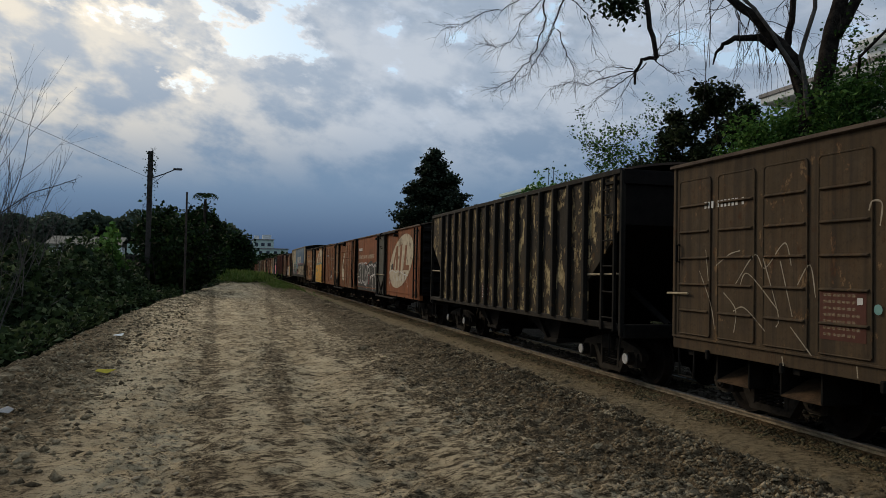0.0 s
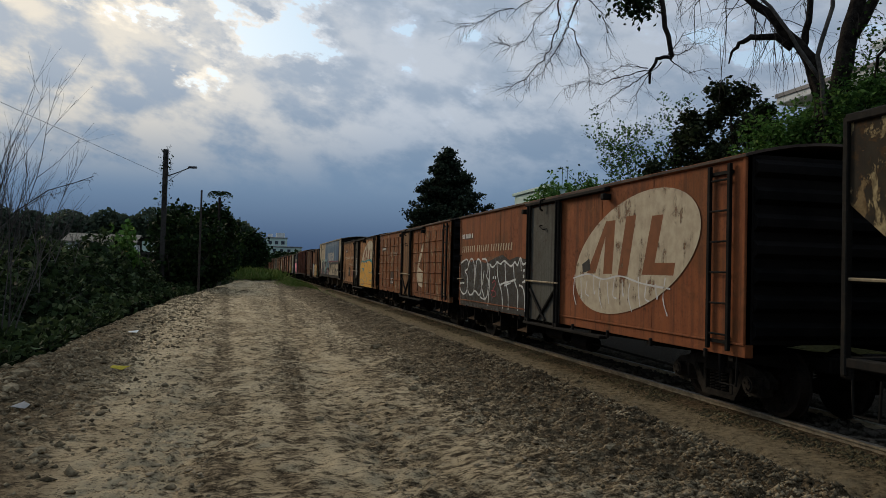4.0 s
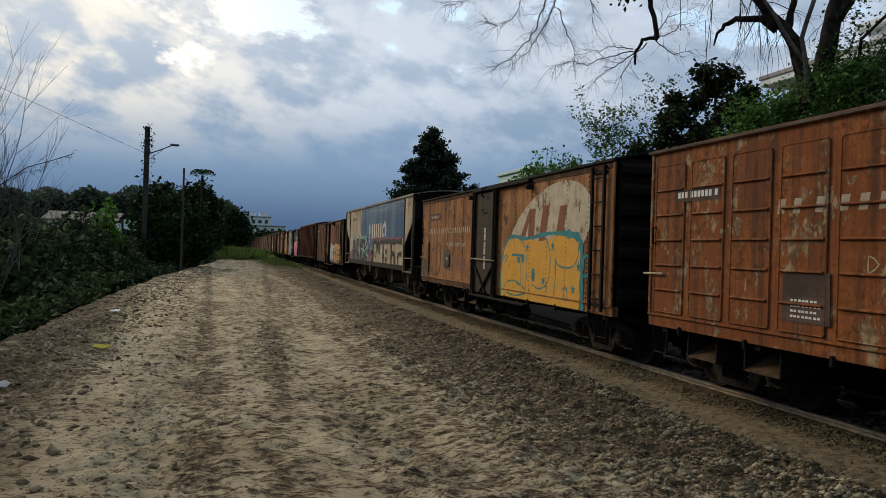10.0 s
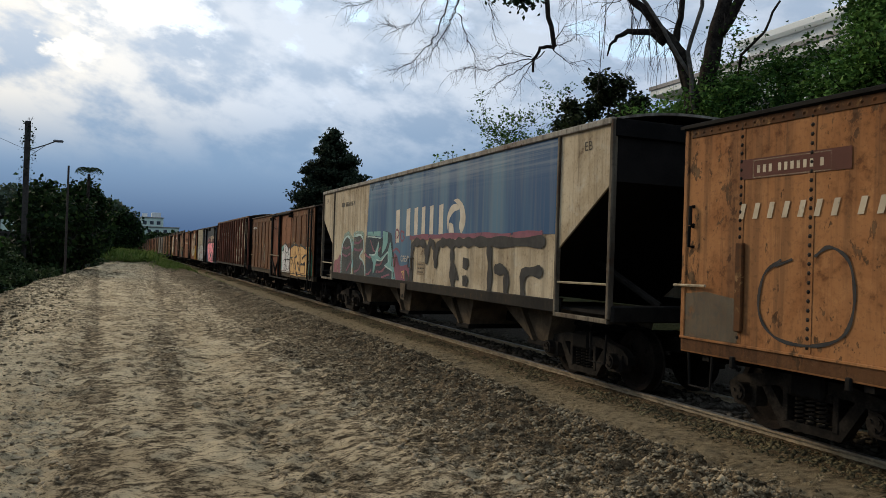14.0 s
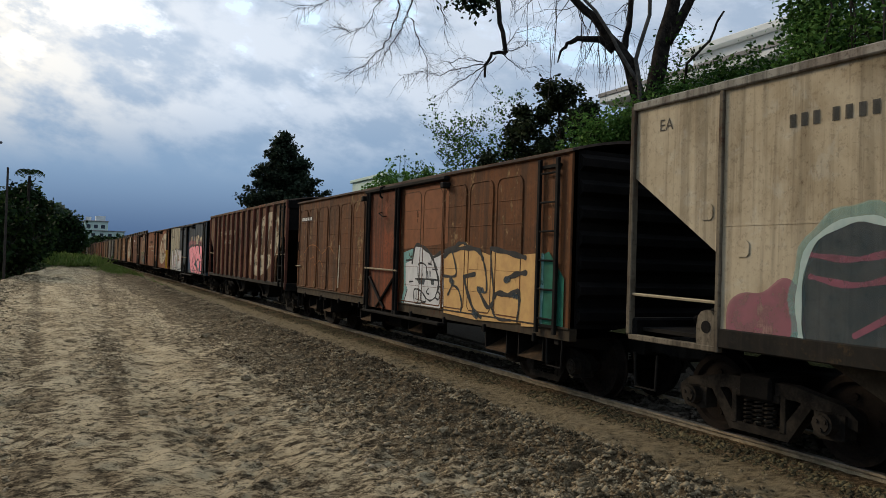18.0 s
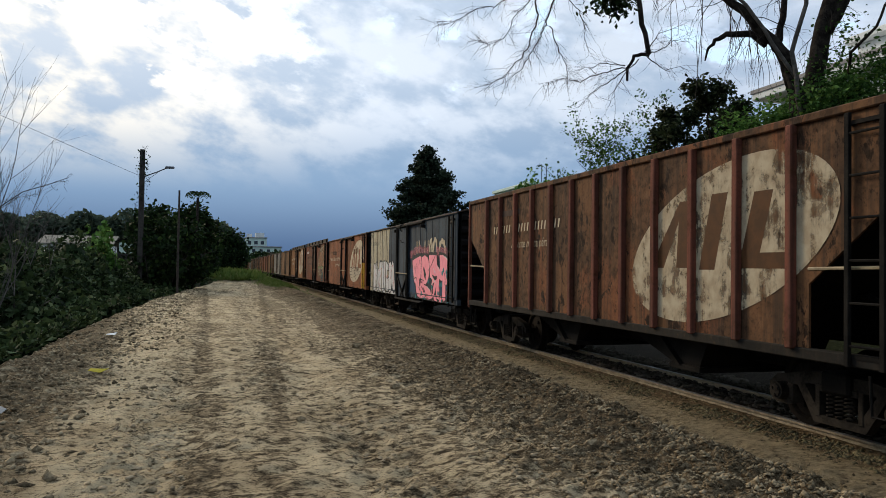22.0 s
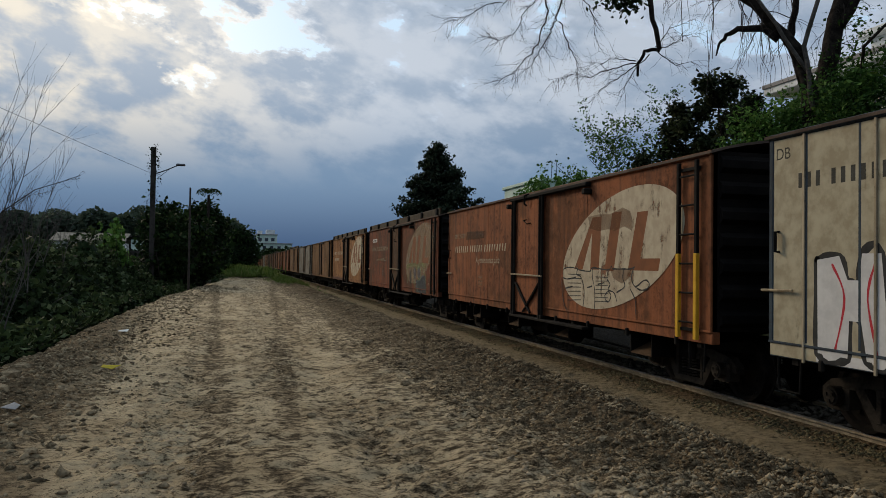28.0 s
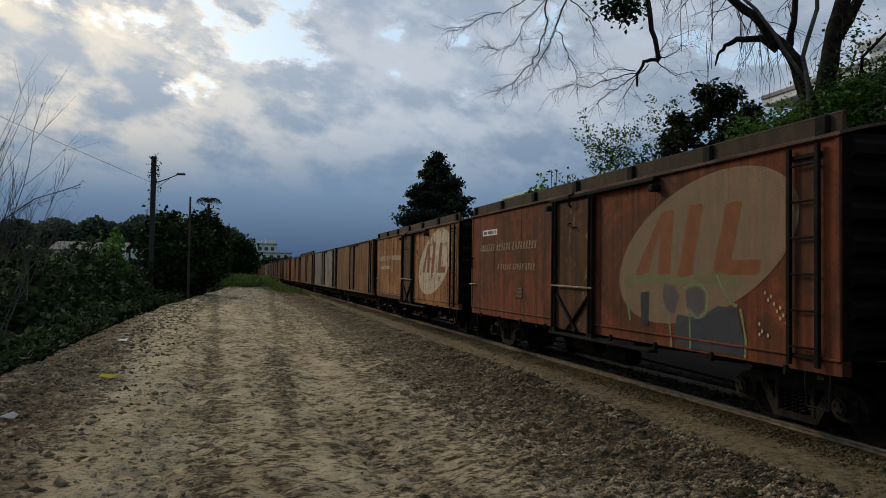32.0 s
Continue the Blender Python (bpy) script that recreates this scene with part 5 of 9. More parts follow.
    for ua, ub in gates:
        ya, yb = H - ub, H - ua
        w = yb - ya
        q = [(ya, z0 - deep), (yb, z0 - deep), (ya + 0.36 * w, 0.48), (ya + 0.10 * w, 0.48)]
        g = part("discharge_hopper", MB().prism(q, "x", -0.98, 0.98), M_GATE if paint_rib is None else M_BLACK, wg, "tapered steel discharge hopper")
        part("gate", MB().box(-1.03, 1.03, ya + 0.06 * w, ya + 0.40 * w, 0.42, 0.50, 0.01), M_BLACK, g)
        part("hopper_rib", MB().prism([(ya + 0.52 * w, z0 - deep), (ya + 0.56 * w, z0 - deep), (ya + 0.30 * w, 0.49), (ya + 0.26 * w, 0.49)], "x", -1.06, -0.98), M_GATE if paint_rib is None else M_BLACK, g)
    part("centre_sill", MB().box(-0.22, 0.22, -H - 0.05, H + 0.05, 0.58, 0.78, 0.02), M_BLACK, wg)
    add_coupler(wg, H)
    for s in (-1, 1):
        add_bogie(wg, s * (H - 1.35), full, caps)
        step_iron(wg, H + s * (H - 0.25), H)
    return wg, H, Side(wg, H, proud=proud)

# ---- the wagons, in the order in which they pass; (near end, far end) along the track at the start ----
TRAIN = []                                     # (wagon, place along the track at the start)


def couple(wg, near, far):
    wg.matrix_world = pose(TRACK_X, (near + far) / 2, RAIL_Z)
    TRAIN.append((wg, (near + far) / 2))


def oval_logo(sd, uc, vc, mat, bars, a=1.83, b=0.97, lean=0.80):
    """The leaning oval with its three slanting bars, as plain shapes."""
    sd.oval("oval_emblem", uc, vc, a, b, mat, "worn cream oval", lean=lean)
    if bars:
        du, dv = uc - 9.9, vc - 2.05
        for pts in ([(8.40, 1.74), (9.12, 2.62), (9.45, 2.62), (9.36, 1.74), (9.04, 1.74), (9.10, 2.36), (8.74, 1.74)],
                    [(9.56, 1.72), (9.82, 2.66), (10.14, 2.66), (9.88, 1.72)],
                    [(10.34, 1.74), (10.62, 2.62), (10.94, 2.62), (10.72, 1.92), (11.28, 1.92), (11.23, 1.74)]):
            sd.poly("emblem_bar", [(u + du, v + dv) for u, v in pts], bars)


def name_rows(sd, u0, v0, h, mat, words=(7, 6, 9)):
    """Company name as plain blocks."""
    sd.blocks("name_bars", words, u0, v0, h * 1.06, mat, 0.25, 1.08, 0.42)


def data_panel(sd, u0, u1, v0, v1, mat, ink, rows=4):
    """A stencilled data panel: unreadable rows become bars."""
    sd.poly("data_panel", [(u0, v0), (u1, v0), (u1, v1), (u0, v1)], mat)
    for r in range(rows):
        h = (v1 - v0) / (rows + 1) * 0.45
        v = v1 - (r + 1) * (v1 - v0) / (rows + 0.6)
        sd.blocks("data_bars", (2 + r % 2, 3, 2), u0 + 0.05, v, h, ink, 0.0, (u1 - u0) / h / 10.5, (u1 - u0) / h / 14.0)


def wagon_a():
    near, far = -3.21, 9.29
    wg, H, sd = boxcar("covered_wagon", "brown pressed-panel covered wagon with scratched white tags", far - near, P_BROWN, "press")
    sd.blocks("number_bars", (3, 6, 1), 0.72, 2.65, 0.085, D_WHITE, 0.0, 0.85, 0.5)
    data_panel(sd, 2.73, 3.33, 1.18, 1.68, D_MAROON, D_CREAMOLD, 7)
    sd.strokes("scratched_tag", [[(1.37, 1.71), (1.71, 2.05), (1.88, 1.89), (2.14, 2.13), (2.24, 2.15), (2.31, 1.93)],
        [(1.86, 2.00), (2.11, 1.39), (2.08, 1.25)],
        [(2.14, 1.97), (2.33, 1.38)],
        [(2.41, 1.72), (2.59, 1.93), (2.67, 1.60)],
        [(1.45, 1.69), (1.60, 1.83), (2.11, 1.43)],
        [(0.63, 1.85), (0.86, 1.47), (0.96, 1.14)],
        [(1.14, 1.59), (1.37, 1.40), (1.34, 1.13)],
        [(1.33, 1.38), (1.53, 1.43), (1.89, 1.19)],
        [(2.31, 1.26), (2.47, 1.12), (2.63, 0.98)],
        [(0.99, 1.93), (1.24, 2.06), (1.44, 2.10)],
        [(0.76, 2.12), (0.82, 1.74)]], 0.016, D_WHITETHIN, "thin scratched white tag")
    sd.strokes("drip_mark", [[(3.22, 0.95), (3.23, 0.85)],
        [(2.18, 0.93), (2.20, 0.84)],
        [(3.36, 2.45), (3.40, 2.53), (3.51, 2.50), (3.49, 2.30)]], 0.02, D_WHITETHIN)
    sd.poly("white_label", [(3.22, 1.61), (3.29, 1.61), (3.29, 1.55), (3.22, 1.54)], D_WHITE)
    sd.oval("mint_spot", 3.47, 1.51, 0.05, 0.05, D_MINT)
    couple(wg, near, far)


def wagon_b():
    near, far = 10.74, 22.50
    wg, H, sd = hopper("hopper_wagon", "soot-black ribbed hopper wagon with peeling patches", far - near, P_BLACKH, 1.0, 3.42, slope=1.2, pitch=0.76, bar=0.80, deep=0.08, caps=True, paint_rib=P_SOOT, rib_u=[1.27 + 0.661 * k for k in range(15)], gates=((3.0, 5.0), (6.6, 8.6)))
    sd.H += 0.55
    ladder(wg, 11.40, H, 0.90, 3.35, M_BLACK)
    sd.blocks("name_bars", (7, 6), 2.05, 2.62, 0.16, D_CREAMOLD, 0.0, 0.75, 0.5)
    sd.blocks("number_bars", (3,), 2.3, 3.02, 0.12, D_CREAMOLD, 0.0, 0.75, 0.5)
    data_panel(sd, 5.40, 5.90, 1.14, 1.50, D_MAROON, D_WHITE, 5)
    couple(wg, near, far)


def wagon_c():
    near, far = 24.10, 36.90
    wg, H, sd = boxcar("covered_wagon", "orange smooth-sided covered wagon with black and white graffiti", far - near, P_ORANGE, "plain", P_GREY, chutes=(0.8, 3.0, 4.8))
    sd.H -= 0.12
    name_rows(sd, 0.12, 2.28, 0.16, D_CREAM)
    sd.text("A gente nunca pára", 2.15, 2.05, 0.14, D_CREAMOLD, 0.2)
    sd.poly("number_panel", [(0.35, 2.63), (1.15, 2.63), (1.15, 2.75), (0.35, 2.75)], D_PLATE)
    sd.blocks("number_bars", (3, 6, 1), 0.10, 2.66, 0.12, D_WHITE, 0.0, 0.75, 0.5)
    sd.poly("charcoal_band", [(0.02, 0.79), (0.02, 1.98), (0.5, 2.10), (1.0, 2.02), (1.6, 2.08), (2.3, 1.98), (3.0, 2.10), (3.6, 2.18), (4.1, 2.05), (4.6, 2.12), (5.3, 2.05), (5.38, 1.6), (5.38, 0.79)], D_SPRAYGREY, "dark sprayed band under the graffiti")
    sd.strokes("white_outline", [[(-0.13, 1.76), (-0.05, 1.96), (0.55, 2.09), (0.73, 1.99), (0.68, 1.83), (0.42, 1.77), (0.65, 1.64), (0.66, 1.25), (0.30, 1.14), (-0.05, 1.29), (-0.03, 1.42), (0.36, 1.44)],
        [(0.78, 1.96), (0.98, 2.10), (1.25, 2.02), (1.34, 1.59), (1.29, 1.22), (0.95, 1.14), (0.76, 1.26)],
        [(1.40, 1.54), (1.51, 2.02), (1.76, 2.07), (1.94, 1.90), (1.97, 1.32), (1.79, 1.16), (1.54, 1.24), (1.35, 1.26)],
        [(2.00, 2.08), (2.34, 2.07), (2.51, 1.85), (2.41, 1.65), (2.57, 1.54), (2.48, 1.18), (2.26, 1.08), (1.92, 1.11)],
        [(2.18, 1.79), (2.08, 1.44)],
        [(2.03, 1.32), (2.26, 1.11)],
        [(2.56, 1.96), (2.66, 1.57), (2.57, 0.94)],
        [(2.64, 1.96), (2.87, 1.88), (3.12, 1.96), (3.21, 2.01), (3.49, 1.96), (3.75, 2.03), (4.21, 1.91), (4.47, 2.00), (4.65, 1.93), (4.83, 2.09), (5.00, 1.95), (5.22, 2.00), (5.31, 2.08), (5.47, 1.75)],
        [(3.21, 1.98), (3.32, 1.60), (3.60, 1.30), (3.70, 0.94)],
        [(3.80, 1.96), (3.89, 1.56), (4.06, 1.28), (4.09, 0.93)],
        [(4.40, 1.93), (4.48, 1.59), (4.70, 1.35), (4.73, 0.95)],
        [(4.86, 2.04), (4.90, 1.82)],
        [(3.51, 1.47), (3.77, 1.52), (4.25, 1.57), (4.55, 1.61)],
        [(4.22, 1.53), (3.81, 1.46)],
        [(4.81, 1.49), (5.01, 1.45), (5.14, 1.27), (5.16, 0.95)],
        [(5.01, 1.56), (5.32, 1.63), (5.55, 1.63)],
        [(5.14, 1.57), (5.39, 1.51), (5.48, 1.46)]], 0.05, D_SPRAYWHITE, "white hand-sprayed outline letters")
    sd.strokes("red_tag", [[(2.89, 1.50), (3.03, 1.56), (3.13, 1.48), (2.99, 1.37), (2.85, 1.20)],
        [(2.84, 1.31), (3.09, 1.30), (3.14, 1.20), (2.95, 1.16)]], 0.022, D_RED)
    for u, v in [(2.96, 1.63), (3.12, 1.63), (5.08, 1.82), (5.07, 1.69)]:
        sd.oval("spray_dot", u, v, 0.04, 0.04, D_SPRAYWHITE)
    oval_logo(sd, 9.75, 2.1, D_CREAM, D_ORANGE)
    sd.strokes("white_drip", [[(7.75 + 0.26 * k, 1.75 - 0.05 * (k % 3)), (7.70 + 0.26 * k + 0.08 * (k % 2), 1.45), (7.82 + 0.26 * k, 1.22 + 0.09 * (k * 5 % 4))] for k in range(13)], 0.028, D_SPRAYWHITE, "white dripping outline")
    sd.strokes("white_drip", [[(7.7, 1.7), (8.3, 1.78), (8.9, 1.70), (9.5, 1.76), (10.2, 1.66), (11.0, 1.60)]], 0.03, D_SPRAYWHITE)
    sd.poly("sooty_stain", [(8.05, 1.95), (8.35, 2.05), (8.4, 1.85), (8.1, 1.80)], D_SPRAYBLK)
    couple(wg, near, far)


def wagon_d():
    near, far = 37.98, 50.40
    wg, H, sd = boxcar("covered_wagon", "rust-brown pressed-panel covered wagon with faded oval", far - near, P_RUST, "press", P_TAN, lad=True)
    sd.poly("number_panel", [(0.62, 2.53), (1.62, 2.53), (1.61, 2.70), (0.61, 2.70)], D_PLATE)
    sd.blocks("number_bars", (3, 6, 1), 0.70, 2.58, 0.08, D_WHITE, 0.0, 1.0, 0.7)
    sd.poly("data_patch", [(2.77, 1.14), (3.47, 1.14), (3.45, 1.68), (2.77, 1.66)], D_PLATE)
    data_panel(sd, 2.85, 3.40, 1.16, 1.42, D_PLATE, D_WHITE, 4)
    sd.blocks("name_bars", (2, 1, 3), 2.65, 2.30, 0.16, D_WHITETHIN, 0.2, 1.5, 0.7)
    sd.strokes("scratched_tag", [[(3.93, 1.70), (3.93, 1.86), (4.05, 1.78), (3.95, 1.70)], [(4.12, 1.70), (4.15, 1.86), (4.22, 1.76), (4.3, 1.87), (4.3, 1.70)], [(4.46, 1.86), (4.38, 1.84), (4.38, 1.72), (4.47, 1.70)]], 0.02, D_WHITETHIN, "", 2)
    sd.poly("half_oval", [(8.84, 2.72), (8.55, 2.48), (8.20, 2.18), (7.98, 1.86), (7.91, 1.60), (8.00, 1.36), (8.25, 1.22), (8.82, 1.16), (8.85, 1.72), (8.20, 1.86), (8.84, 2.46)], D_CREAM, "remains of a cream oval")
    couple(wg, near, far)


def wagon_e():
    near, far = 51.50, 63.95
    wg, H, sd = boxcar("covered_wagon", "faded amber riveted covered wagon with yellow graffiti", far - near, P_AMBER, "rivet", P_SILL, roof_mat=M_BLACK, lad=True, z1=3.32, chutes=(3.9, 4.9))
    sd.H += 0.17
    sd.poly("grey_patch", [(0.18, 0.99), (0.18, 1.46), (0.55, 1.50), (1.05, 1.44), (1.02, 1.0)], D_DUSTGREY, "grey primer patch at the lower corner")
    sd.poly("grey_patch", [(2.7, 1.28), (2.7, 1.84), (3.32, 1.80), (3.34, 1.25)], D_DUSTGREY)
    sd.poly("sooty_base", [(0.18, 0.84), (0.18, 0.97), (1.8, 0.97), (3.0, 0.95), (5.4, 0.96), (5.4, 0.84)], D_DARKPATCH, "sooty lower edge")
    part("upright_bar", MB().box(-HALF_W - 0.045, -HALF_W, H - 0.93, H - 0.83, 1.12, 2.02, 0.01), P_HOPBROWN, wg, "rusty upright bar")
    part("latch", MB().tube([(-HALF_W, H - 0.16, 2.22), (-HALF_W - 0.05, H - 0.16, 2.22), (-HALF_W - 0.05, H - 0.16, 2.42), (-HALF_W, H - 0.16, 2.42)], 0.022, 6), M_BLACK, wg)
    sd.blocks("name_bars", (7, 6, 9), 1.0, 2.26, 0.155, D_CREAM, 0.25, 1.18, 0.40)
    sd.text("A gente nunca pára", 2.98, 1.90, 0.165, D_CREAM, 0.2)
    sd.poly("number_panel", [(1.0, 2.66), (2.3, 2.66), (2.3, 2.86), (1.0, 2.86)], D_MAROON)
    sd.strokes("number_frame", [[(1.18, 2.67), (1.18, 2.84), (2.09, 2.84), (2.09, 2.67), (1.18, 2.67)]], 0.012, D_CREAMOLD, "", 1)
    sd.blocks("number_bars", (3, 6, 1), 1.23, 2.715, 0.075, D_CREAM, 0.0, 0.98, 0.5)
    sd.strokes("sprayed_ring", [[(1.55, 1.85), (1.35, 1.7), (1.3, 1.35), (1.5, 1.12), (1.9, 1.08), (2.25, 1.2), (2.36, 1.5), (2.3, 1.85), (2.1, 1.98), (1.95, 1.9)], [(1.5, 1.8), (1.68, 1.86)]], 0.035, D_SPRAYBLK)
    data_panel(sd, 3.96, 4.68, 1.26, 1.60, D_DUSTPINK, D_CREAMOLD, 5)
    hatch = part("hatch", MB().box(-HALF_W - 0.035, -HALF_W, H - 3.17, H - 2.80, 1.34, 1.68, 0.02), P_GREY, wg, "grey bolted hatch")
    part("hatch_label", MB().box(-HALF_W - 0.038, -HALF_W - 0.034, H - 3.00, H - 2.92, 1.53, 1.61), M_CAP, hatch)
    for y, z in ((H - 3.12, 1.39), (H - 2.85, 1.39), (H - 3.12, 1.63), (H - 2.85, 1.63)):
        part("bolt", MB().cyl((-HALF_W - 0.045, y, z), (-HALF_W - 0.03, y, z), 0.014, 6), M_BOGIE, hatch)
    for k in range(6):                         # reflective strip down the door
        z = 1.38 + 0.167 * k
        part("reflector", MB().box(-HALF_W - 0.052, -HALF_W - 0.044, H - 6.29, H - 6.17, z, z + (0.13 if k % 2 else 0.155), 0.004), M_CAP, wg, "dirty white reflective strip")
    oval_logo(sd, 9.85, 2.10, D_CREAM, D_ORANGE, 1.83, 1.02)
    yellow = [(7.47, 0.80), (7.46, 1.5), (7.55, 1.84), (7.8, 2.05), (8.13, 2.11), (8.7, 2.06), (9.17, 2.07), (9.6, 2.02), (9.94, 2.04), (10.4, 2.12), (10.8, 2.14), (11.2, 2.12), (11.42, 1.98), (11.52, 1.7), (11.52, 1.3), (11.45, 0.80)]
    sd.poly("yellow_fill", yellow, D_YELLOW, "yellow sprayed lettering block")
    sd.strokes("teal_outline", [[(7.53, 0.76), (7.46, 1.19), (7.58, 1.74), (7.87, 2.05), (8.28, 2.13), (8.97, 2.08), (10.14, 2.17), (11.02, 2.15)]], 0.085, D_TEAL, "teal spray outline")
    sd.strokes("teal_outline", [[(10.93, 2.15), (11.33, 2.10), (11.48, 1.96), (11.54, 1.63), (11.53, 1.22), (11.57, 0.86)]], 0.16, D_TEAL)
    sd.strokes("teal_outline", [[(11.53, 1.73), (11.75, 1.76), (11.85, 1.64), (11.77, 1.45), (11.56, 1.42)]], 0.07, D_TEAL)
    sd.strokes("teal_line", [[(8.28, 2.13), (8.78, 1.99), (8.99, 1.67), (9.01, 1.28), (8.93, 0.95)],
        [(7.70, 0.98), (7.81, 1.13), (8.26, 1.20), (8.69, 1.13), (8.92, 1.04)],
        [(8.67, 1.56), (8.69, 1.13), (8.41, 1.19)],
        [(9.93, 2.08), (10.10, 1.93), (10.19, 1.64), (10.08, 1.25), (9.70, 1.10), (9.34, 1.16)],
        [(10.42, 1.70), (10.54, 1.59), (10.87, 1.54), (11.22, 1.59), (11.38, 1.78), (11.35, 1.98), (11.22, 2.09)],
        [(10.42, 1.70), (10.44, 1.36), (10.38, 1.01)],
        [(7.83, 0.93), (8.35, 0.89), (8.90, 0.95)],
        [(7.63, 1.60), (7.73, 1.71), (7.89, 1.69), (7.71, 1.55)],
        [(10.79, 1.16), (10.93, 1.18), (10.98, 1.01), (10.85, 0.97), (10.79, 1.16)],
        [(9.98, 1.16), (10.08, 1.15), (9.98, 1.04)]], 0.032, D_TEAL)
    sd.strokes("teal_brow", [[(8.16, 1.74), (8.83, 1.73)]], 0.05, D_TEAL)
    sd.poly("teal_eye", [(8.45, 1.70), (8.64, 1.70), (8.65, 1.56), (8.48, 1.59)], D_TEAL)
    sd.poly("teal_eye", [(8.70, 1.70), (8.83, 1.71), (8.84, 1.60), (8.73, 1.57)], D_TEAL)
    for u, v in [(10.28, 1.92), (9.02, 1.89), (9.88, 1.26), (11.21, 1.17), (11.41, 1.57)]:
        sd.poly("teal_star", [(u + 0.10 * (1 if i % 2 == 0 else 0.4) * math.sin(i * 0.628), v + 0.11 * (1 if i % 2 == 0 else 0.4) * math.cos(i * 0.628)) for i in range(10)], D_TEAL)
    sd.oval("teal_eye", 9.36, 1.36, 0.09, 0.14, D_TEAL)
    couple(wg, near, far)


def wagon_f():
    near, far = 65.32, 80.46
    length_f = far - near
    wg, H, sd = hopper("hopper_wagon", "cream and blue smooth-sided hopper wagon with spray paint", far - near, P_CREAM, 1.20, 3.62, drop=0.80, slope=1.3, sill=P_SOOT, top=P_PALE, inset=1.3, bar=0.29, post=P_GRIMY, gates=((2.1, 3.9), (5.1, 6.9), (8.4, 10.2), (11.3, 13.1)))
    sd.H -= 0.08
    sd.text("EA", 0.32, 3.28, 0.13, D_SPRAYGREY)
    sd.text("EB", length_f - 0.75, 3.28, 0.13, D_SPRAYGREY)
    sd.blocks("number_bars", (3, 6, 1), 2.0, 3.08, 0.12, D_SPRAYGREY, 0.0, 1.0, 0.55)
    sd.poly("blue_field", [(4.62, 3.60), (4.48, 2.2), (4.5, 1.22), (7.7, 1.22), (7.75, 2.16), (13.75, 2.16), (13.72, 3.60)], M_BLUEFIELD, "streaked slate blue field")
    for k, u in enumerate((4.85, 5.58, 6.28, 6.95)):
        sd.poly("blue_drip", smooth_line([(u - 0.24, 3.585), (u + 0.24, 3.585), (u + 0.14, 3.46), (u + 0.02, 3.36 + 0.02 * k), (u - 0.12, 3.47), (u - 0.24, 3.585)], 4), D_DEEPBLUE, "darker blue drip")
    for a, b, lo in ((6.72, 6.97, 2.06), (7.41, 7.64, 2.20), (7.90, 8.11, 2.22), (8.34, 8.53, 2.22), (8.79, 8.98, 2.22), (9.28, 9.49, 2.22)):
        sd.poly("emblem_bar", [(a, lo), (b, lo), (b, 2.81), (a, 2.79)], D_LOGO)
    sd.poly("emblem_crescent", smooth_line([(9.75, 2.28), (9.69, 2.45), (9.74, 2.63), (9.91, 2.76), (10.15, 2.77), (10.24, 2.67), (10.01, 2.63), (9.82, 2.51), (9.78, 2.40)], 4), D_LOGO)
    sd.poly("emblem_crescent", smooth_line([(9.79, 2.23), (9.80, 2.42), (9.98, 2.39), (10.03, 2.26), (10.08, 2.21)], 4), D_LOGO)
    sd.poly("emblem_crescent", smooth_line([(9.98, 2.85), (10.19, 2.87), (10.43, 2.74), (10.54, 2.55), (10.53, 2.38), (10.43, 2.25), (10.35, 2.23), (10.27, 2.36), (10.31, 2.51), (10.28, 2.65), (10.19, 2.76)], 4), D_LOGO)
    sd.strokes("mauve_band", [[(7.7, 2.16), (9.0, 2.17), (10.5, 2.17), (12.0, 2.15), (13.3, 2.17)]], 0.12, D_MAUVE)
    # three dark letters with pale rims
    sd.poly("mauve_field", smooth_line([(1.33, 1.14), (1.34, 1.45), (1.5, 1.58), (1.75, 1.60), (1.97, 1.74), (2.14, 1.62), (2.16, 1.14), (1.33, 1.14)], 4), D_MAUVE)
    sd.strokes("mint_haze", [[(2.14, 1.2), (2.12, 1.64), (2.25, 2.05), (2.56, 2.28), (2.92, 2.28), (3.25, 2.1)], [(3.36, 2.27), (3.88, 2.31), (4.2, 2.26)]], 0.17, D_MINTHAZE, "mint green overspray")
    for pts in ([(2.16, 1.18), (2.18, 1.72), (2.35, 2.11), (2.74, 2.22), (3.05, 2.11), (3.20, 1.75), (3.20, 1.26)],
                [(3.36, 1.23), (3.32, 1.69), (3.40, 2.21), (3.99, 2.24), (4.20, 2.11), (4.17, 1.85), (3.92, 1.72), (4.34, 1.53), (4.44, 1.25)],
                [(4.51, 1.18), (4.47, 2.24), (5.68, 2.16), (5.82, 2.31), (6.31, 2.30), (6.51, 2.11), (6.61, 1.18)]):
        sd.poly("dark_letter", smooth_line(pts + pts[:1], 4), D_SMOKE, "charcoal sprayed letter")
    sd.poly("smoky_base", [(2.16, 1.12), (2.16, 1.20), (4.4, 1.24), (4.45, 1.12)], D_SMOKE)
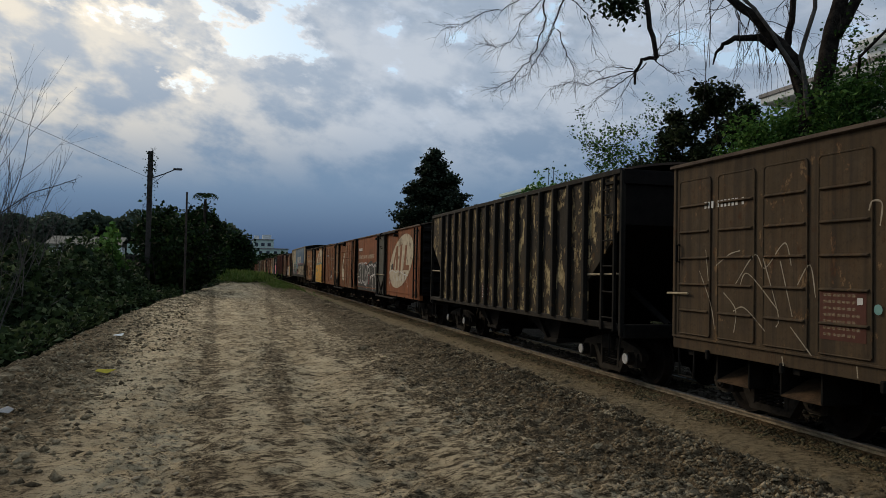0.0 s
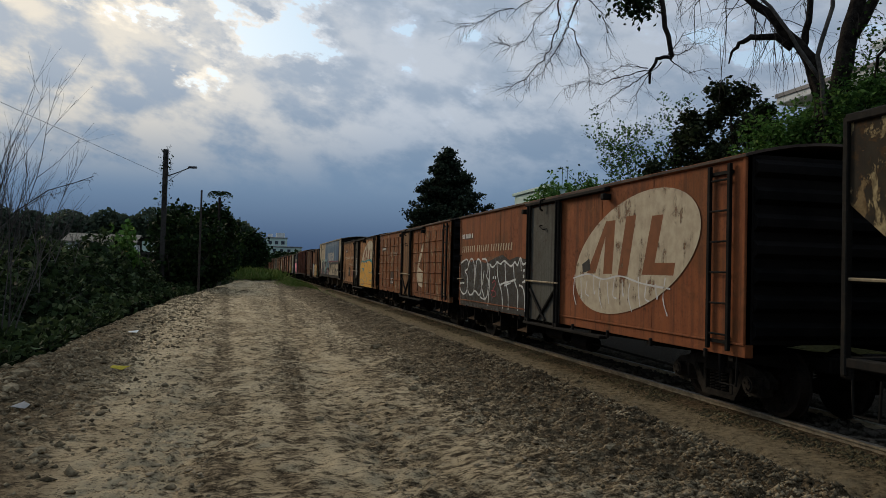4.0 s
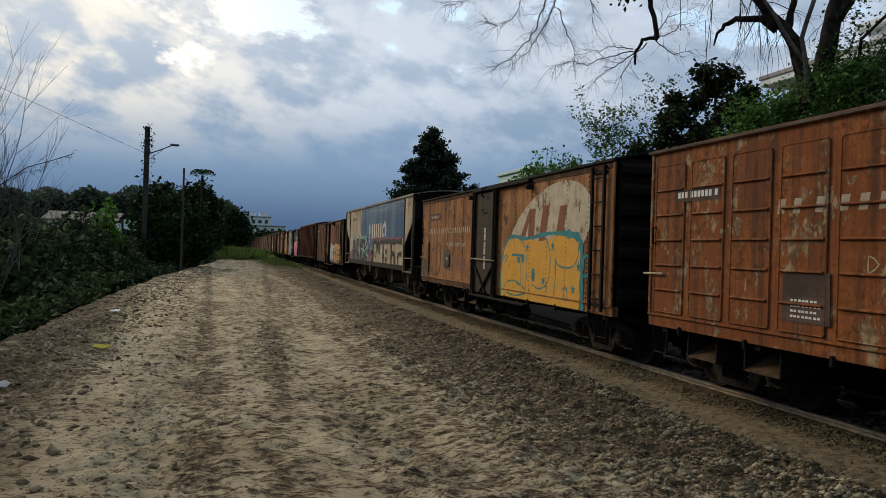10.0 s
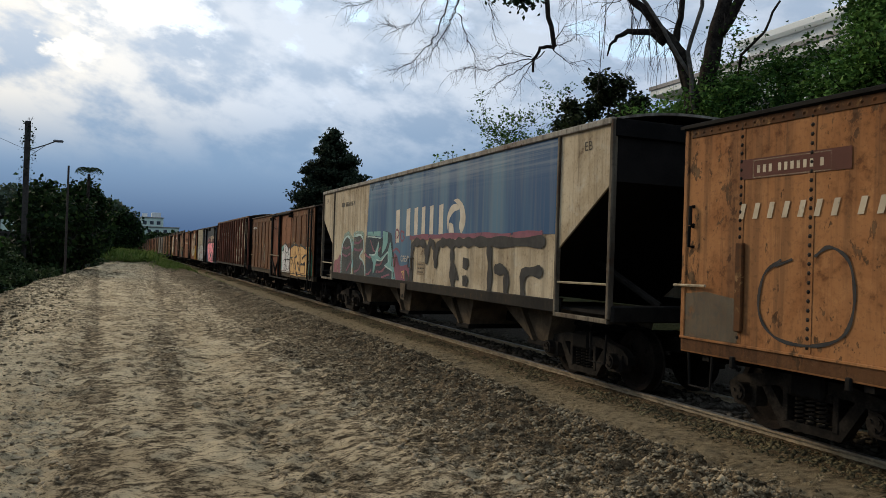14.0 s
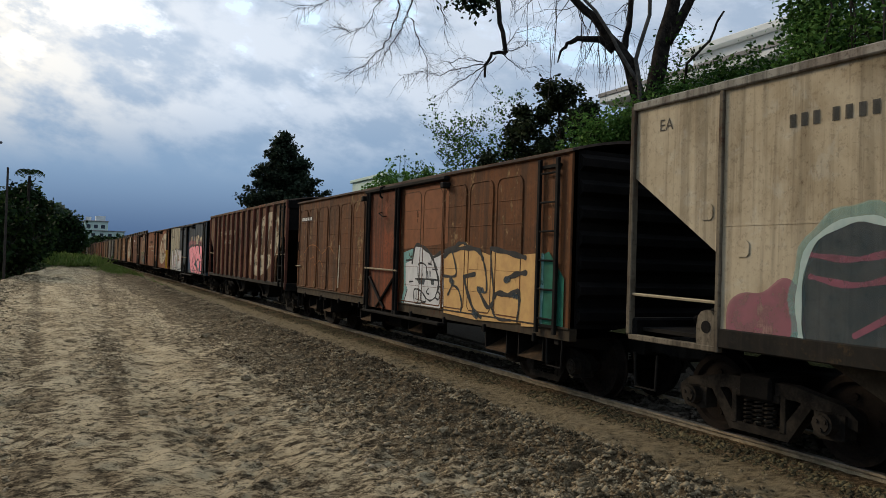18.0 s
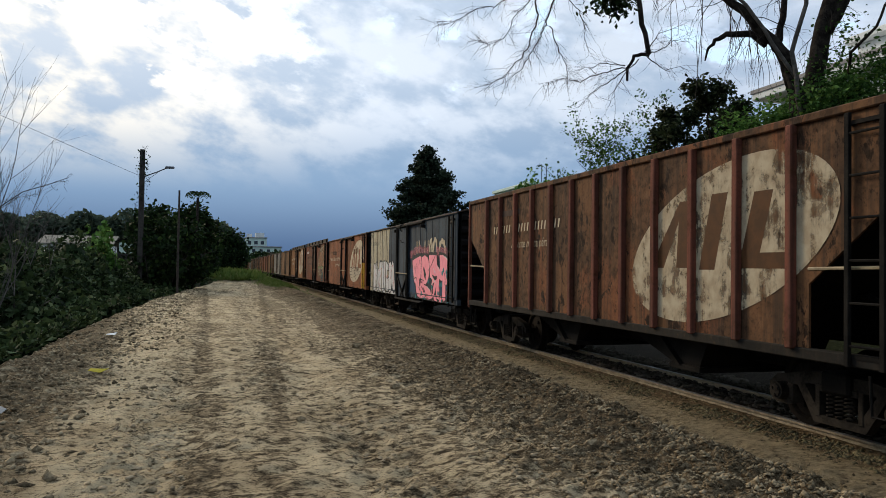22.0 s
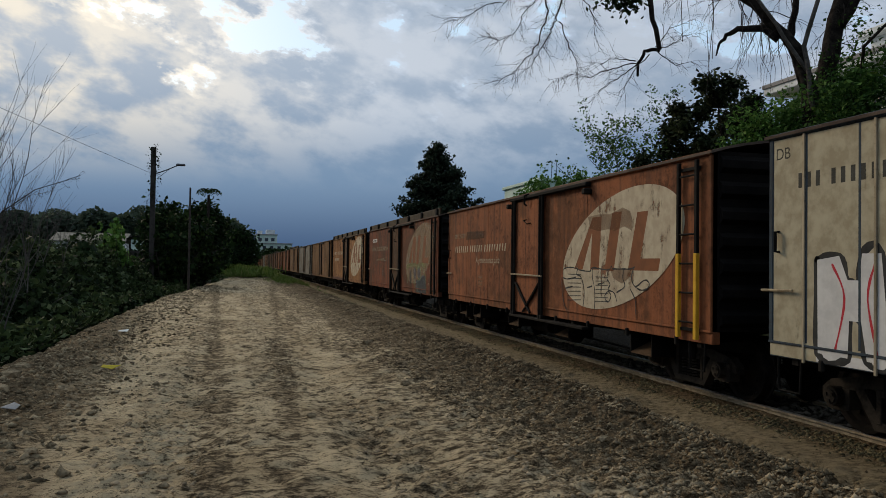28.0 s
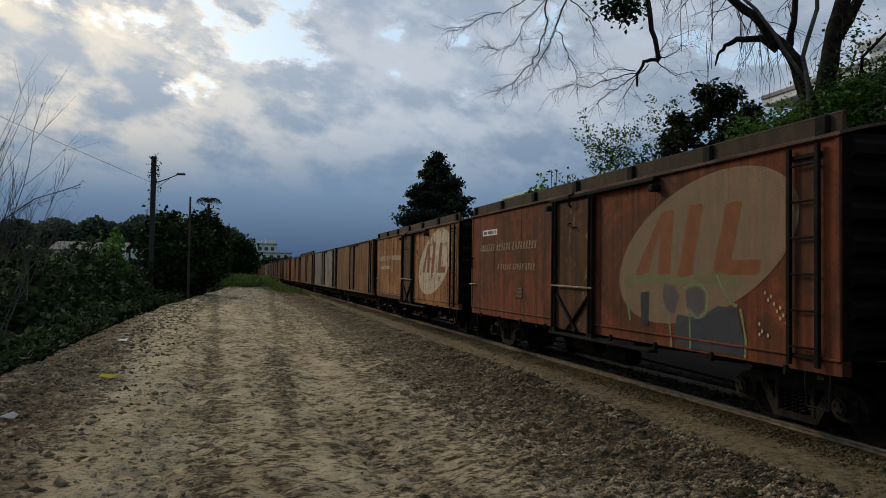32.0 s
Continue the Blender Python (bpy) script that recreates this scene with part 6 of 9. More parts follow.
    for ln in ([(2.23, 1.95), (2.63, 1.91), (2.94, 1.96)], [(2.25, 1.76), (2.65, 1.70), (3.04, 1.78)], [(3.41, 2.07), (3.80, 2.06), (4.05, 2.14)], [(3.42, 1.90), (3.76, 1.86), (4.12, 1.90)], [(2.68, 1.29), (3.10, 1.54)], [(3.5, 1.30), (3.85, 1.36), (4.1, 1.56)],
               [(4.37, 1.79), (4.71, 1.70), (4.97, 1.71)], [(4.86, 2.11), (5.13, 1.87), (5.46, 1.85), (5.65, 1.94)], [(5.28, 1.52), (5.64, 1.53), (5.85, 1.66)], [(5.37, 1.35), (5.79, 1.38), (6.11, 1.51)], [(5.80, 1.23), (6.36, 1.32)], [(4.55, 1.26), (4.75, 1.28), (4.95, 1.38)]):
        sd.strokes("mauve_stroke", [ln], 0.06, D_MAUVE)
    sd.strokes("pale_rim", [[(2.17, 1.2), (2.14, 1.6), (2.25, 2.03), (2.61, 2.23), (2.93, 2.20), (3.15, 1.97), (3.23, 1.61), (3.21, 1.20)], [(3.45, 2.25), (3.99, 2.26), (4.26, 2.08), (4.22, 1.88), (3.93, 1.71), (4.24, 1.59), (4.43, 1.41), (4.46, 1.20)]], 0.065, D_PALEMINT, "pale mint letter rim")
    sd.strokes("mint_fill", [[(3.28, 2.05), (3.27, 1.75), (3.30, 1.44)]], 0.12, D_MINT)
    sd.poly("mint_bar", [(4.59, 2.34), (5.63, 2.34), (5.64, 2.21), (4.60, 2.25)], D_MINT)
    sd.poly("mint_fill", [(5.82, 2.34), (6.21, 2.30), (6.18, 2.06), (6.05, 1.92), (5.77, 1.77), (5.83, 2.06)], D_MINT)
    sd.poly("mint_fill", [(4.78, 1.77), (5.22, 1.78), (5.49, 2.08), (5.53, 2.00), (5.47, 1.76), (5.70, 1.69), (6.19, 1.85), (6.23, 1.81), (5.78, 1.65), (5.39, 1.65), (5.21, 1.34), (5.10, 1.30), (5.11, 1.57), (4.97, 1.68)], D_MINT)
    sd.poly("mint_fill", [(6.21, 1.84), (6.38, 2.09), (6.59, 1.70), (6.87, 1.51), (6.89, 1.16), (6.55, 1.16), (6.55, 1.39), (6.08, 1.48), (6.00, 1.53), (6.24, 1.60)], D_MINT)
    sd.strokes("pale_rim", [[(4.60, 2.22), (5.11, 2.20), (5.64, 2.17)], [(4.79, 1.76), (5.22, 1.77), (5.42, 1.91), (5.49, 2.07)], [(5.39, 1.64), (5.78, 1.64), (6.21, 1.84), (6.26, 1.68), (6.29, 1.61)], [(6.0, 1.52), (6.3, 1.46), (6.56, 1.40), (6.56, 1.20)]], 0.035, D_PALEMINT)
    sd.poly("mauve_field", [(6.88, 1.14), (6.6, 1.6), (6.71, 1.83), (6.89, 1.76), (7.02, 1.57), (7.16, 1.53), (7.55, 1.58), (7.70, 1.48), (7.71, 1.14)], D_MAUVE)
    sd.strokes("pink_tag", [[(6.76, 2.06), (6.75, 2.32), (6.90, 2.34), (6.96, 2.24), (6.84, 2.16)], [(7.29, 2.28), (7.12, 2.31), (7.07, 2.19), (7.19, 2.09), (7.32, 2.16), (7.24, 2.21)], [(6.59, 1.87), (6.80, 1.92), (6.94, 1.89), (7.06, 1.84)]], 0.055, D_MAUVE)
    sd.text("CREW", 7.12, 1.64, 0.135, D_LOGO)
    sd.strokes("small_tag", [[(7.20, 1.40), (7.32, 1.42), (7.24, 1.28)], [(7.35, 1.44), (7.36, 1.26)]], 0.025, D_SAND)
    sd.poly("black_bracket", [(7.43, 1.46), (7.55, 1.44), (7.68, 1.30), (7.70, 1.14), (7.45, 1.14)], D_SPRAYBLK)
    # broad black outlines on bare cream
    sd.strokes("black_outline", [[(7.83, 1.27), (7.83, 1.82), (7.95, 2.04), (8.34, 2.05), (8.61, 1.98), (8.69, 1.69)], [(8.70, 1.69), (8.80, 2.0), (8.95, 2.05), (9.11, 1.91), (9.18, 1.62)], [(9.19, 1.62), (9.27, 1.97), (9.54, 2.05), (9.92, 2.02), (10.00, 1.76), (10.00, 1.40), (10.13, 1.10)],
                                 [(9.99, 2.02), (10.27, 2.05), (10.69, 2.05), (11.2, 2.06), (12.0, 2.05), (13.35, 2.05)], [(11.55, 2.0), (11.62, 1.6), (11.6, 1.2)], [(12.2, 1.14), (12.2, 1.55), (11.85, 1.6)], [(12.8, 1.14), (12.8, 1.55), (13.3, 1.6)]], 0.19, D_SPRAYBLK, "broad black sprayed outline")
    sd.poly("black_fill", [(10.01, 1.63), (10.10, 1.68), (10.24, 1.51), (10.34, 1.35), (10.16, 1.35), (10.08, 1.14)], D_SPRAYBLK)
    sd.poly("letter_hole", [(10.50, 1.78), (10.72, 1.76), (10.76, 1.64), (10.66, 1.55), (10.50, 1.58)], D_SPRAYBLK)
    sd.poly("letter_hole", [(10.50, 1.44), (10.68, 1.46), (10.76, 1.36), (10.68, 1.25), (10.52, 1.26)], D_SPRAYBLK)
    data_panel(sd, 8.16, 8.6, 1.38, 1.66, D_CREAMOLD, D_SPRAYGREY, 3)
    yj = H - 0.08 - 7.43
    pad = part("jacking_pad", MB().prism([(yj - 0.16, 1.16), (yj + 0.16, 1.16), (yj + 0.12, 0.82), (yj - 0.10, 0.80)], "x", -HALF_W - 0.055, -HALF_W - 0.034), M_GATE, wg, "tapered steel jacking plate")
    part("lift_hole", MB().cyl((-HALF_W - 0.060, yj, 0.89), (-HALF_W - 0.052, yj, 0.89), 0.045, 12), M_BLACK, pad)
    for dy in (-0.07, 0.07):
        part("bolt", MB().cyl((-HALF_W - 0.066, yj + dy, 0.87), (-HALF_W - 0.052, yj + dy, 0.87), 0.016, 6), M_GATE, pad)
    for u in (6.86, 7.92):
        part("grab_iron", MB().tube([(-HALF_W - 0.01, H - u - 0.10, 1.72), (-HALF_W - 0.06, H - u - 0.10, 1.72), (-HALF_W - 0.06, H - u - 0.10, 1.52), (-HALF_W - 0.06, H - u + 0.10, 1.52), (-HALF_W - 0.06, H - u + 0.10, 1.72), (-HALF_W - 0.01, H - u + 0.10, 1.72)], 0.011, 6), M_GATE, wg)
    part("seam", MB().box(-HALF_W - 0.004, -HALF_W, H - 7.95, H - 7.92, 1.1, 3.62), P_CREAM, wg)
    part("seam", MB().box(-HALF_W - 0.004, -HALF_W, -H + 1.3, H - 1.3, 2.22, 2.235), P_CREAM, wg)
    for u0, u1, v0, v1 in ((1.03, 1.20, 2.29, 2.45), (1.50, 1.66, 1.92, 2.08)):
        rim = [(u0 + 0.03, v0), (u1 - 0.03, v0), (u1, v0 + 0.03), (u1, v1 - 0.03), (u1 - 0.03, v1), (u0 + 0.03, v1), (u0, v1 - 0.03), (u0, v0 + 0.03)]
        part("welded_patch", MB().prism([(H - u, v) for u, v in rim], "x", -HALF_W - 0.012, -HALF_W - 0.001), P_CREAM, wg, "small welded patch plate")
    yk = H - 1.16
    q = [(yk - 0.14, 1.04), (yk + 0.13, 1.04), (yk + 0.13, 1.22)] + [(yk + 0.13 * math.cos(t * math.pi / 6), 1.26 + 0.13 * math.sin(t * math.pi / 6)) for t in range(1, 6)] + [(yk - 0.14, 1.28)]
    lug = part("lift_lug", MB().prism(q, "x", -HALF_W - 0.02, -HALF_W + 0.02), P_GRIMY, wg, "grimy plate with a round lifting hole")
    part("lift_hole", MB().cyl((-HALF_W - 0.026, yk, 1.22), (-HALF_W - 0.018, yk, 1.22), 0.062, 14), M_BLACK, lug)
    couple(wg, near, far)


def wagon_g():
    near, far = 81.62, 94.20
    wg, H, sd = boxcar("covered_wagon", "dark red-brown covered wagon with tall pressed panels and sand-yellow graffiti", far - near, P_DARKRED, "tall", P_RED, lad=True, sill=P_SILL)
    sd.poly("number_panel", [(0.3, 2.74), (1.25, 2.74), (1.25, 2.86), (0.3, 2.86)], D_PLATE)
    sd.blocks("number_bars", (3, 6, 1), 0.34, 2.76, 0.08, D_WHITE, 0.0, 1.0, 0.7)
    sd.poly("white_drip", [(3.42, 1.1), (3.5, 1.1), (3.56, 2.1), (3.46, 2.1)], D_WHITETHIN)
    sd.strokes("rust_tag", [[(0.6, 1.9), (1.1, 2.1), (1.7, 2.08), (2.2, 1.9), (2.7, 2.08), (3.1, 1.9)], [(1.2, 1.75), (1.5, 1.8), (1.6, 1.6), (2.0, 1.72), (2.3, 1.55)]], 0.022, D_RUSTTAG)
    sd.poly("old_red_area", [(7.25, 2.0), (7.25, 3.12), (9.1, 3.12), (9.1, 2.1)], D_ORANGE, "repainted red area")
    sd.poly("teal_field", [(7.27, 1.94), (7.70, 2.01), (7.72, 1.80), (7.41, 1.75), (7.40, 1.31), (7.57, 1.31), (7.34, 0.98), (7.21, 1.00), (7.33, 1.23)], D_MINT, "teal sprayed edge")
    sd.poly("green_field", [(11.9, 1.0), (11.9, 1.90), (12.1, 1.97), (12.46, 1.62), (12.46, 1.0)], D_DEEPGREEN, "deep green sprayed corner")
    sd.strokes("teal_edge", [[(11.94, 0.98), (11.96, 1.5), (11.95, 1.92)]], 0.07, D_MINT)
    sd.poly("white_field", [(7.38, 1.74), (7.68, 1.80), (7.78, 2.04), (8.00, 2.06), (8.27, 1.96), (8.50, 1.88), (8.98, 1.95), (9.01, 1.03), (8.82, 0.99), (7.29, 0.98), (7.49, 1.30), (7.41, 1.31)], D_SPRAYWHITE, "white sprayed field")
    sd.poly("sand_fill", [(8.99, 1.86), (9.30, 1.98), (9.77, 2.12), (9.94, 2.03), (10.18, 1.98), (10.58, 1.90), (10.61, 1.99), (11.53, 1.88), (11.56, 0.97), (11.18, 0.94), (10.13, 0.90), (9.03, 0.93)], D_SAND, "sand-yellow sprayed lettering block")
    sd.poly("sand_fill", [(11.46, 0.92), (11.46, 1.92), (11.92, 1.95), (11.92, 0.95)], D_SAND)
    sd.strokes("black_line", [[(7.68, 1.75), (7.78, 2.04), (8.00, 2.07), (8.38, 1.95), (8.58, 1.80), (8.73, 1.59), (8.81, 1.41), (8.77, 1.28)],
        [(8.55, 1.85), (8.94, 1.96), (9.32, 2.02), (9.52, 2.10)]], 0.075, D_SPRAYBLK, "thick black sprayed line")
    sd.strokes("black_line", [[(7.84, 1.46), (8.29, 1.47), (8.83, 1.47)],
        [(7.97, 1.47), (7.96, 1.73), (8.28, 1.71), (8.30, 1.49)],
        [(8.56, 1.65), (8.75, 1.65)],
        [(8.38, 1.75), (8.51, 1.73)],
        [(7.41, 1.79), (7.71, 1.81)],
        [(7.58, 1.40), (7.74, 1.41)],
        [(7.49, 1.25), (7.33, 0.99)],
        [(7.82, 1.04), (7.79, 1.23), (7.90, 1.28), (8.15, 1.23), (8.33, 1.09), (8.05, 1.03), (7.81, 1.03)],
        [(8.20, 1.20), (8.46, 1.10), (8.71, 1.17)],
        [(8.41, 1.31), (8.33, 1.24), (8.43, 1.21)],
        [(8.81, 1.36), (8.90, 1.36)],
        [(8.71, 1.21), (8.79, 1.27), (8.87, 1.22), (8.82, 1.14), (8.72, 1.16), (8.71, 1.21)],
        [(8.13, 1.57), (8.14, 1.53)]], 0.035, D_SPRAYBLK)
    sd.strokes("black_line", [[(7.90, 1.26), (7.91, 1.12)],
        [(7.99, 1.25), (8.00, 1.11)],
        [(8.09, 1.22), (8.10, 1.10)],
        [(7.88, 1.10), (8.26, 1.07)],
        [(7.99, 1.07), (7.98, 1.02)],
        [(8.13, 1.07), (8.11, 1.02)],
        [(8.36, 1.61), (8.34, 1.49)],
        [(8.43, 1.62), (8.42, 1.50)],
        [(8.49, 1.62), (8.48, 1.52)]], 0.022, D_SPRAYBLK)
    sd.poly("dark_eye", [(7.92, 1.45), (8.27, 1.46), (8.22, 1.37), (8.01, 1.37)], D_SMOKE)
    sd.poly("dark_eye", [(8.50, 1.46), (8.65, 1.47), (8.62, 1.37), (8.52, 1.39)], D_SMOKE)
    sd.strokes("black_line", [[(8.99, 1.88), (9.30, 1.98), (9.78, 2.02), (10.18, 1.98), (10.33, 1.85)],
        [(9.73, 1.56), (10.08, 1.61)],
        [(9.73, 1.56), (9.81, 1.39), (10.07, 1.06), (10.31, 0.96)],
        [(10.20, 1.39), (10.50, 1.13), (10.66, 1.18)],
        [(10.58, 2.01), (11.06, 1.95), (11.53, 1.88)],
        [(11.00, 1.55), (11.30, 1.64), (11.56, 1.67)],
        [(10.69, 1.28), (10.81, 1.35), (11.13, 1.34), (11.35, 1.41), (11.41, 1.28)]], 0.085, D_SPRAYBLK)
    sd.strokes("black_line", [[(9.28, 1.98), (9.44, 1.70), (9.41, 1.56), (9.00, 1.55)],
        [(9.30, 1.53), (9.32, 1.42), (9.18, 1.24)],
        [(9.32, 1.41), (9.54, 1.35), (9.67, 1.15), (9.65, 0.99)],
        [(10.33, 1.85), (10.43, 1.65), (10.46, 1.35), (10.22, 1.39)],
        [(10.56, 2.01), (10.59, 1.77)],
        [(10.59, 1.76), (10.68, 1.37), (10.66, 1.16)],
        [(11.41, 1.28), (11.39, 1.13), (11.36, 0.98)],
        [(10.65, 1.11), (10.80, 0.98), (11.18, 0.98)],
        [(9.37, 2.01), (9.57, 2.10), (9.78, 2.08), (9.86, 2.01)]], 0.05, D_SPRAYBLK)
    sd.strokes("smoky_shade", [[(11.02, 1.55), (11.12, 1.57)],
        [(11.26, 1.34), (11.35, 1.33)],
        [(10.23, 1.38), (10.35, 1.37)],
        [(9.25, 1.49), (9.36, 1.45)],
        [(10.07, 1.01), (10.19, 0.96)]], 0.1, D_SMOKE)
    couple(wg, near, far)


def wagon_h():
    near, far = 95.47, 108.17
    # black paint on the sill stands in for shade under the side sheets
    wg, H, sd = hopper("hopper_wagon", "brown ribbed hopper wagon with a faded cream oval", far - near, P_HOPH, 1.0, 3.42, slope=1.2, pitch=0.74, bar=0.86, deep=0.10, paint_rib=P_RIBRED, top=P_HOPH, sill=P_SOOT, rib_u=[1.36 + 0.902 * k for k in range(12)], gates=((3.2, 5.4), (7.0, 9.2)))
    sd.H -= 0.25
    ladder(wg, 12.28, H, 0.90, 3.35, M_BLACK)
    sd.level = 8
    oval_logo(sd, 9.68, 2.15, D_CREAMWORN, D_HOPBAR, 1.83, 1.02)
    sd.blocks("name_bars", (7, 6, 9), 1.50, 2.57, 0.165, D_CREAM, 0.25, 0.95, 0.36)
    sd.text("A gente nunca pára", 2.62, 2.24, 0.175, D_CREAM, 0.2)
    sd.poly("number_panel", [(1.9, 2.93), (3.1, 2.93), (3.1, 3.05), (1.9, 3.05)], D_PLATE)
    couple(wg, near, far)


def wagon_i():
    near, far = 109.25, 121.78
    wg, H, sd = boxcar("covered_wagon", "slate-blue and cream covered wagon with pink graffiti", far - near, P_SLATE, "plank", P_SLATE, lad=True, chutes=(4.6,))
    sd.poly("cream_field", [(0.02, 0.80), (0.02, 3.22), (3.78, 3.22), (3.70, 2.4), (3.72, 0.80)], D_CREAMSOLID, "cream painted end of the side")
    for u in (0.55, 1.5, 2.45, 3.2):
        part("seam", MB().box(-HALF_W - 0.026, -HALF_W, H - u - 0.016, H - u + 0.016, 0.80, 3.25, 0.004), P_CREAM, wg)
    sd.text("DB", 0.1, 3.0, 0.13, D_SPRAYGREY)
    sd.blocks("number_bars", (3, 6, 1), 0.46, 2.66, 0.16, D_SPRAYGREY, 0.0, 0.80, 0.36)
    sd.poly("white_base", [(0.72, 0.94), (4.95, 0.93), (5.00, 0.82), (0.73, 0.81)], D_SPRAYWHITE)
    sd.strokes("dark_edge", [[(0.74, 1.89), (1.04, 1.93), (1.15, 1.69), (1.29, 1.69), (1.33, 1.95), (1.56, 1.95), (1.67, 0.91), (1.39, 0.92), (1.32, 1.29), (1.17, 1.29), (1.15, 0.92), (0.75, 0.93), (0.74, 1.89)]], 0.09, D_SPRAYBLK)
    sd.poly("white_block", [(0.74, 1.89), (1.04, 1.93), (1.15, 1.69), (1.29, 1.69), (1.33, 1.95), (1.56, 1.95), (1.67, 0.91), (1.39, 0.92), (1.32, 1.29), (1.17, 1.29), (1.15, 0.92), (0.75, 0.93)], D_SPRAYWHITE, "white sprayed letter block")
    sd.strokes("dark_edge", [[(1.67, 1.70), (1.90, 1.73), (1.93, 1.98), (2.53, 2.01), (2.59, 1.81), (2.72, 1.74), (2.80, 0.92), (1.81, 0.92), (1.67, 1.70)]], 0.09, D_SPRAYBLK)
    sd.poly("white_block", [(1.67, 1.70), (1.90, 1.73), (1.93, 1.98), (2.53, 2.01), (2.59, 1.81), (2.72, 1.74), (2.80, 0.92), (1.81, 0.92)], D_SPRAYWHITE, "white sprayed letter block")
    sd.strokes("dark_edge", [[(2.74, 2.01), (3.22, 2.02), (3.65, 1.89), (3.66, 1.69), (3.39, 1.71), (3.37, 1.36), (3.75, 1.40), (3.77, 0.94), (3.08, 0.93), (2.82, 1.21), (2.74, 2.01)]], 0.09, D_SPRAYBLK)
    sd.poly("white_block", [(2.74, 2.01), (3.22, 2.02), (3.65, 1.89), (3.66, 1.69), (3.39, 1.71), (3.37, 1.36), (3.75, 1.40), (3.77, 0.94), (3.08, 0.93), (2.82, 1.21)], D_SPRAYWHITE, "white sprayed letter block")
    sd.strokes("dark_edge", [[(3.76, 1.94), (4.04, 1.99), (4.19, 1.85), (4.39, 2.01), (4.56, 1.94), (4.87, 1.01), (4.50, 0.97), (4.35, 1.39), (4.20, 0.95), (3.84, 0.93), (3.76, 1.94)]], 0.09, D_SPRAYBLK)
    sd.poly("white_block", [(3.76, 1.94), (4.04, 1.99), (4.19, 1.85), (4.39, 2.01), (4.56, 1.94), (4.87, 1.01), (4.50, 0.97), (4.35, 1.39), (4.20, 0.95), (3.84, 0.93)], D_SPRAYWHITE, "white sprayed letter block")
    sd.strokes("red_line", [[(0.95, 1.84), (1.11, 1.51), (0.99, 0.99)],
        [(1.48, 1.84), (1.40, 1.51), (1.52, 0.98)],
        [(1.81, 1.66), (2.42, 1.74), (2.22, 1.46), (1.83, 1.24), (2.25, 0.94)],
        [(2.87, 1.94), (3.06, 1.35), (3.54, 1.49), (3.64, 1.24)],
        [(3.90, 1.91), (4.09, 1.38), (4.41, 1.88), (4.70, 1.04)]], 0.03, D_RED)
    sd.strokes("dark_slit", [[(2.08, 1.60), (2.09, 1.46)],
        [(2.15, 1.15), (2.16, 1.04)],
        [(3.24, 1.68), (3.22, 1.29)],
        [(4.23, 1.69), (4.25, 1.38)]], 0.04, D_SPRAYBLK)
    sd.strokes("emblem_bar", [[(8.11, 2.59), (8.12, 2.27)],
        [(8.38, 2.62), (8.39, 2.33)],
        [(9.12, 2.59), (9.12, 2.26)],
        [(9.50, 2.60), (9.50, 2.30)]], 0.1, D_CREAM)
    sd.strokes("emblem_arch", [[(9.69, 2.28), (9.72, 2.51), (9.84, 2.61), (9.93, 2.52), (9.96, 2.27)],
        [(10.13, 2.27), (10.16, 2.51), (10.30, 2.61), (10.46, 2.51), (10.50, 2.24)],
        [(10.79, 2.22), (10.82, 2.43), (11.03, 2.55), (11.23, 2.50), (11.35, 2.35), (11.36, 2.22)]], 0.17, D_CREAM, "worn cream arch")
    sd.strokes("pink_haze", [[(7.29, 2.21), (7.84, 2.32), (8.45, 2.37), (9.02, 2.31), (9.53, 2.33)],
        [(10.50, 2.30), (10.77, 2.25), (11.21, 2.27), (11.72, 2.18)]], 0.26, D_PINKFAINT)
    sd.poly("blue_shadow", [(7.24, 1.73), (7.53, 1.83), (7.76, 1.39), (8.09, 0.93), (7.15, 0.96)], D_SPRAYBLUE, "deep blue sprayed shadow")
    sd.poly("blue_shadow", [(10.72, 1.41), (11.16, 1.49), (11.14, 0.92), (10.76, 0.92)], D_SPRAYBLUE)
    sd.poly("blue_shadow", [(11.40, 1.32), (11.79, 1.39), (11.79, 0.93), (11.43, 0.95)], D_SPRAYBLUE)
    sd.poly("pink_base", [(8.15, 0.97), (8.68, 1.06), (10.80, 1.00), (11.46, 1.00), (11.48, 0.82), (10.80, 0.81), (8.30, 0.90)], D_PINK)
    sd.strokes("pink_letter_outline", [[(7.54, 2.03), (8.06, 2.10), (8.65, 2.17), (8.68, 1.84), (8.63, 1.47), (8.43, 1.41), (8.69, 0.85), (8.30, 0.90), (8.11, 1.03), (7.98, 1.31), (7.79, 1.35), (7.62, 1.73), (7.54, 2.03)]], 0.1, D_SPRAYBLK)
    sd.strokes("pink_letter_outline", [[(8.73, 2.13), (9.11, 2.19), (9.45, 2.12), (9.63, 1.97), (9.67, 1.61), (9.55, 1.42), (9.29, 1.30), (9.80, 1.15), (10.05, 0.91), (9.48, 0.84), (9.04, 1.22), (8.92, 0.87), (8.69, 0.88), (8.60, 1.20), (8.71, 1.52), (8.73, 2.13)]], 0.1, D_SPRAYBLK)
    sd.strokes("pink_letter_outline", [[(9.63, 2.18), (10.47, 2.17), (10.56, 1.89), (10.91, 1.73), (10.94, 1.64), (10.80, 1.43), (10.81, 0.90), (10.56, 0.92), (10.42, 1.22), (10.21, 0.93), (9.99, 0.95), (9.91, 1.23), (10.03, 1.44), (9.79, 1.53), (9.70, 1.84), (9.63, 2.18)]], 0.1, D_SPRAYBLK)
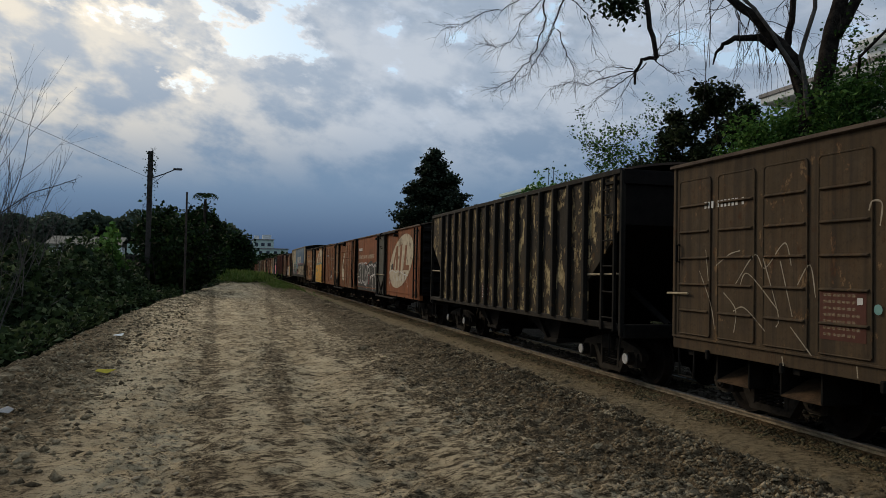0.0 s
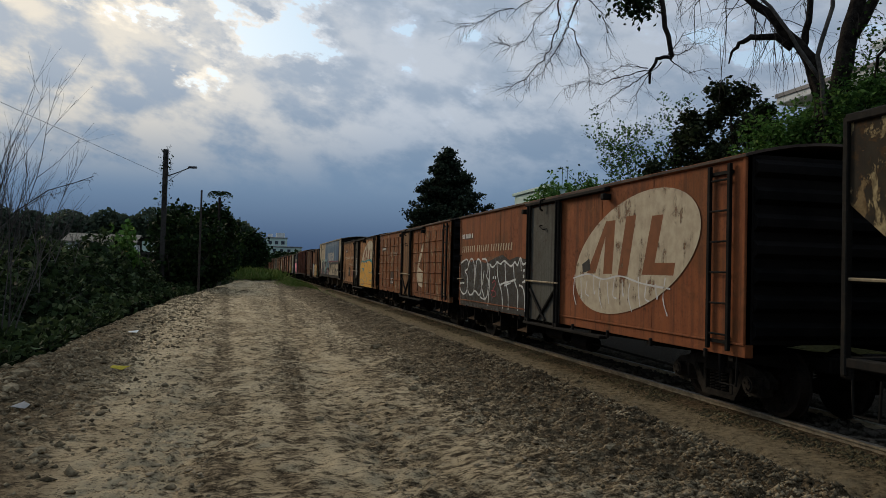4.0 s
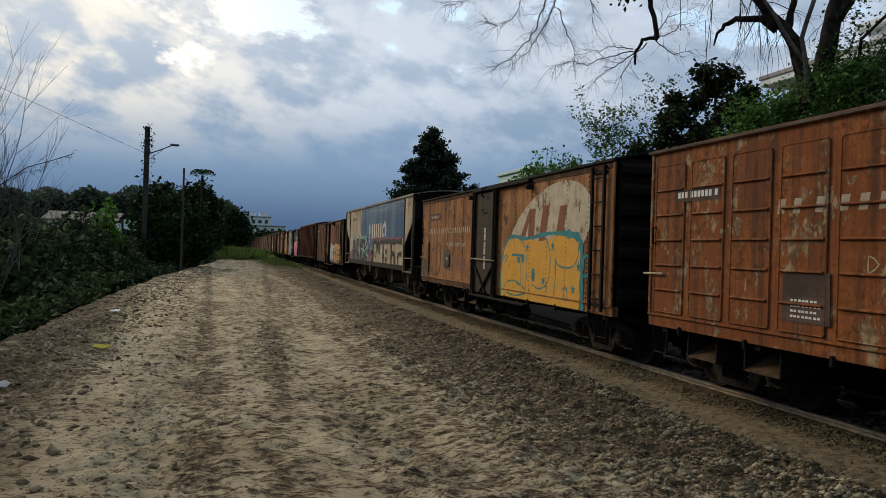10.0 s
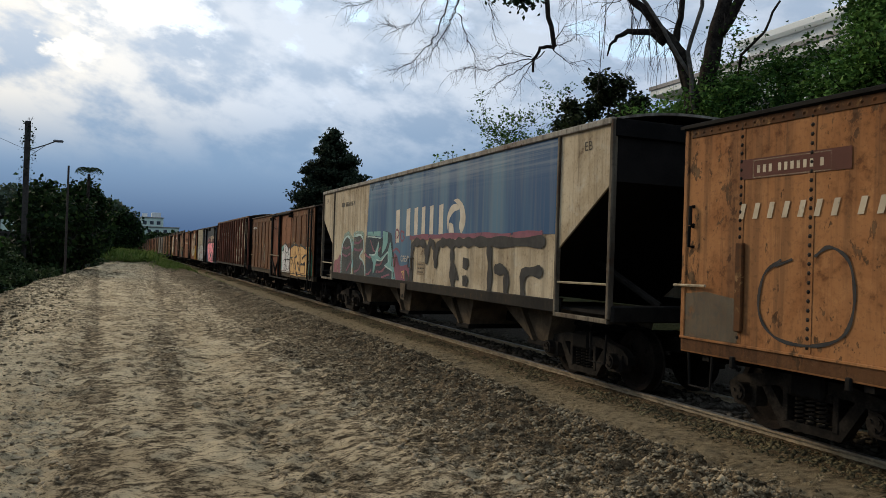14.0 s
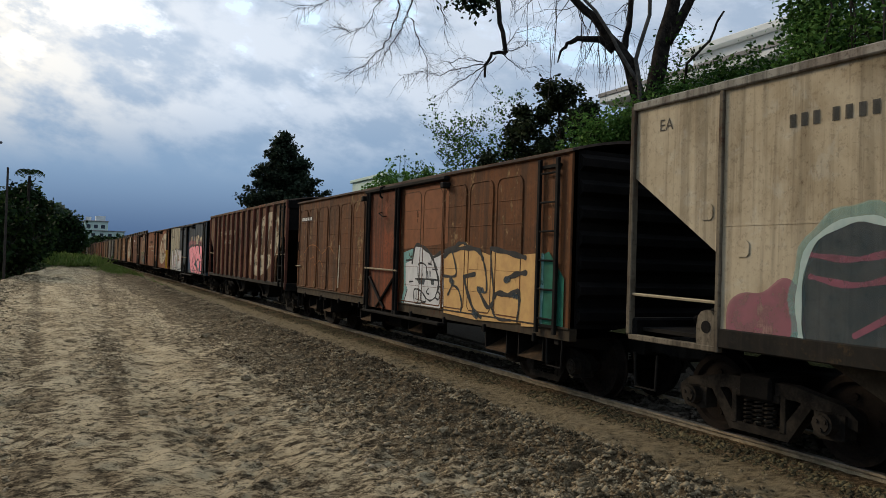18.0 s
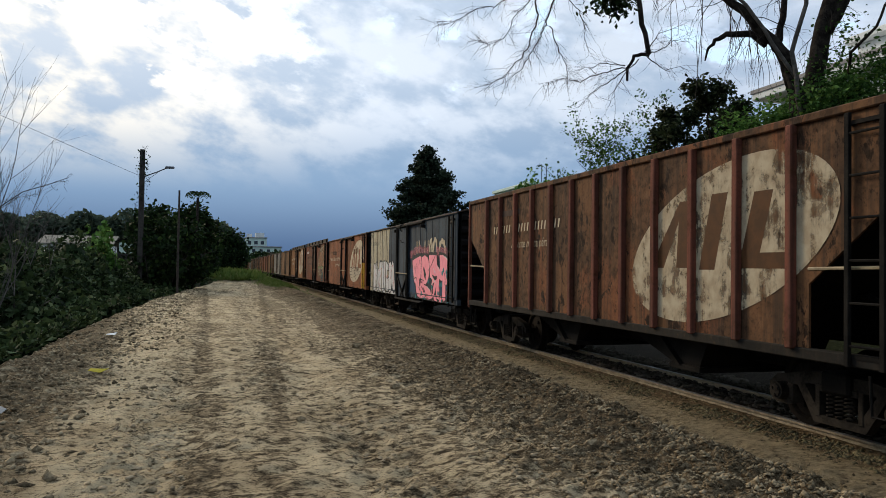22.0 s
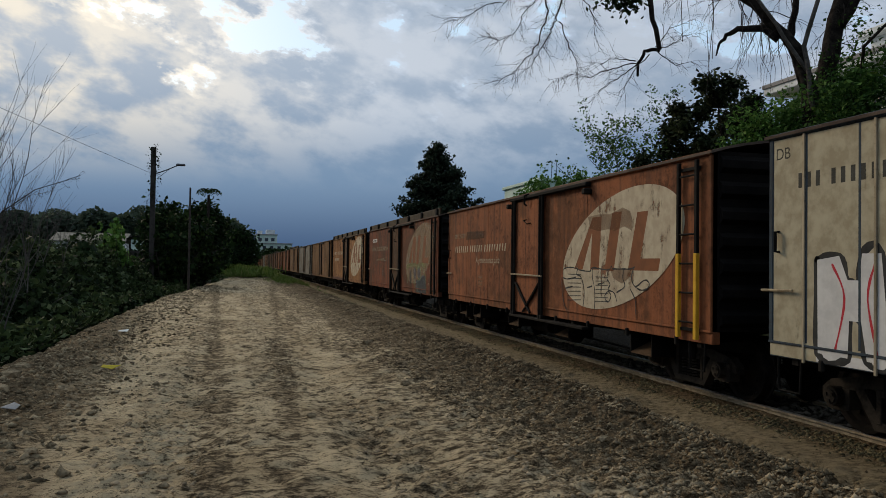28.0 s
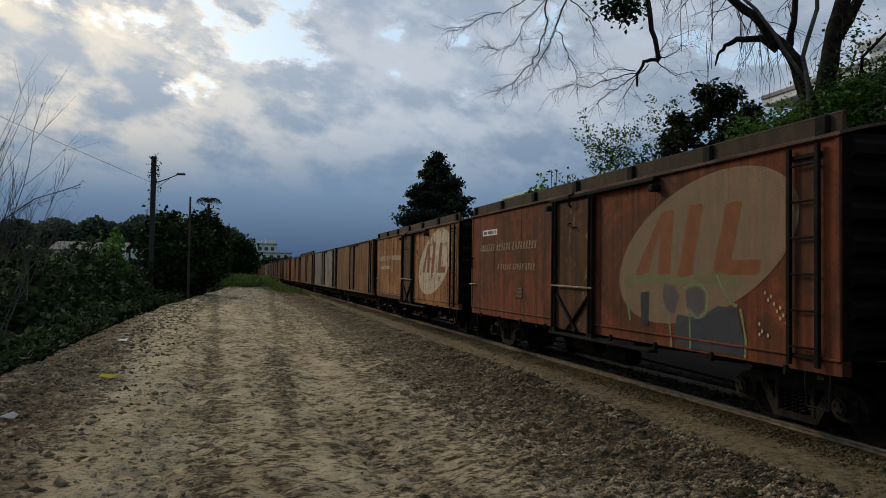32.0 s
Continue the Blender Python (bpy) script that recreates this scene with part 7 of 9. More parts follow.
    sd.strokes("pink_letter_outline", [[(10.81, 2.19), (11.33, 2.14), (11.75, 2.01), (11.79, 1.37), (11.45, 1.33), (11.46, 0.90), (11.14, 0.90), (11.15, 1.45), (10.95, 1.44), (10.80, 1.51), (10.89, 1.85), (10.81, 2.19)]], 0.1, D_SPRAYBLK)
    sd.poly("pink_letter", [(7.54, 2.03), (8.06, 2.10), (8.65, 2.17), (8.68, 1.84), (8.63, 1.47), (8.43, 1.41), (8.69, 0.85), (8.30, 0.90), (8.11, 1.03), (7.98, 1.31), (7.79, 1.35), (7.62, 1.73)], D_PINK, "pink sprayed letter")
    sd.poly("pink_letter", [(8.73, 2.13), (9.11, 2.19), (9.45, 2.12), (9.63, 1.97), (9.67, 1.61), (9.55, 1.42), (9.29, 1.30), (9.80, 1.15), (10.05, 0.91), (9.48, 0.84), (9.04, 1.22), (8.92, 0.87), (8.69, 0.88), (8.60, 1.20), (8.71, 1.52)], D_PINK, "pink sprayed letter")
    sd.poly("pink_letter", [(9.63, 2.18), (10.47, 2.17), (10.56, 1.89), (10.91, 1.73), (10.94, 1.64), (10.80, 1.43), (10.81, 0.90), (10.56, 0.92), (10.42, 1.22), (10.21, 0.93), (9.99, 0.95), (9.91, 1.23), (10.03, 1.44), (9.79, 1.53), (9.70, 1.84)], D_PINK, "pink sprayed letter")
    sd.poly("pink_letter", [(10.81, 2.19), (11.33, 2.14), (11.75, 2.01), (11.79, 1.37), (11.45, 1.33), (11.46, 0.90), (11.14, 0.90), (11.15, 1.45), (10.95, 1.44), (10.80, 1.51), (10.89, 1.85)], D_PINK, "pink sprayed letter")
    sd.strokes("black_crown", [[(7.50, 2.06), (8.06, 2.15), (8.67, 2.21)],
        [(8.71, 2.15), (9.13, 2.21), (9.47, 2.15)],
        [(9.60, 2.22), (10.08, 2.22), (10.50, 2.21)],
        [(10.80, 2.22), (11.33, 2.16), (11.77, 2.03)]], 0.09, D_SPRAYBLK, "black top shadow")
    sd.strokes("white_gleam", [[(7.61, 1.98), (7.76, 1.49), (7.98, 1.38)],
        [(8.66, 2.02), (8.69, 1.61)],
        [(9.65, 1.97), (9.67, 1.78)],
        [(10.51, 1.85), (10.90, 1.71)],
        [(11.21, 2.14), (11.72, 1.98), (11.75, 1.61)],
        [(9.79, 1.52), (10.09, 1.48)],
        [(9.39, 1.26), (9.80, 1.14)],
        [(10.16, 1.77), (10.38, 1.65)],
        [(10.02, 1.32), (10.24, 1.43), (10.42, 1.38)]], 0.03, D_SPRAYWHITE)
    sd.poly("dark_slit", [(8.94, 1.84), (9.14, 1.77), (9.31, 1.62), (9.27, 1.43), (9.09, 1.52)], D_SPRAYBLK)
    sd.poly("dark_slit", [(9.98, 1.61), (10.34, 1.55), (10.59, 1.58), (10.55, 1.48), (10.35, 1.43), (10.13, 1.52)], D_SPRAYBLK)
    sd.poly("dark_slit", [(9.97, 1.15), (10.13, 1.34), (10.28, 1.39), (10.14, 1.16), (10.04, 0.97)], D_SPRAYBLK)
    sd.strokes("black_cut", [[(10.37, 2.16), (9.86, 1.84), (9.61, 1.73)],
        [(7.76, 1.44), (8.08, 1.48), (8.21, 1.32)],
        [(8.53, 1.45), (8.81, 1.43), (9.04, 1.40)],
        [(8.44, 1.19), (8.64, 1.06)],
        [(9.13, 1.29), (9.55, 1.25)],
        [(10.42, 1.22), (10.39, 0.98)],
        [(10.95, 1.44), (10.86, 1.21), (10.89, 0.99)],
        [(11.37, 1.64), (11.44, 1.46), (11.41, 1.34)],
        [(11.49, 1.29), (11.76, 1.31)],
        [(11.49, 1.20), (11.75, 1.23)]], 0.035, D_SPRAYBLK)
    sd.strokes("small_tag", [[(7.81, 1.73), (7.94, 1.84), (7.97, 1.62)],
        [(8.07, 1.76), (8.12, 1.93), (8.22, 1.77)],
        [(8.41, 2.07), (8.51, 1.98), (8.42, 1.88)]], 0.022, D_SPRAYBLK)
    for u, v in [(8.04, 0.88), (9.14, 0.87), (9.59, 1.39), (11.25, 1.74), (11.13, 1.65), (11.54, 1.69), (11.61, 1.57), (10.92, 1.32), (11.10, 1.33), (10.73, 1.07), (11.10, 0.85), (11.71, 0.88), (8.82, 1.01), (10.02, 1.23)]:
        sd.oval("teal_dot", u, v, 0.075, 0.07, D_TEAL)
    for u, v in [(8.50, 0.87), (9.59, 0.87), (11.11, 0.99), (11.23, 0.88), (10.14, 1.08), (9.48, 0.99), (10.25, 0.87)]:
        sd.oval("maroon_dot", u, v, 0.05, 0.05, D_MAROON)
    sd.strokes("mauve_stroke", [[(11.57, 1.12), (11.65, 1.16), (11.62, 1.09)],
        [(8.82, 1.21), (8.96, 1.15)],
        [(10.82, 1.28), (10.89, 1.14)],
        [(8.53, 1.38), (8.86, 1.35)]], 0.07, D_MAUVE)
    sd.text("A", 11.95, 3.0, 0.13, D_CREAMOLD)
    couple(wg, near, far)


def wagon_j():
    near, far = 122.87, 135.39
    wg, H, sd = boxcar("covered_wagon", "brick-orange smooth covered wagon with a cream oval and yellow ladder", far - near, P_BRICK, "plain", P_BRICK, lad=1.1, chutes=(1.1, 2.3, 5.0, 7.6, 10.55))
    name_rows(sd, 0.66, 2.12, 0.16, D_CREAM)
    sd.text("A gente nunca pára", 2.55, 1.84, 0.165, D_CREAM, 0.2)
    sd.blocks("number_bars", (3, 6, 1), 0.64, 2.50, 0.12, D_CREAMOLD, 0.0, 0.8, 0.55)
    oval_logo(sd, 9.92, 2.05, D_CREAM, D_ORANGE)
    data_panel(sd, 2.75, 3.15, 1.25, 1.55, D_ORANGE, D_CREAMOLD, 3)
    sd.poly("repaint_patch", [(1.7, 2.45), (3.2, 2.45), (3.25, 2.62), (1.75, 2.66)], D_DARKPATCH)
    sd.poly("rust_stain", [(8.96, 2.64), (9.35, 2.66), (9.78, 2.64), (10.18, 2.72), (10.42, 2.65), (10.51, 2.49), (10.49, 2.34), (10.24, 2.42), (9.92, 2.36), (9.72, 2.40), (9.35, 2.38), (9.04, 2.44)], D_RUSTSTAIN, "brown rust stain over the emblem")
    sd.poly("rust_stain", [(9.79, 1.75), (10.54, 1.77), (10.42, 1.63), (10.18, 1.53), (9.89, 1.61)], D_RUSTSTAIN)
    sd.strokes("thin_outline", [[(7.94, 1.61), (7.96, 1.73), (8.16, 1.77), (8.49, 1.76), (8.62, 1.73), (9.04, 1.71), (9.16, 1.77), (9.72, 1.74), (9.82, 1.80), (9.89, 1.76), (10.24, 1.76), (10.42, 1.76), (10.57, 1.79)],
        [(7.88, 1.58), (7.92, 1.27), (8.02, 1.08), (8.12, 1.00)],
        [(8.58, 1.76), (8.53, 1.65), (8.71, 1.60), (8.84, 1.37), (8.80, 1.11)],
        [(9.14, 1.75), (9.16, 1.59), (9.24, 1.39), (9.24, 1.09)],
        [(9.72, 1.72), (9.68, 1.60), (9.79, 1.51), (9.72, 1.42), (9.92, 1.38), (10.02, 1.25)],
        [(10.24, 1.75), (10.21, 1.62), (10.27, 1.49), (10.02, 1.39)],
        [(10.54, 1.76), (10.48, 1.63), (10.60, 1.50), (10.87, 1.60), (11.00, 1.56), (10.95, 1.48), (10.76, 1.45), (10.61, 1.49)],
        [(10.45, 1.45), (10.60, 1.29), (10.63, 1.00)],
        [(9.61, 1.32), (9.72, 1.39), (9.82, 1.33), (9.75, 1.23), (9.64, 1.25), (9.61, 1.32)],
        [(7.94, 1.58), (8.16, 1.56), (8.49, 1.60)],
        [(8.06, 1.39), (8.35, 1.43)],
        [(9.36, 1.50), (9.58, 1.53)],
        [(8.96, 1.43), (9.14, 1.46)]], 0.026, D_SPRAYBLK, "thin black sprayed outline")
    sd.strokes("faint_hatching", [[(8.16, 1.65), (8.71, 1.65)],
        [(8.16, 1.57), (8.71, 1.58)],
        [(8.16, 1.49), (8.71, 1.50)],
        [(8.16, 1.42), (8.71, 1.43)],
        [(8.16, 1.34), (8.71, 1.36)],
        [(8.16, 1.26), (8.71, 1.28)],
        [(8.16, 1.18), (8.71, 1.21)],
        [(9.28, 1.62), (9.72, 1.62)],
        [(9.28, 1.55), (9.72, 1.56)],
        [(9.28, 1.48), (9.72, 1.49)],
        [(9.28, 1.41), (9.72, 1.43)],
        [(9.28, 1.34), (9.72, 1.36)],
        [(9.28, 1.28), (9.72, 1.29)],
        [(9.28, 1.21), (9.72, 1.23)]], 0.014, D_SMOKE)
    couple(wg, near, far)


def wagon_k():
    near, far = 136.57, 149.0
    wg, H, sd = boxcar("covered_wagon", "worn red covered wagon with raised roof boards and cream oval", far - near, P_RED, "plain", P_HOPBROWN, z1=3.27, crown=True, lad=True, chutes=())
    sd.poly("number_panel", [(0.88, 2.72), (1.95, 2.72), (1.95, 2.86), (0.88, 2.86)], D_WHITE)
    sd.blocks("number_bars", (3, 6, 1), 0.98, 2.755, 0.07, D_PLATE, 0.0, 1.2, 0.9)
    sd.blocks("name_bars", (7, 6, 9), 0.68, 2.34, 0.17, D_CREAMOLD, 0.25, 0.95, 0.6)
    sd.blocks("name_bars", (1, 5, 5, 4), 2.0, 1.90, 0.14, D_CREAMOLD, 0.25, 1.0, 0.6)
    oval_logo(sd, 9.85, 2.14, D_CREAMOLD, D_ORANGE, 1.83, 1.0)
    sd.poly("charcoal_patch", [(9.44, 1.05), (9.49, 1.29), (9.99, 1.26), (10.40, 1.44), (10.78, 1.43), (10.92, 1.06), (10.90, 0.86), (9.49, 0.86)], D_SMOKE, "charcoal sprayed block")
    sd.poly("grey_blot", [(9.16, 1.69), (9.38, 1.70), (9.54, 1.55), (9.43, 1.29), (9.22, 1.33), (9.11, 1.54)], D_GREYSPRAY)
    sd.poly("grey_blot", [(9.69, 1.64), (9.94, 1.70), (10.15, 1.60), (10.13, 1.38), (9.94, 1.28), (9.71, 1.39)], D_GREYSPRAY)
    sd.poly("dark_slot", [(8.51, 1.56), (8.76, 1.58), (8.74, 1.09), (8.53, 1.08)], D_SPRAYBLK)
    sd.strokes("green_haze", [[(8.06, 1.70), (8.70, 1.77), (9.27, 1.75), (9.79, 1.73), (10.35, 1.79), (10.78, 1.74)]], 0.17, D_GREENHAZE, "yellow-green overspray")
    sd.strokes("green_outline", [[(9.11, 1.39), (9.27, 1.28), (9.36, 0.84)],
        [(9.67, 1.64), (9.94, 1.71), (10.17, 1.60), (10.15, 1.35), (9.97, 1.27), (9.79, 1.36)],
        [(8.13, 1.41), (8.20, 1.15)],
        [(9.79, 1.30), (9.81, 0.86)],
        [(10.39, 1.81), (10.65, 1.51), (10.78, 1.46)],
        [(10.86, 1.41), (10.95, 1.07), (10.94, 0.87)]], 0.05, D_GREEN)
    for k in range(14):
        sd.oval("paint_chip", 11.2 + 0.05 * (k * 7 % 11), 1.15 + 0.04 * (k * 5 % 13), 0.018, 0.022, D_CREAM)
    data_panel(sd, 3.2, 3.6, 1.3, 1.55, D_MAROON, D_CREAMOLD, 3)
    couple(wg, near, far)


def wagon_l():
    near, far = 150.25, 162.75
    wg, H, sd = boxcar("covered_wagon", "amber covered wagon with raised roof boards and large cream oval", far - near, P_AMBER, "plank", P_HOPBROWN, z1=3.25, crown=True, lad=True)
    oval_logo(sd, 9.8, 2.14, D_CREAM, D_ORANGE, 1.83, 1.0)
    name_rows(sd, 0.52, 2.30, 0.17, D_CREAM)
    sd.blocks("name_bars", (1, 5, 5, 4), 1.0, 1.95, 0.14, D_CREAM, 0.25, 0.8, 0.6)
    sd.poly("red_base", [(0.02, 0.79), (0.02, 1.02), (5.3, 1.02), (5.3, 0.79)], D_MAROON)
    couple(wg, near, far)


for build in (wagon_a, wagon_b, wagon_c, wagon_d, wagon_e, wagon_f, wagon_g, wagon_h, wagon_i, wagon_j, wagon_k, wagon_l):
    build()

FAR_PAINTS = [(P_TAN, "dusty tan"), (P_PALE, "pale grey"), (P_TAN, "dusty tan"), (P_BRICK, "brick-orange"), (P_RUST, "rust-brown"), (P_DARKRED, "dark red-brown"), (P_HOPBROWN, "brown"), (P_BROWN, "drab brown")]


def far_wagons():
    first, near = {}, 163.95
    for i in range(17):
        k = i % 8
        far = near + 12.5
        if k not in first:
            wg, H, sd = boxcar("covered_wagon", FAR_PAINTS[k][1] + " weathered covered wagon far back in the train", 12.5, FAR_PAINTS[k][0], "plank", P_HOPBROWN, crown=k % 3 == 2, full=False)
            first[k] = wg
        else:
            wg = copy_thing(first[k], Matrix())
        couple(wg, near, far)
        near += 13.75


far_wagons()

# ---- plants ----
def leaves(name, pts, size, mat, rng, parent=None, droop=0.3, narrow=0.45, label=""):
    """Many small folded leaves, each of two faces."""
    n = len(pts)
    pts = np.asarray(pts, float)
    sz = size * (0.6 + 0.8 * rng.random(n))[:, None]
    d = rng.standard_normal((n, 3))
    d[:, 2] = d[:, 2] * 0.6 - droop
    d /= np.linalg.norm(d, axis=1)[:, None]
    r = rng.standard_normal((n, 3))
    s = np.cross(d, r)
    s /= np.linalg.norm(s, axis=1)[:, None] + 1e-9
    up = np.cross(s, d)
    mid = pts + d * sz * 0.5
    V = np.stack([pts, mid + s * sz * narrow + up * sz * 0.12, pts + d * sz, mid - s * sz * narrow + up * sz * 0.12], 1)
    k = np.arange(n)[:, None] * 4
    F = np.concatenate([k + np.array([[0, 1, 2]]), k + np.array([[0, 2, 3]])], 0)
    ob = raw(name, V.reshape(-1, 3), F, mat, parent)
    return tagged(ob, label, kind="stuff")


def limb_path(p, d, length, rng, wob=0.25, sag=0.0, n=6):
    pts = [np.array(p, float)]
    d = np.array(d, float)
    d /= np.linalg.norm(d)
    for _ in range(n):
        d = d + rng.standard_normal(3) * wob / n ** 0.5 * 0.6 + np.array([0, 0, -sag / n])
        d /= np.linalg.norm(d)
        pts.append(pts[-1] + d * length / n)
    return pts, d


def grow(mb, p, d, length, r, depth, rng, tips, split=3, wob=0.35, sag=0.0, ratio=0.62, sides=6, spread=0.8):
    """Branch after branch into one tube mesh; tips collects points near the ends."""
    pts, d2 = limb_path(p, d, length, rng, wob, sag, 5 if depth > 1 else 4)
    mb.tube([tuple(q) for q in pts], [r * (1 - 0.55 * i / (len(pts) - 1)) for i in range(len(pts))], sides if depth > 1 else 4, False)
    if depth <= 1:
        tips.extend(pts[1:])
        return
    for k in range(split + (depth > 2)):
        i = rng.integers(max(1, len(pts) - 4), len(pts))
        nd = d2 + rng.standard_normal(3) * spread
        nd[2] += 0.15
        grow(mb, pts[i], nd, length * ratio * (0.7 + 0.5 * rng.random()), r * 0.5, depth - 1, rng, tips, split, wob, sag, ratio, sides, spread)


def leafy_tree(name, label, base, height, radius, nleaf, size, mat, seed, trunk=0.14, crown0=0.35, shape="round", bark=None, depth=3, sparse=0.22, narrow=0.45, split=4):
    """A trunk with limbs, and leaves in clusters round the limb ends."""
    rng = np.random.default_rng(seed)
    t = thing(name, label, "tree", pose(*base))
    mb, tips = MB(), []
    top = limb_path((0, 0, 0), (0.03, 0.02, 1), height * 0.92, rng, 0.12, 0, 9)[0]
    mb.tube([tuple(q) for q in top], [trunk * (1.25 if i == 0 else 1) * (1 - 0.85 * i / (len(top) - 1)) for i in range(len(top))], 8, False)
    part("trunk", mb, bark or M_BARK, t)
    lm = MB()
    n = int(9 + height * 1.5)
    for k in range(n):
        f = crown0 + (1 - crown0) * (k + rng.random()) / n
        i = min(int(f * 9), 8)
        p = top[i] + (top[i + 1] - top[i]) * (f * 9 - i)
        rel = (f - crown0) / (1 - crown0)
        reach = radius * {"round": math.sin(math.pi * (0.12 + 0.80 * rel)) ** 0.7, "cone": 1.02 - 0.9 * rel, "open": 0.8 + 0.3 * rel}[shape]
        a = rng.random() * 6.283
        grow(lm, p, (math.cos(a), math.sin(a), 0.35 + 0.4 * rel), reach * 0.62, trunk * 0.32 * (1.1 - 0.7 * rel), depth - 1, rng, tips, split, 0.3, 0.0, 0.55)
    part("branchwork", lm, bark or M_BARK, t)
    tips = np.array(tips)
    pick = tips[rng.integers(0, len(tips), nleaf)]
    pts = pick + rng.standard_normal((nleaf, 3)) * sparse
    leaves("crown", pts, size, mat, rng, t, narrow=narrow)
    return t


def mound(name, label, spots, mat, size, per, seed, category="shrub", lift=0.5, narrow=0.45):
    """A shrub thicket: stems and heaps of leaves. spots: x, y, base z, radius, height."""
    rng = np.random.default_rng(seed)
    for x, y, z, r, h in spots:
        t = thing(name, label, category, pose(x, y, z))
        sm, tips = MB(), []
        for k in range(6):
            a = rng.random() * 6.283
            grow(sm, (0.3 * r * math.cos(a), 0.3 * r * math.sin(a), 0), (math.cos(a) * 0.4, math.sin(a) * 0.4, 1), h * 0.6, 0.035, 2, rng, tips, 3, 0.4)
        part("stem_tangle", sm, M_TWIG, t)
        n = int(per)
        u = rng.standard_normal((n, 3))
        u /= np.linalg.norm(u, axis=1)[:, None]
        lump = 0.72 + 0.55 * np.array([noise.noise(Vector((q[0] * 2.1 + seed, q[1] * 2.1 + x, q[2] * 2.1))) for q in u])
        rad = (0.55 + 0.5 * rng.random(n) ** 0.5) * lump
        pts = u * rad[:, None] * np.array([r, r, h * 0.62]) + np.array([0, 0, h * lift])
        pts = pts[pts[:, 2] > -0.1]
        leaves("foliage", pts, size, mat, rng, t, 0.3, narrow)


def conical_tree(base, height, seed):
    """A pointed evergreen: ragged tiers of rising boughs round one trunk, each bough with its own tufts."""
    rng = np.random.default_rng(seed)
    t = thing("conical_tree", "dense dark conical evergreen behind the train", "tree", pose(*base))
    part("trunk", MB().tube([(0, 0, 0), (0.1, 0.05, height * 0.5), (0.05, 0, height)], [0.24, 0.14, 0.03], 8), M_BARK, t)
    bm, P = MB(), []
    for k in range(190):
        d = 0.25 + (height - 1.2) * ((k + rng.random()) / 190) ** 0.8
        reach = (0.30 + 0.60 * d) * (0.62 + 0.45 * rng.random()) if d < 5.2 else (3.3 - 0.12 * (d - 5.2)) * (0.62 + 0.45 * rng.random())
        a = rng.random() * 6.283
        z0 = height - d - 0.30 * reach
        pts = [(0.05 + reach * f * math.cos(a), reach * f * math.sin(a), z0 + reach * (0.55 * f - 0.15 * f * f)) for f in (0, 0.35, 0.7, 1.0)]
        bm.tube(pts, [0.05, 0.035, 0.02, 0.01], 4, False)
        n = int(60 + 70 * reach)
        f = rng.random(n) ** 0.6
        q = np.stack([reach * f * math.cos(a), reach * f * math.sin(a), z0 + reach * (0.55 * f - 0.15 * f * f)], -1)
        P.append(q + rng.standard_normal((n, 3)) * (0.17, 0.17, 0.13))
    part("branchwork", bm, M_BARK, t)
    leaves("crown", np.concatenate(P), 0.21, M_LEAFCONE, rng, t, 0.1)


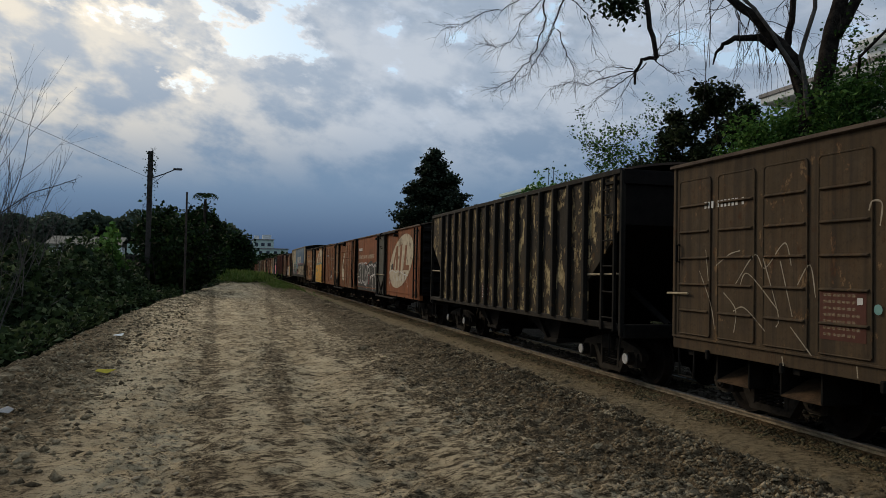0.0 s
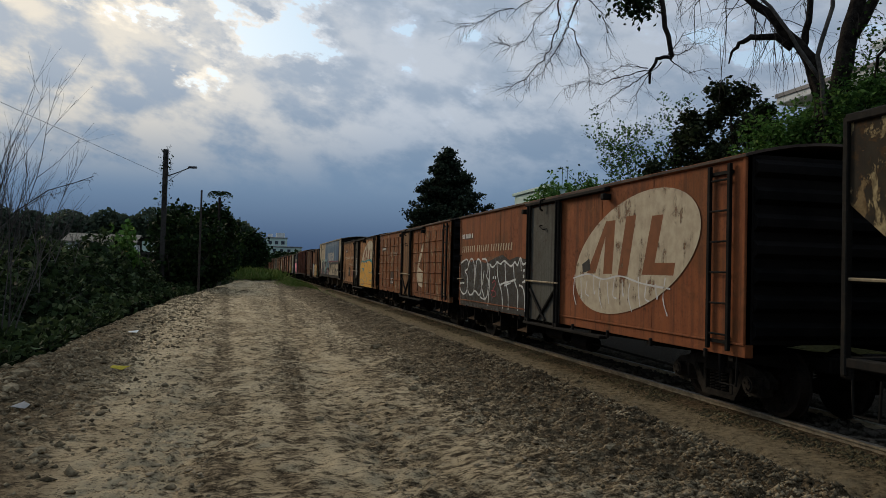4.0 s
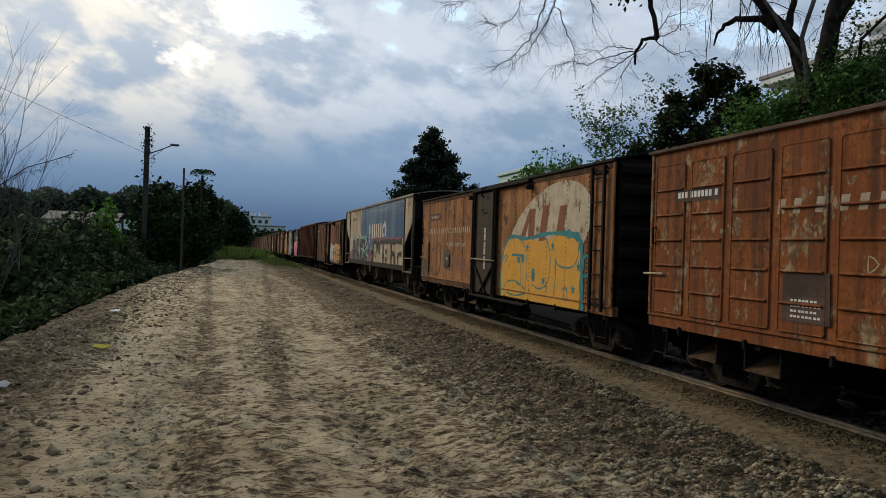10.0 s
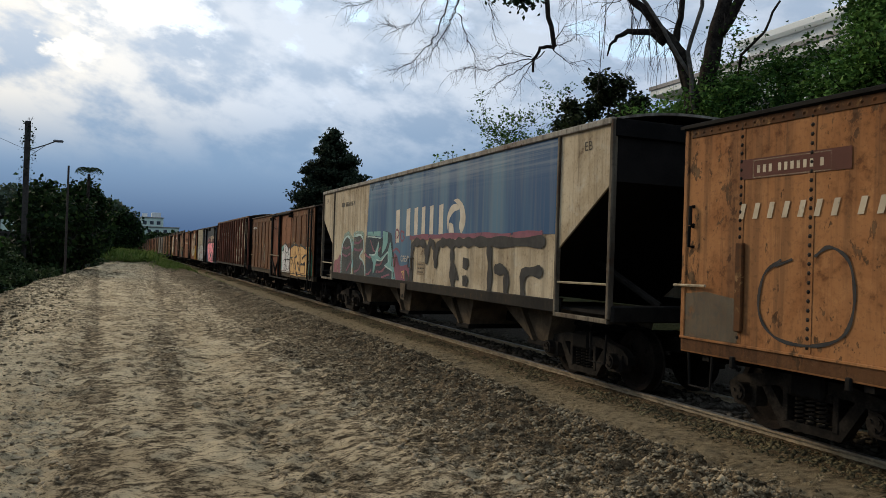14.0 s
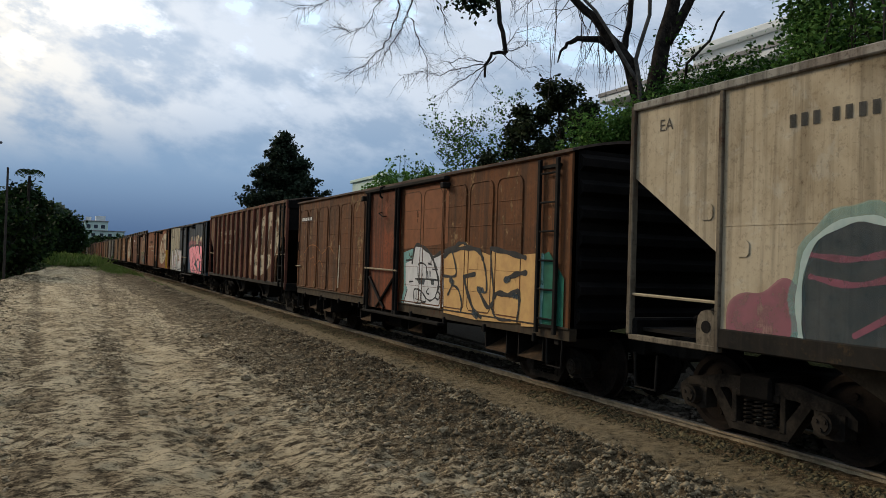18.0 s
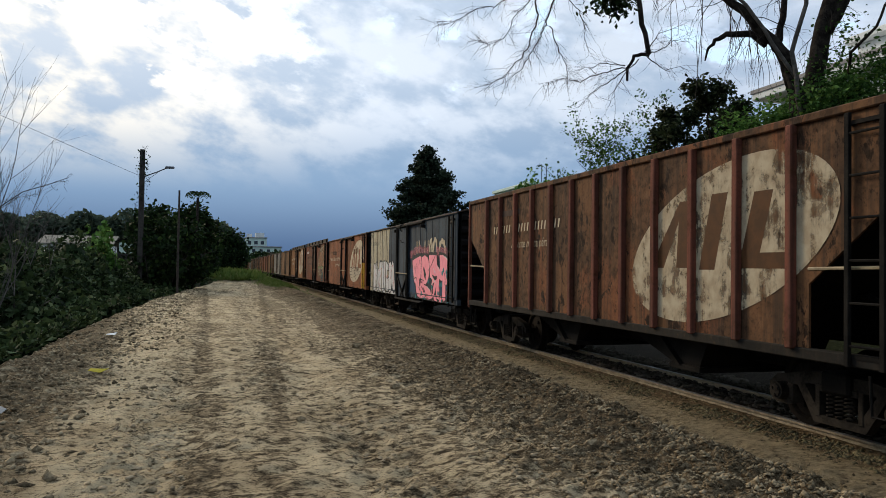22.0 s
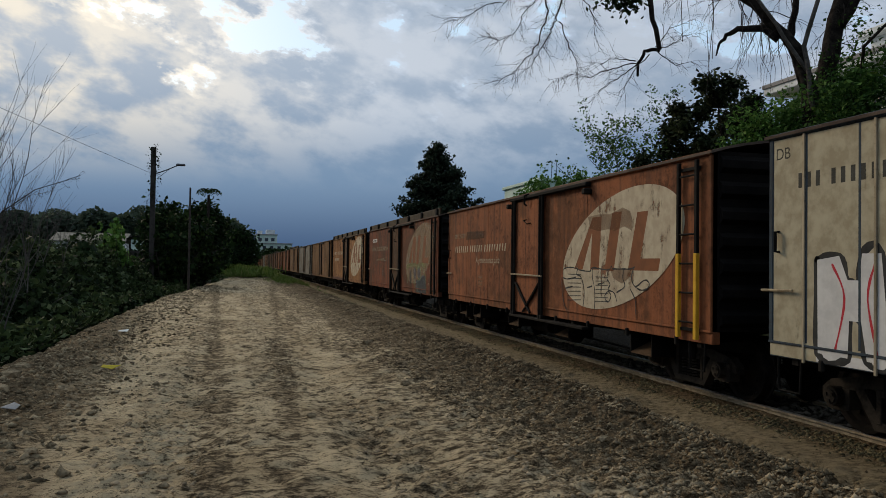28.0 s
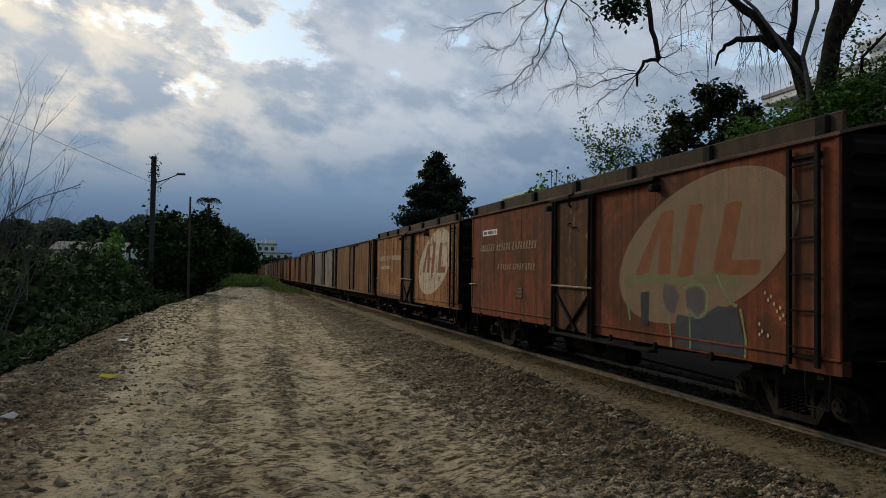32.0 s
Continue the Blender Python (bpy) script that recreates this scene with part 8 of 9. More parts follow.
def right_side_plants():
    conical_tree((15.05, 58.1, 0.9), 10.4, 11)
    leafy_tree("sparse_tree", "thin young tree with sparse small green leaves", (12.9, 24.6, 1.0), 5.3, 3.1, 4200, 0.088, M_LEAFMID, 12, 0.06, 0.40, "open", M_TWIG, sparse=0.13)
    for x, y, h, r, n, seed in ((15.15, 21.3, 6.7, 1.9, 4200, 14), (14.05, 21.9, 5.6, 1.9, 3600, 15), (15.6, 20.0, 5.4, 1.6, 2600, 16)):
        leafy_tree("broadleaf_tree", "dark glossy broad-leaved tree behind the train", (x, y, 1.2), h, r, n * 2, 0.165, M_LEAFBROAD, seed, 0.09, 0.3, "round", sparse=0.15, split=2, narrow=0.3)
    for i, (x, y, h, r, n) in enumerate(((14.0, 17.5, 5.0, 1.7, 3800), (14.7, 16.0, 5.5, 1.8, 3800), (17.0, 18.6, 6.0, 1.9, 3600), (16.6, 15.6, 6.3, 2.0, 4200), (15.6, 12.2, 6.6, 2.1, 4200), (16.9, 13.6, 8.2, 2.3, 4600))):
        leafy_tree("feathery_tree", "bright green feathery-leaved tree above the train", (x, y, 1.1), h, r, n * 2, 0.125, M_LEAFMID if i % 2 else M_LEAFBRIGHT, 20 + i, 0.10, 0.4, "round", sparse=0.26, narrow=0.3)
    for i, (x, y, h, r, n) in enumerate(((16.2, 9.2, 9.6, 2.6, 6000), (15.2, 5.6, 9.2, 2.6, 6000), (19.0, 11.5, 10.5, 3.0, 6000), (14.8, 1.4, 8.6, 2.6, 4500))):
        leafy_tree("vine_hung_tree", "dark tree hung with dense climbing vines", (x, y, 1.0), h, r, n * 3, 0.135, M_LEAFDARK if i % 2 else M_LEAFMID, 30 + i, 0.24, 0.3, "round", sparse=0.42, narrow=0.30)
    # hanging vines
    rng = np.random.default_rng(77)
    for k in range(26):
        x, y = 14.2 + 2.0 * rng.random(), 3.0 + 9.5 * rng.random()
        z1 = 8.2 + 1.8 * rng.random()
        pts = [(x + 0.12 * rng.standard_normal(), y + 0.12 * rng.standard_normal(), z1 - (z1 - 4.2) * i / 6) for i in range(7)]
        v = thing("hanging_vine", "long thin brown hanging vine with leaves", "vine", pose(*pts[-1]))
        o = np.array(pts[-1])
        part("stem", MB().tube([tuple(np.array(p) - o) for p in pts], 0.022, 5), M_TWIG, v)
        q = np.array(pts)[rng.integers(0, 7, 60)] - o + rng.standard_normal((60, 3)) * (0.16, 0.16, 0.35)
        leaves("leaf_tuft", q, 0.15, M_LEAFMID, rng, v, 0.8, 0.3)
    mound("bank_shrub", "dense green shrub on the bank behind the train",
          [(14.5 + 1.6 * (i % 3), 4.0 + 2.6 * i, 1.2, 1.9, 4.6 - 0.2 * (i % 4)) for i in range(12)] + [(14.5 + 2.2 * (i % 2), -14.0 + 2.6 * i, 1.2, 2.0, 5.0) for i in range(7)] + [(19.5, -8.0 + 4.5 * i, 1.4, 2.6, 6.0) for i in range(6)], M_LEAFMID, 0.115, 5600, 91, narrow=0.30)
    mound("wall_shrub", "green shrub in front of a pale green house", [(22.4, 58.0, 1.2, 1.5, 6.4), (23.8, 58.2, 1.2, 1.9, 7.3), (26.0, 57.5, 1.2, 2.0, 7.6), (28.0, 56.5, 1.2, 2.0, 7.3), (30.0, 54.0, 1.2, 2.2, 7.0)], M_LEAFBRIGHT, 0.26, 4500, 92, lift=0.55)
    mound("wayside_shrub", "low dark shrub beyond the track", [(12.5 + (i % 3) * 1.3, 30 + i * 5.5, 0.6, 1.8, 3.4 + (i % 4) * 0.3) for i in range(12)], M_LEAFDARK, 0.26, 900, 93)


def bare_tree():
    """The large leafless tree whose limbs reach over the train."""
    rng = np.random.default_rng(8)
    t = thing("bare_tree", "large dark leafless tree with drooping bare twigs", "tree", pose(14.6, 16.9, 1.0))
    o = np.array((14.6, 16.9, 1.0))

    def limb(name, pts, r0, r1, label="", bark=M_BARK):
        q = [np.array(p) - o for p in pts]
        k = len(q)
        fine = []
        for i in range(k - 1):
            for j in range(3):
                f = j / 3
                fine.append(q[i] * (1 - f) + q[i + 1] * f + rng.standard_normal(3) * 0.02)
        fine.append(q[-1])
        m = len(fine)
        part(name, MB().tube([tuple(p) for p in fine], [r0 + (r1 - r0) * i / (m - 1) for i in range(m)], 9), bark, t, label, True)
        return [p + o for p in fine]

    limb("trunk", [(14.6, 16.9, 1.0), (14.5, 16.8, 3.5), (14.3, 16.75, 6.4)], 0.34, 0.22)
    a = limb("limb", [(14.3, 16.75, 6.2), (14.06, 16.92, 7.33), (13.69, 17.22, 8.0), (13.24, 17.57, 8.72), (12.7, 17.95, 9.3), (11.6, 18.3, 10.1), (10.2, 18.4, 10.5)], 0.18, 0.06)
    a2 = limb("limb", [(14.2, 16.8, 6.4), (13.9, 17.05, 7.6), (14.0, 16.97, 8.4), (14.05, 16.93, 9.5), (14.0, 16.5, 10.8)], 0.11, 0.06)
    limb("pale_stem", [(14.2, 16.5, 5.6), (14.0, 16.6, 7.4), (14.25, 16.4, 8.6), (14.3, 16.3, 10.2)], 0.065, 0.05, "pale grey slender stem", M_PALEBARK)
    limb("pale_stem", [(14.12, 16.6, 6.7), (13.66, 16.95, 7.75), (13.16, 17.35, 8.75), (12.5, 17.85, 9.9)], 0.055, 0.04, "pale grey slender stem", M_PALEBARK)
    limb("broken_limb", [(13.75, 17.18, 7.74), (13.41, 17.44, 8.04), (12.9, 17.82, 8.1), (12.66, 17.99, 7.95), (12.53, 18.08, 7.72), (12.46, 18.14, 7.42)], 0.115, 0.018, "crooked broken limb")
    b = limb("trunk", [(15.3, 17.25, 1.0), (15.2, 17.25, 4.5), (15.23, 17.23, 6.6), (15.3, 17.17, 7.5), (15.43, 17.06, 8.4), (15.58, 16.92, 9.3), (15.7, 16.8, 10.6)], 0.32, 0.17)
    limb("limb", [(15.46, 17.03, 8.2), (15.72, 16.79, 8.8), (15.96, 16.56, 9.5), (16.4, 16.2, 10.6)], 0.17, 0.10)
    limb("limb", [(15.3, 16.9, 6.2), (15.55, 16.3, 6.9), (15.2, 15.9, 7.3), (15.6, 15.5, 7.9), (15.9, 15.3, 8.7)], 0.05, 0.03)
    # limbs that reach over towards the road
    c = limb("limb", [(11.6, 18.3, 10.1), (10.6, 17.9, 10.2), (9.8, 17.4, 9.4)], 0.08, 0.07)
    h = limb("limb", [(9.8, 17.4, 9.45), (9.94, 17.35, 8.66), (10.06, 17.29, 7.92), (10.19, 17.21, 7.15)], 0.07, 0.06, "thick drooping dead limb")
    h2 = limb("limb", [(10.19, 17.21, 7.15), (9.95, 17.38, 7.14), (9.80, 17.43, 7.0), (9.71, 17.48, 6.71), (9.74, 17.46, 6.5)], 0.05, 0.03)
    limb("limb", [(10.2, 18.4, 10.5), (9.2, 18.0, 10.0), (8.3, 17.7, 9.3)], 0.06, 0.035)
    tips = []

    def twigs(count, at, sag, length, spread, drift, name="twig_spray", depth=3, r=0.014):
        mb = MB()
        for _ in range(count):
            p = np.array(at[rng.integers(0, len(at))]) - o
            d = np.array(drift) + rng.standard_normal(3) * spread
            grow(mb, p, d, length * (0.6 + 0.7 * rng.random()), r, depth, rng, tips, 2, 0.55, sag, 0.80, 4, 0.42)
        tagged(part(name, mb, M_TWIG, t, "fine drooping leafless twigs"), kind="stuff")

    # long thin branches that droop over the road, each with fine side twigs
    for path in (
        ((8.38, 17.5, 9.39), (7.78, 17.5, 8.6), (7.63, 17.5, 8.16), (7.46, 17.5, 7.72), (7.37, 17.5, 7.43), (7.13, 17.5, 7.05), (6.88, 17.5, 6.61), (6.48, 17.5, 6.23)),
        ((7.63, 17.7, 8.94), (7.33, 17.7, 8.55), (7.32, 17.7, 7.84), (7.13, 17.7, 7.25), (6.91, 17.7, 6.87), (6.47, 17.7, 6.41), (6.11, 17.7, 6.17)),
        ((7.72, 17.9, 9.03), (7.34, 17.9, 8.55), (6.89, 17.9, 8.07), (6.53, 17.9, 7.39), (6.16, 17.9, 7.21), (5.94, 17.9, 7.26)),
        ((7.57, 17.5, 7.73), (7.8, 17.5, 7.19), (8.04, 17.5, 6.78), (8.09, 17.5, 6.36)),
        ((7.73, 17.4, 8.56), (8.28, 17.4, 8.2), (8.43, 17.4, 7.93), (8.6, 17.4, 7.02)),
        ((7.76, 18.0, 9.07), (6.92, 18.0, 8.61), (6.32, 18.0, 8.25), (5.73, 18.0, 8.05), (5.3, 18.0, 7.72), (4.87, 18.0, 7.63)),
        ((10.11, 17.2, 7.11), (10.47, 17.2, 7.29), (10.79, 17.2, 7.54), (11.36, 17.2, 7.66)),
        ((10.07, 17.2, 7.18), (10.46, 17.2, 7.72), (11.19, 17.2, 8.01)),
        ((10.09, 17.1, 7.04), (10.57, 17.1, 6.77), (11.22, 17.1, 6.94)),
        ((9.76, 17.5, 6.87), (9.05, 17.5, 6.66), (8.43, 17.5, 6.39), (7.97, 17.5, 6.42), (7.44, 17.5, 6.22)),
        ((9.72, 17.5, 6.82), (9.29, 17.5, 6.46), (8.75, 17.5, 6.13), (8.52, 17.5, 5.83)),
        ((10.02, 17.4, 7.08), (9.47, 17.4, 6.45), (9.24, 17.4, 5.93)),
        ((9.68, 17.5, 6.9), (9.13, 17.5, 6.88), (8.43, 17.5, 6.7)),
    ):
        q = [np.array(p) for p in path]
        line = []
        for i in range(len(q) - 1):
            for j in range(4):
                line.append(q[i] + (q[i + 1] - q[i]) * j / 4 + rng.standard_normal(3) * 0.02)
        line.append(q[-1])
        m = len(line)
        thick = 0.028 if m > 24 else 0.016
        bough = part("thin_branch", MB().tube([tuple(p - o) for p in line], [thick * (1 - 0.85 * i / (m - 1)) for i in range(m)], 5, False), M_TWIG, t)
        for i in range(m // 5, m):
            d = line[min(i + 1, m - 1)] - line[max(i - 1, 0)]
            d /= np.linalg.norm(d)
            mb = MB()
            for _ in range(3 if m > 16 else 2):
                side = np.array((rng.standard_normal() * 0.75, rng.standard_normal() * 0.4, rng.standard_normal() * 0.6 - 0.12))
                grow(mb, line[i] - o, d + side, 0.22 + 0.28 * rng.random(), 0.0042, 2, rng, tips, 2, 0.45, 0.25, 0.85, 4, 0.40)
            part("twig", mb, M_TWIG, bough)
    twigs(20, c + a[-6:], 0.7, 0.9, 0.6, (-0.2, 0.0, -0.3))
    twigs(22, a[4:14] + a2[4:], 0.6, 0.9, 0.6, (-0.5, 0.1, 0.1))
    twigs(14, b[8:], 0.4, 0.8, 0.6, (0.1, 0.0, 0.2))
    twigs(14, a[6:12], 1.6, 1.3, 0.2, (-0.15, 0.0, -1.0), "hanging_twig_spray", 2, 0.010)
    for top, foot in [((11.66, 17.3, 9.43), (11.66, 17.3, 6.84)), ((11.78, 17.3, 9.44), (11.77, 17.3, 7.07)), ((11.61, 17.3, 7.79), (11.6, 17.3, 6.09)), ((10.91, 17.3, 9.34), (10.9, 17.3, 7.43))]:
        part("hanging_vine", MB().tube([tuple(np.array(top) - o), tuple((np.array(top) * 0.5 + np.array(foot) * 0.5) - o + rng.standard_normal(3) * 0.04), tuple(np.array(foot) - o)], 0.008, 4), M_TWIG, t)
    q = np.array((9.36, 17.68, 8.55)) - o + rng.standard_normal((420, 3)) * (0.34, 0.2, 0.2)
    leaves("foliage_tuft", q, 0.14, M_LEAFDARK, rng, t, 0.6, 0.32)
    part("leaf_stem", MB().tube([tuple(np.array(p) - o) for p in ((9.6, 17.6, 10.2), (9.4, 17.7, 9.3), (9.36, 17.68, 8.5))], 0.03, 6), M_BARK, t)
    for at, n in (((15.3, 16.8, 6.5), 500), ((15.5, 16.4, 7.6), 260), ((14.5, 16.5, 6.2), 300)):
        leaves("climber_leaves", np.array(at) - o + rng.standard_normal((n, 3)) * (0.3, 0.3, 0.5), 0.105, M_LEAFMID, rng, t, 0.3, 0.30)


right_side_plants()
bare_tree()


def left_side_plants():
    rng = np.random.default_rng(40)
    # bramble slope beside the road
    N = 150000
    y = 5 + 75 * rng.random(N) ** 1.5
    x = road_left(y) - 0.9 - 17 * rng.random(N) ** 1.8 * (0.35 + 0.65 * np.clip(y / 25, 0, 1))
    edge = np.clip((road_left(y) - 0.6 - x) / 3.2, 0, 1)
    lump = value_noise(x * 0.55, y * 0.45, 21) + 0.7 * value_noise(x * 1.5, y * 1.2, 22)
    top = ground_z(x, y) + 0.25 + edge * (2.1 + 1.1 * sstep(y, 12, 34) - 0.9 * sstep(y, 40, 58)) * (1.0 + 0.6 * lump) * sstep(y, 4, 13)
    z = top - 0.7 * rng.random(N) ** 2 * (0.3 + edge)
    ob = leaves("bramble_thicket", np.stack([x, y, z], -1), 0.19, M_LEAFLEFT, rng, None, 0.1)
    tagged(ob, "dark tangled bramble thicket on the bank", "undergrowth", "", "stuff")
    # added dark sheet under the leaves, standing in for shade inside the thicket
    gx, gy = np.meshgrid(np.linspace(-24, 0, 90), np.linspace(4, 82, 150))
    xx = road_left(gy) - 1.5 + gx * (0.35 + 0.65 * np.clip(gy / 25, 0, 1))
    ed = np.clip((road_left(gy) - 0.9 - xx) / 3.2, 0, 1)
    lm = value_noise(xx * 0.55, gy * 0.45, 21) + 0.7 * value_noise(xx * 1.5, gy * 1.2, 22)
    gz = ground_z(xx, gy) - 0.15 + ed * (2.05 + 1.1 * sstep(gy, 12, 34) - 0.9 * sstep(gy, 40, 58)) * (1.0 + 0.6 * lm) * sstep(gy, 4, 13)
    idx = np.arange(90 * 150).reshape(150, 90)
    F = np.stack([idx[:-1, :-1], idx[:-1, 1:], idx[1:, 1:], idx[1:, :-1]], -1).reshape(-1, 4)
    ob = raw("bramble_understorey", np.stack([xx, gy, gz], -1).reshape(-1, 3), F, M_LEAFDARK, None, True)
    tagged(ob, "dark sheet under the bramble leaves, standing in for thicket shade", "undergrowth", "", "stuff")
    # grass and ferns at the foot of the bank
    n = 9000
    y = 9 + 16 * rng.random(n)
    x = road_left(y) - 0.4 - 2.2 * rng.random(n)
    ob = leaves("verge_grass", np.stack([x, y, ground_z(x, y) + 0.1 + 0.25 * rng.random(n)], -1), 0.16, M_LEAFLEFT, rng, None, -0.7, 0.2)
    tagged(ob, "green grass and ferns below the road shoulder", "grass", "", "stuff")
    # grass at the far end of the road
    for cx, cy, sx, sy, n, h in ((0.6, 92, 2.2, 9.0, 6000, 1.1), (4.1, 66, 1.0, 8.0, 2600, 0.35), (4.5, 95, 1.2, 14, 2500, 0.4), (5.0, 45, 0.4, 9, 500, 0.12)):
        x, y = cx + sx * rng.standard_normal(n) * 0.6, cy + sy * rng.standard_normal(n) * 0.6
        keep = x < 5.6
        x, y = x[keep], y[keep]
        ob = leaves("tall_grass", np.stack([x, y, ground_z(x, y) + 0.5 * h * rng.random(len(x))], -1), h * 0.7, M_GRASS, rng, None, -1.4, 0.06)
        tagged(ob, "pale green tall grass at the end of the road", "grass", "", "stuff")
    # trees and shrubs
    mound("thicket_shrub", "dense dark shrub under the street lamp", [(-4.3, 50.8, -0.8, 2.0, 5.6), (-2.9, 54.0, -0.4, 2.0, 4.9)], M_LEAFDARK, 0.27, 3200, 61)
    mound("thicket_shrub", "pale yellow-green shrub above the thicket", [(-6.4, 43.5, -1.0, 1.0, 4.6)], M_LEAFBRIGHT, 0.24, 1300, 62)
    leafy_tree("dark_tree", "dense dark broad tree past the street lamp", (-3.6, 72.0, 0.0), 6.4, 2.6, 9000, 0.33, M_LEAFDARK, 63, 0.22, 0.12, "round", sparse=0.5)
    leafy_tree("dark_tree", "dense dark broad tree past the street lamp", (-3.0, 84.0, 0.0), 6.4, 2.7, 7000, 0.36, M_LEAFDARK, 64, 0.2, 0.12, "round", sparse=0.5)
    leafy_tree("dark_tree", "dense dark broad tree past the street lamp", (-5.4, 66.0, 0.0), 5.6, 2.4, 7000, 0.33, M_LEAFDARK, 65, 0.2, 0.12, "round", sparse=0.5)
    leafy_tree("dark_tree", "dark distant tree at the bend", (0.2, 112.0, 0.0), 5.2, 2.8, 6000, 0.4, M_LEAFDARK, 66, 0.2, 0.1, "round", sparse=0.55)
    # palm among the dark trees
    palm = thing("palm", "ragged palm rising above dark trees", "palm", pose(-2.7, 70.0, 0.0))
    part("trunk", MB().tube([(0, 0, 0), (0.1, 0, 3.5), (0.15, 0, 7.5)], [0.16, 0.13, 0.11], 8), M_BARK, palm)
    for k in range(11):
        a = k * 0.571
        mb = MB()
        spine = [(0.15 + s * math.cos(a) * 0.85, s * math.sin(a) * 0.85, 7.6 + 1.25 * s - 0.95 * s * s) for s in (0, 0.25, 0.5, 0.75, 1.0, 1.2)]
        mb.tube(spine, 0.02, 4)
        for i in range(1, 6):
            p = Vector(spine[i])
            for s in (-1, 1):
                q = p + Vector((-math.sin(a) * s * 0.42, math.cos(a) * s * 0.42, -0.30))
                mb.add([p, p + Vector((0.10, 0.10, 0)), q], [(0, 1, 2)])
        part("frond", mb, M_LEAFDARK, palm)
    # pale bare saplings beside the road
    t = thing("bare_sapling", "pale leafless many-stemmed sapling", "tree", pose(-5.0, 17.2, -1.0))
    for k in range(14):
        mb, tips = MB(), []
        d = (rng.uniform(-0.10, 0.14), rng.uniform(-0.1, 0.1), 1.0)
        grow(mb, (rng.uniform(-0.65, 0.35), rng.uniform(-0.2, 0.2), 0), d, rng.uniform(2.4, 3.3), 0.022, 4, rng, tips, 3, 0.20, -0.25, 0.60, 5, 0.30)
        tagged(part("stem", mb, M_SAPLING, t), kind="stuff")
    mb, tips = MB(), []
    mb.tube([(0.3, 0.3, 3.6), (0.9, 0.4, 4.1), (1.4, 0.5, 4.3), (1.75, 0.5, 4.45)], [0.012, 0.01, 0.008, 0.006], 5)
    for k in range(16):
        grow(mb, (0.6 + 0.075 * k, 0.45, 3.95 + 0.03 * k), (rng.uniform(-0.5, 0.9), 0, rng.uniform(-1, 0.5)), 0.20, 0.005, 2, rng, tips, 2, 1.8, 0.6, 0.6, 4, 1.0)
    part("vine_branch", mb, M_TWIG, t, "thin curling vine branch")
    for k in range(5):
        t2 = thing("bare_sapling", "thin bare stem in the thicket", "tree", pose(-5.5 - 0.9 * k + rng.uniform(-0.4, 0.4), 24 + 4.5 * k, -1.0))
        mb, tips = MB(), []
        grow(mb, (0, 0, 0), (0.05, 0, 1), 2.6, 0.03, 3, rng, tips, 3, 0.25, 0, 0.6, 5, 0.5)
        tagged(part("stem", mb, M_PALEBARK, t2), kind="stuff")


left_side_plants()


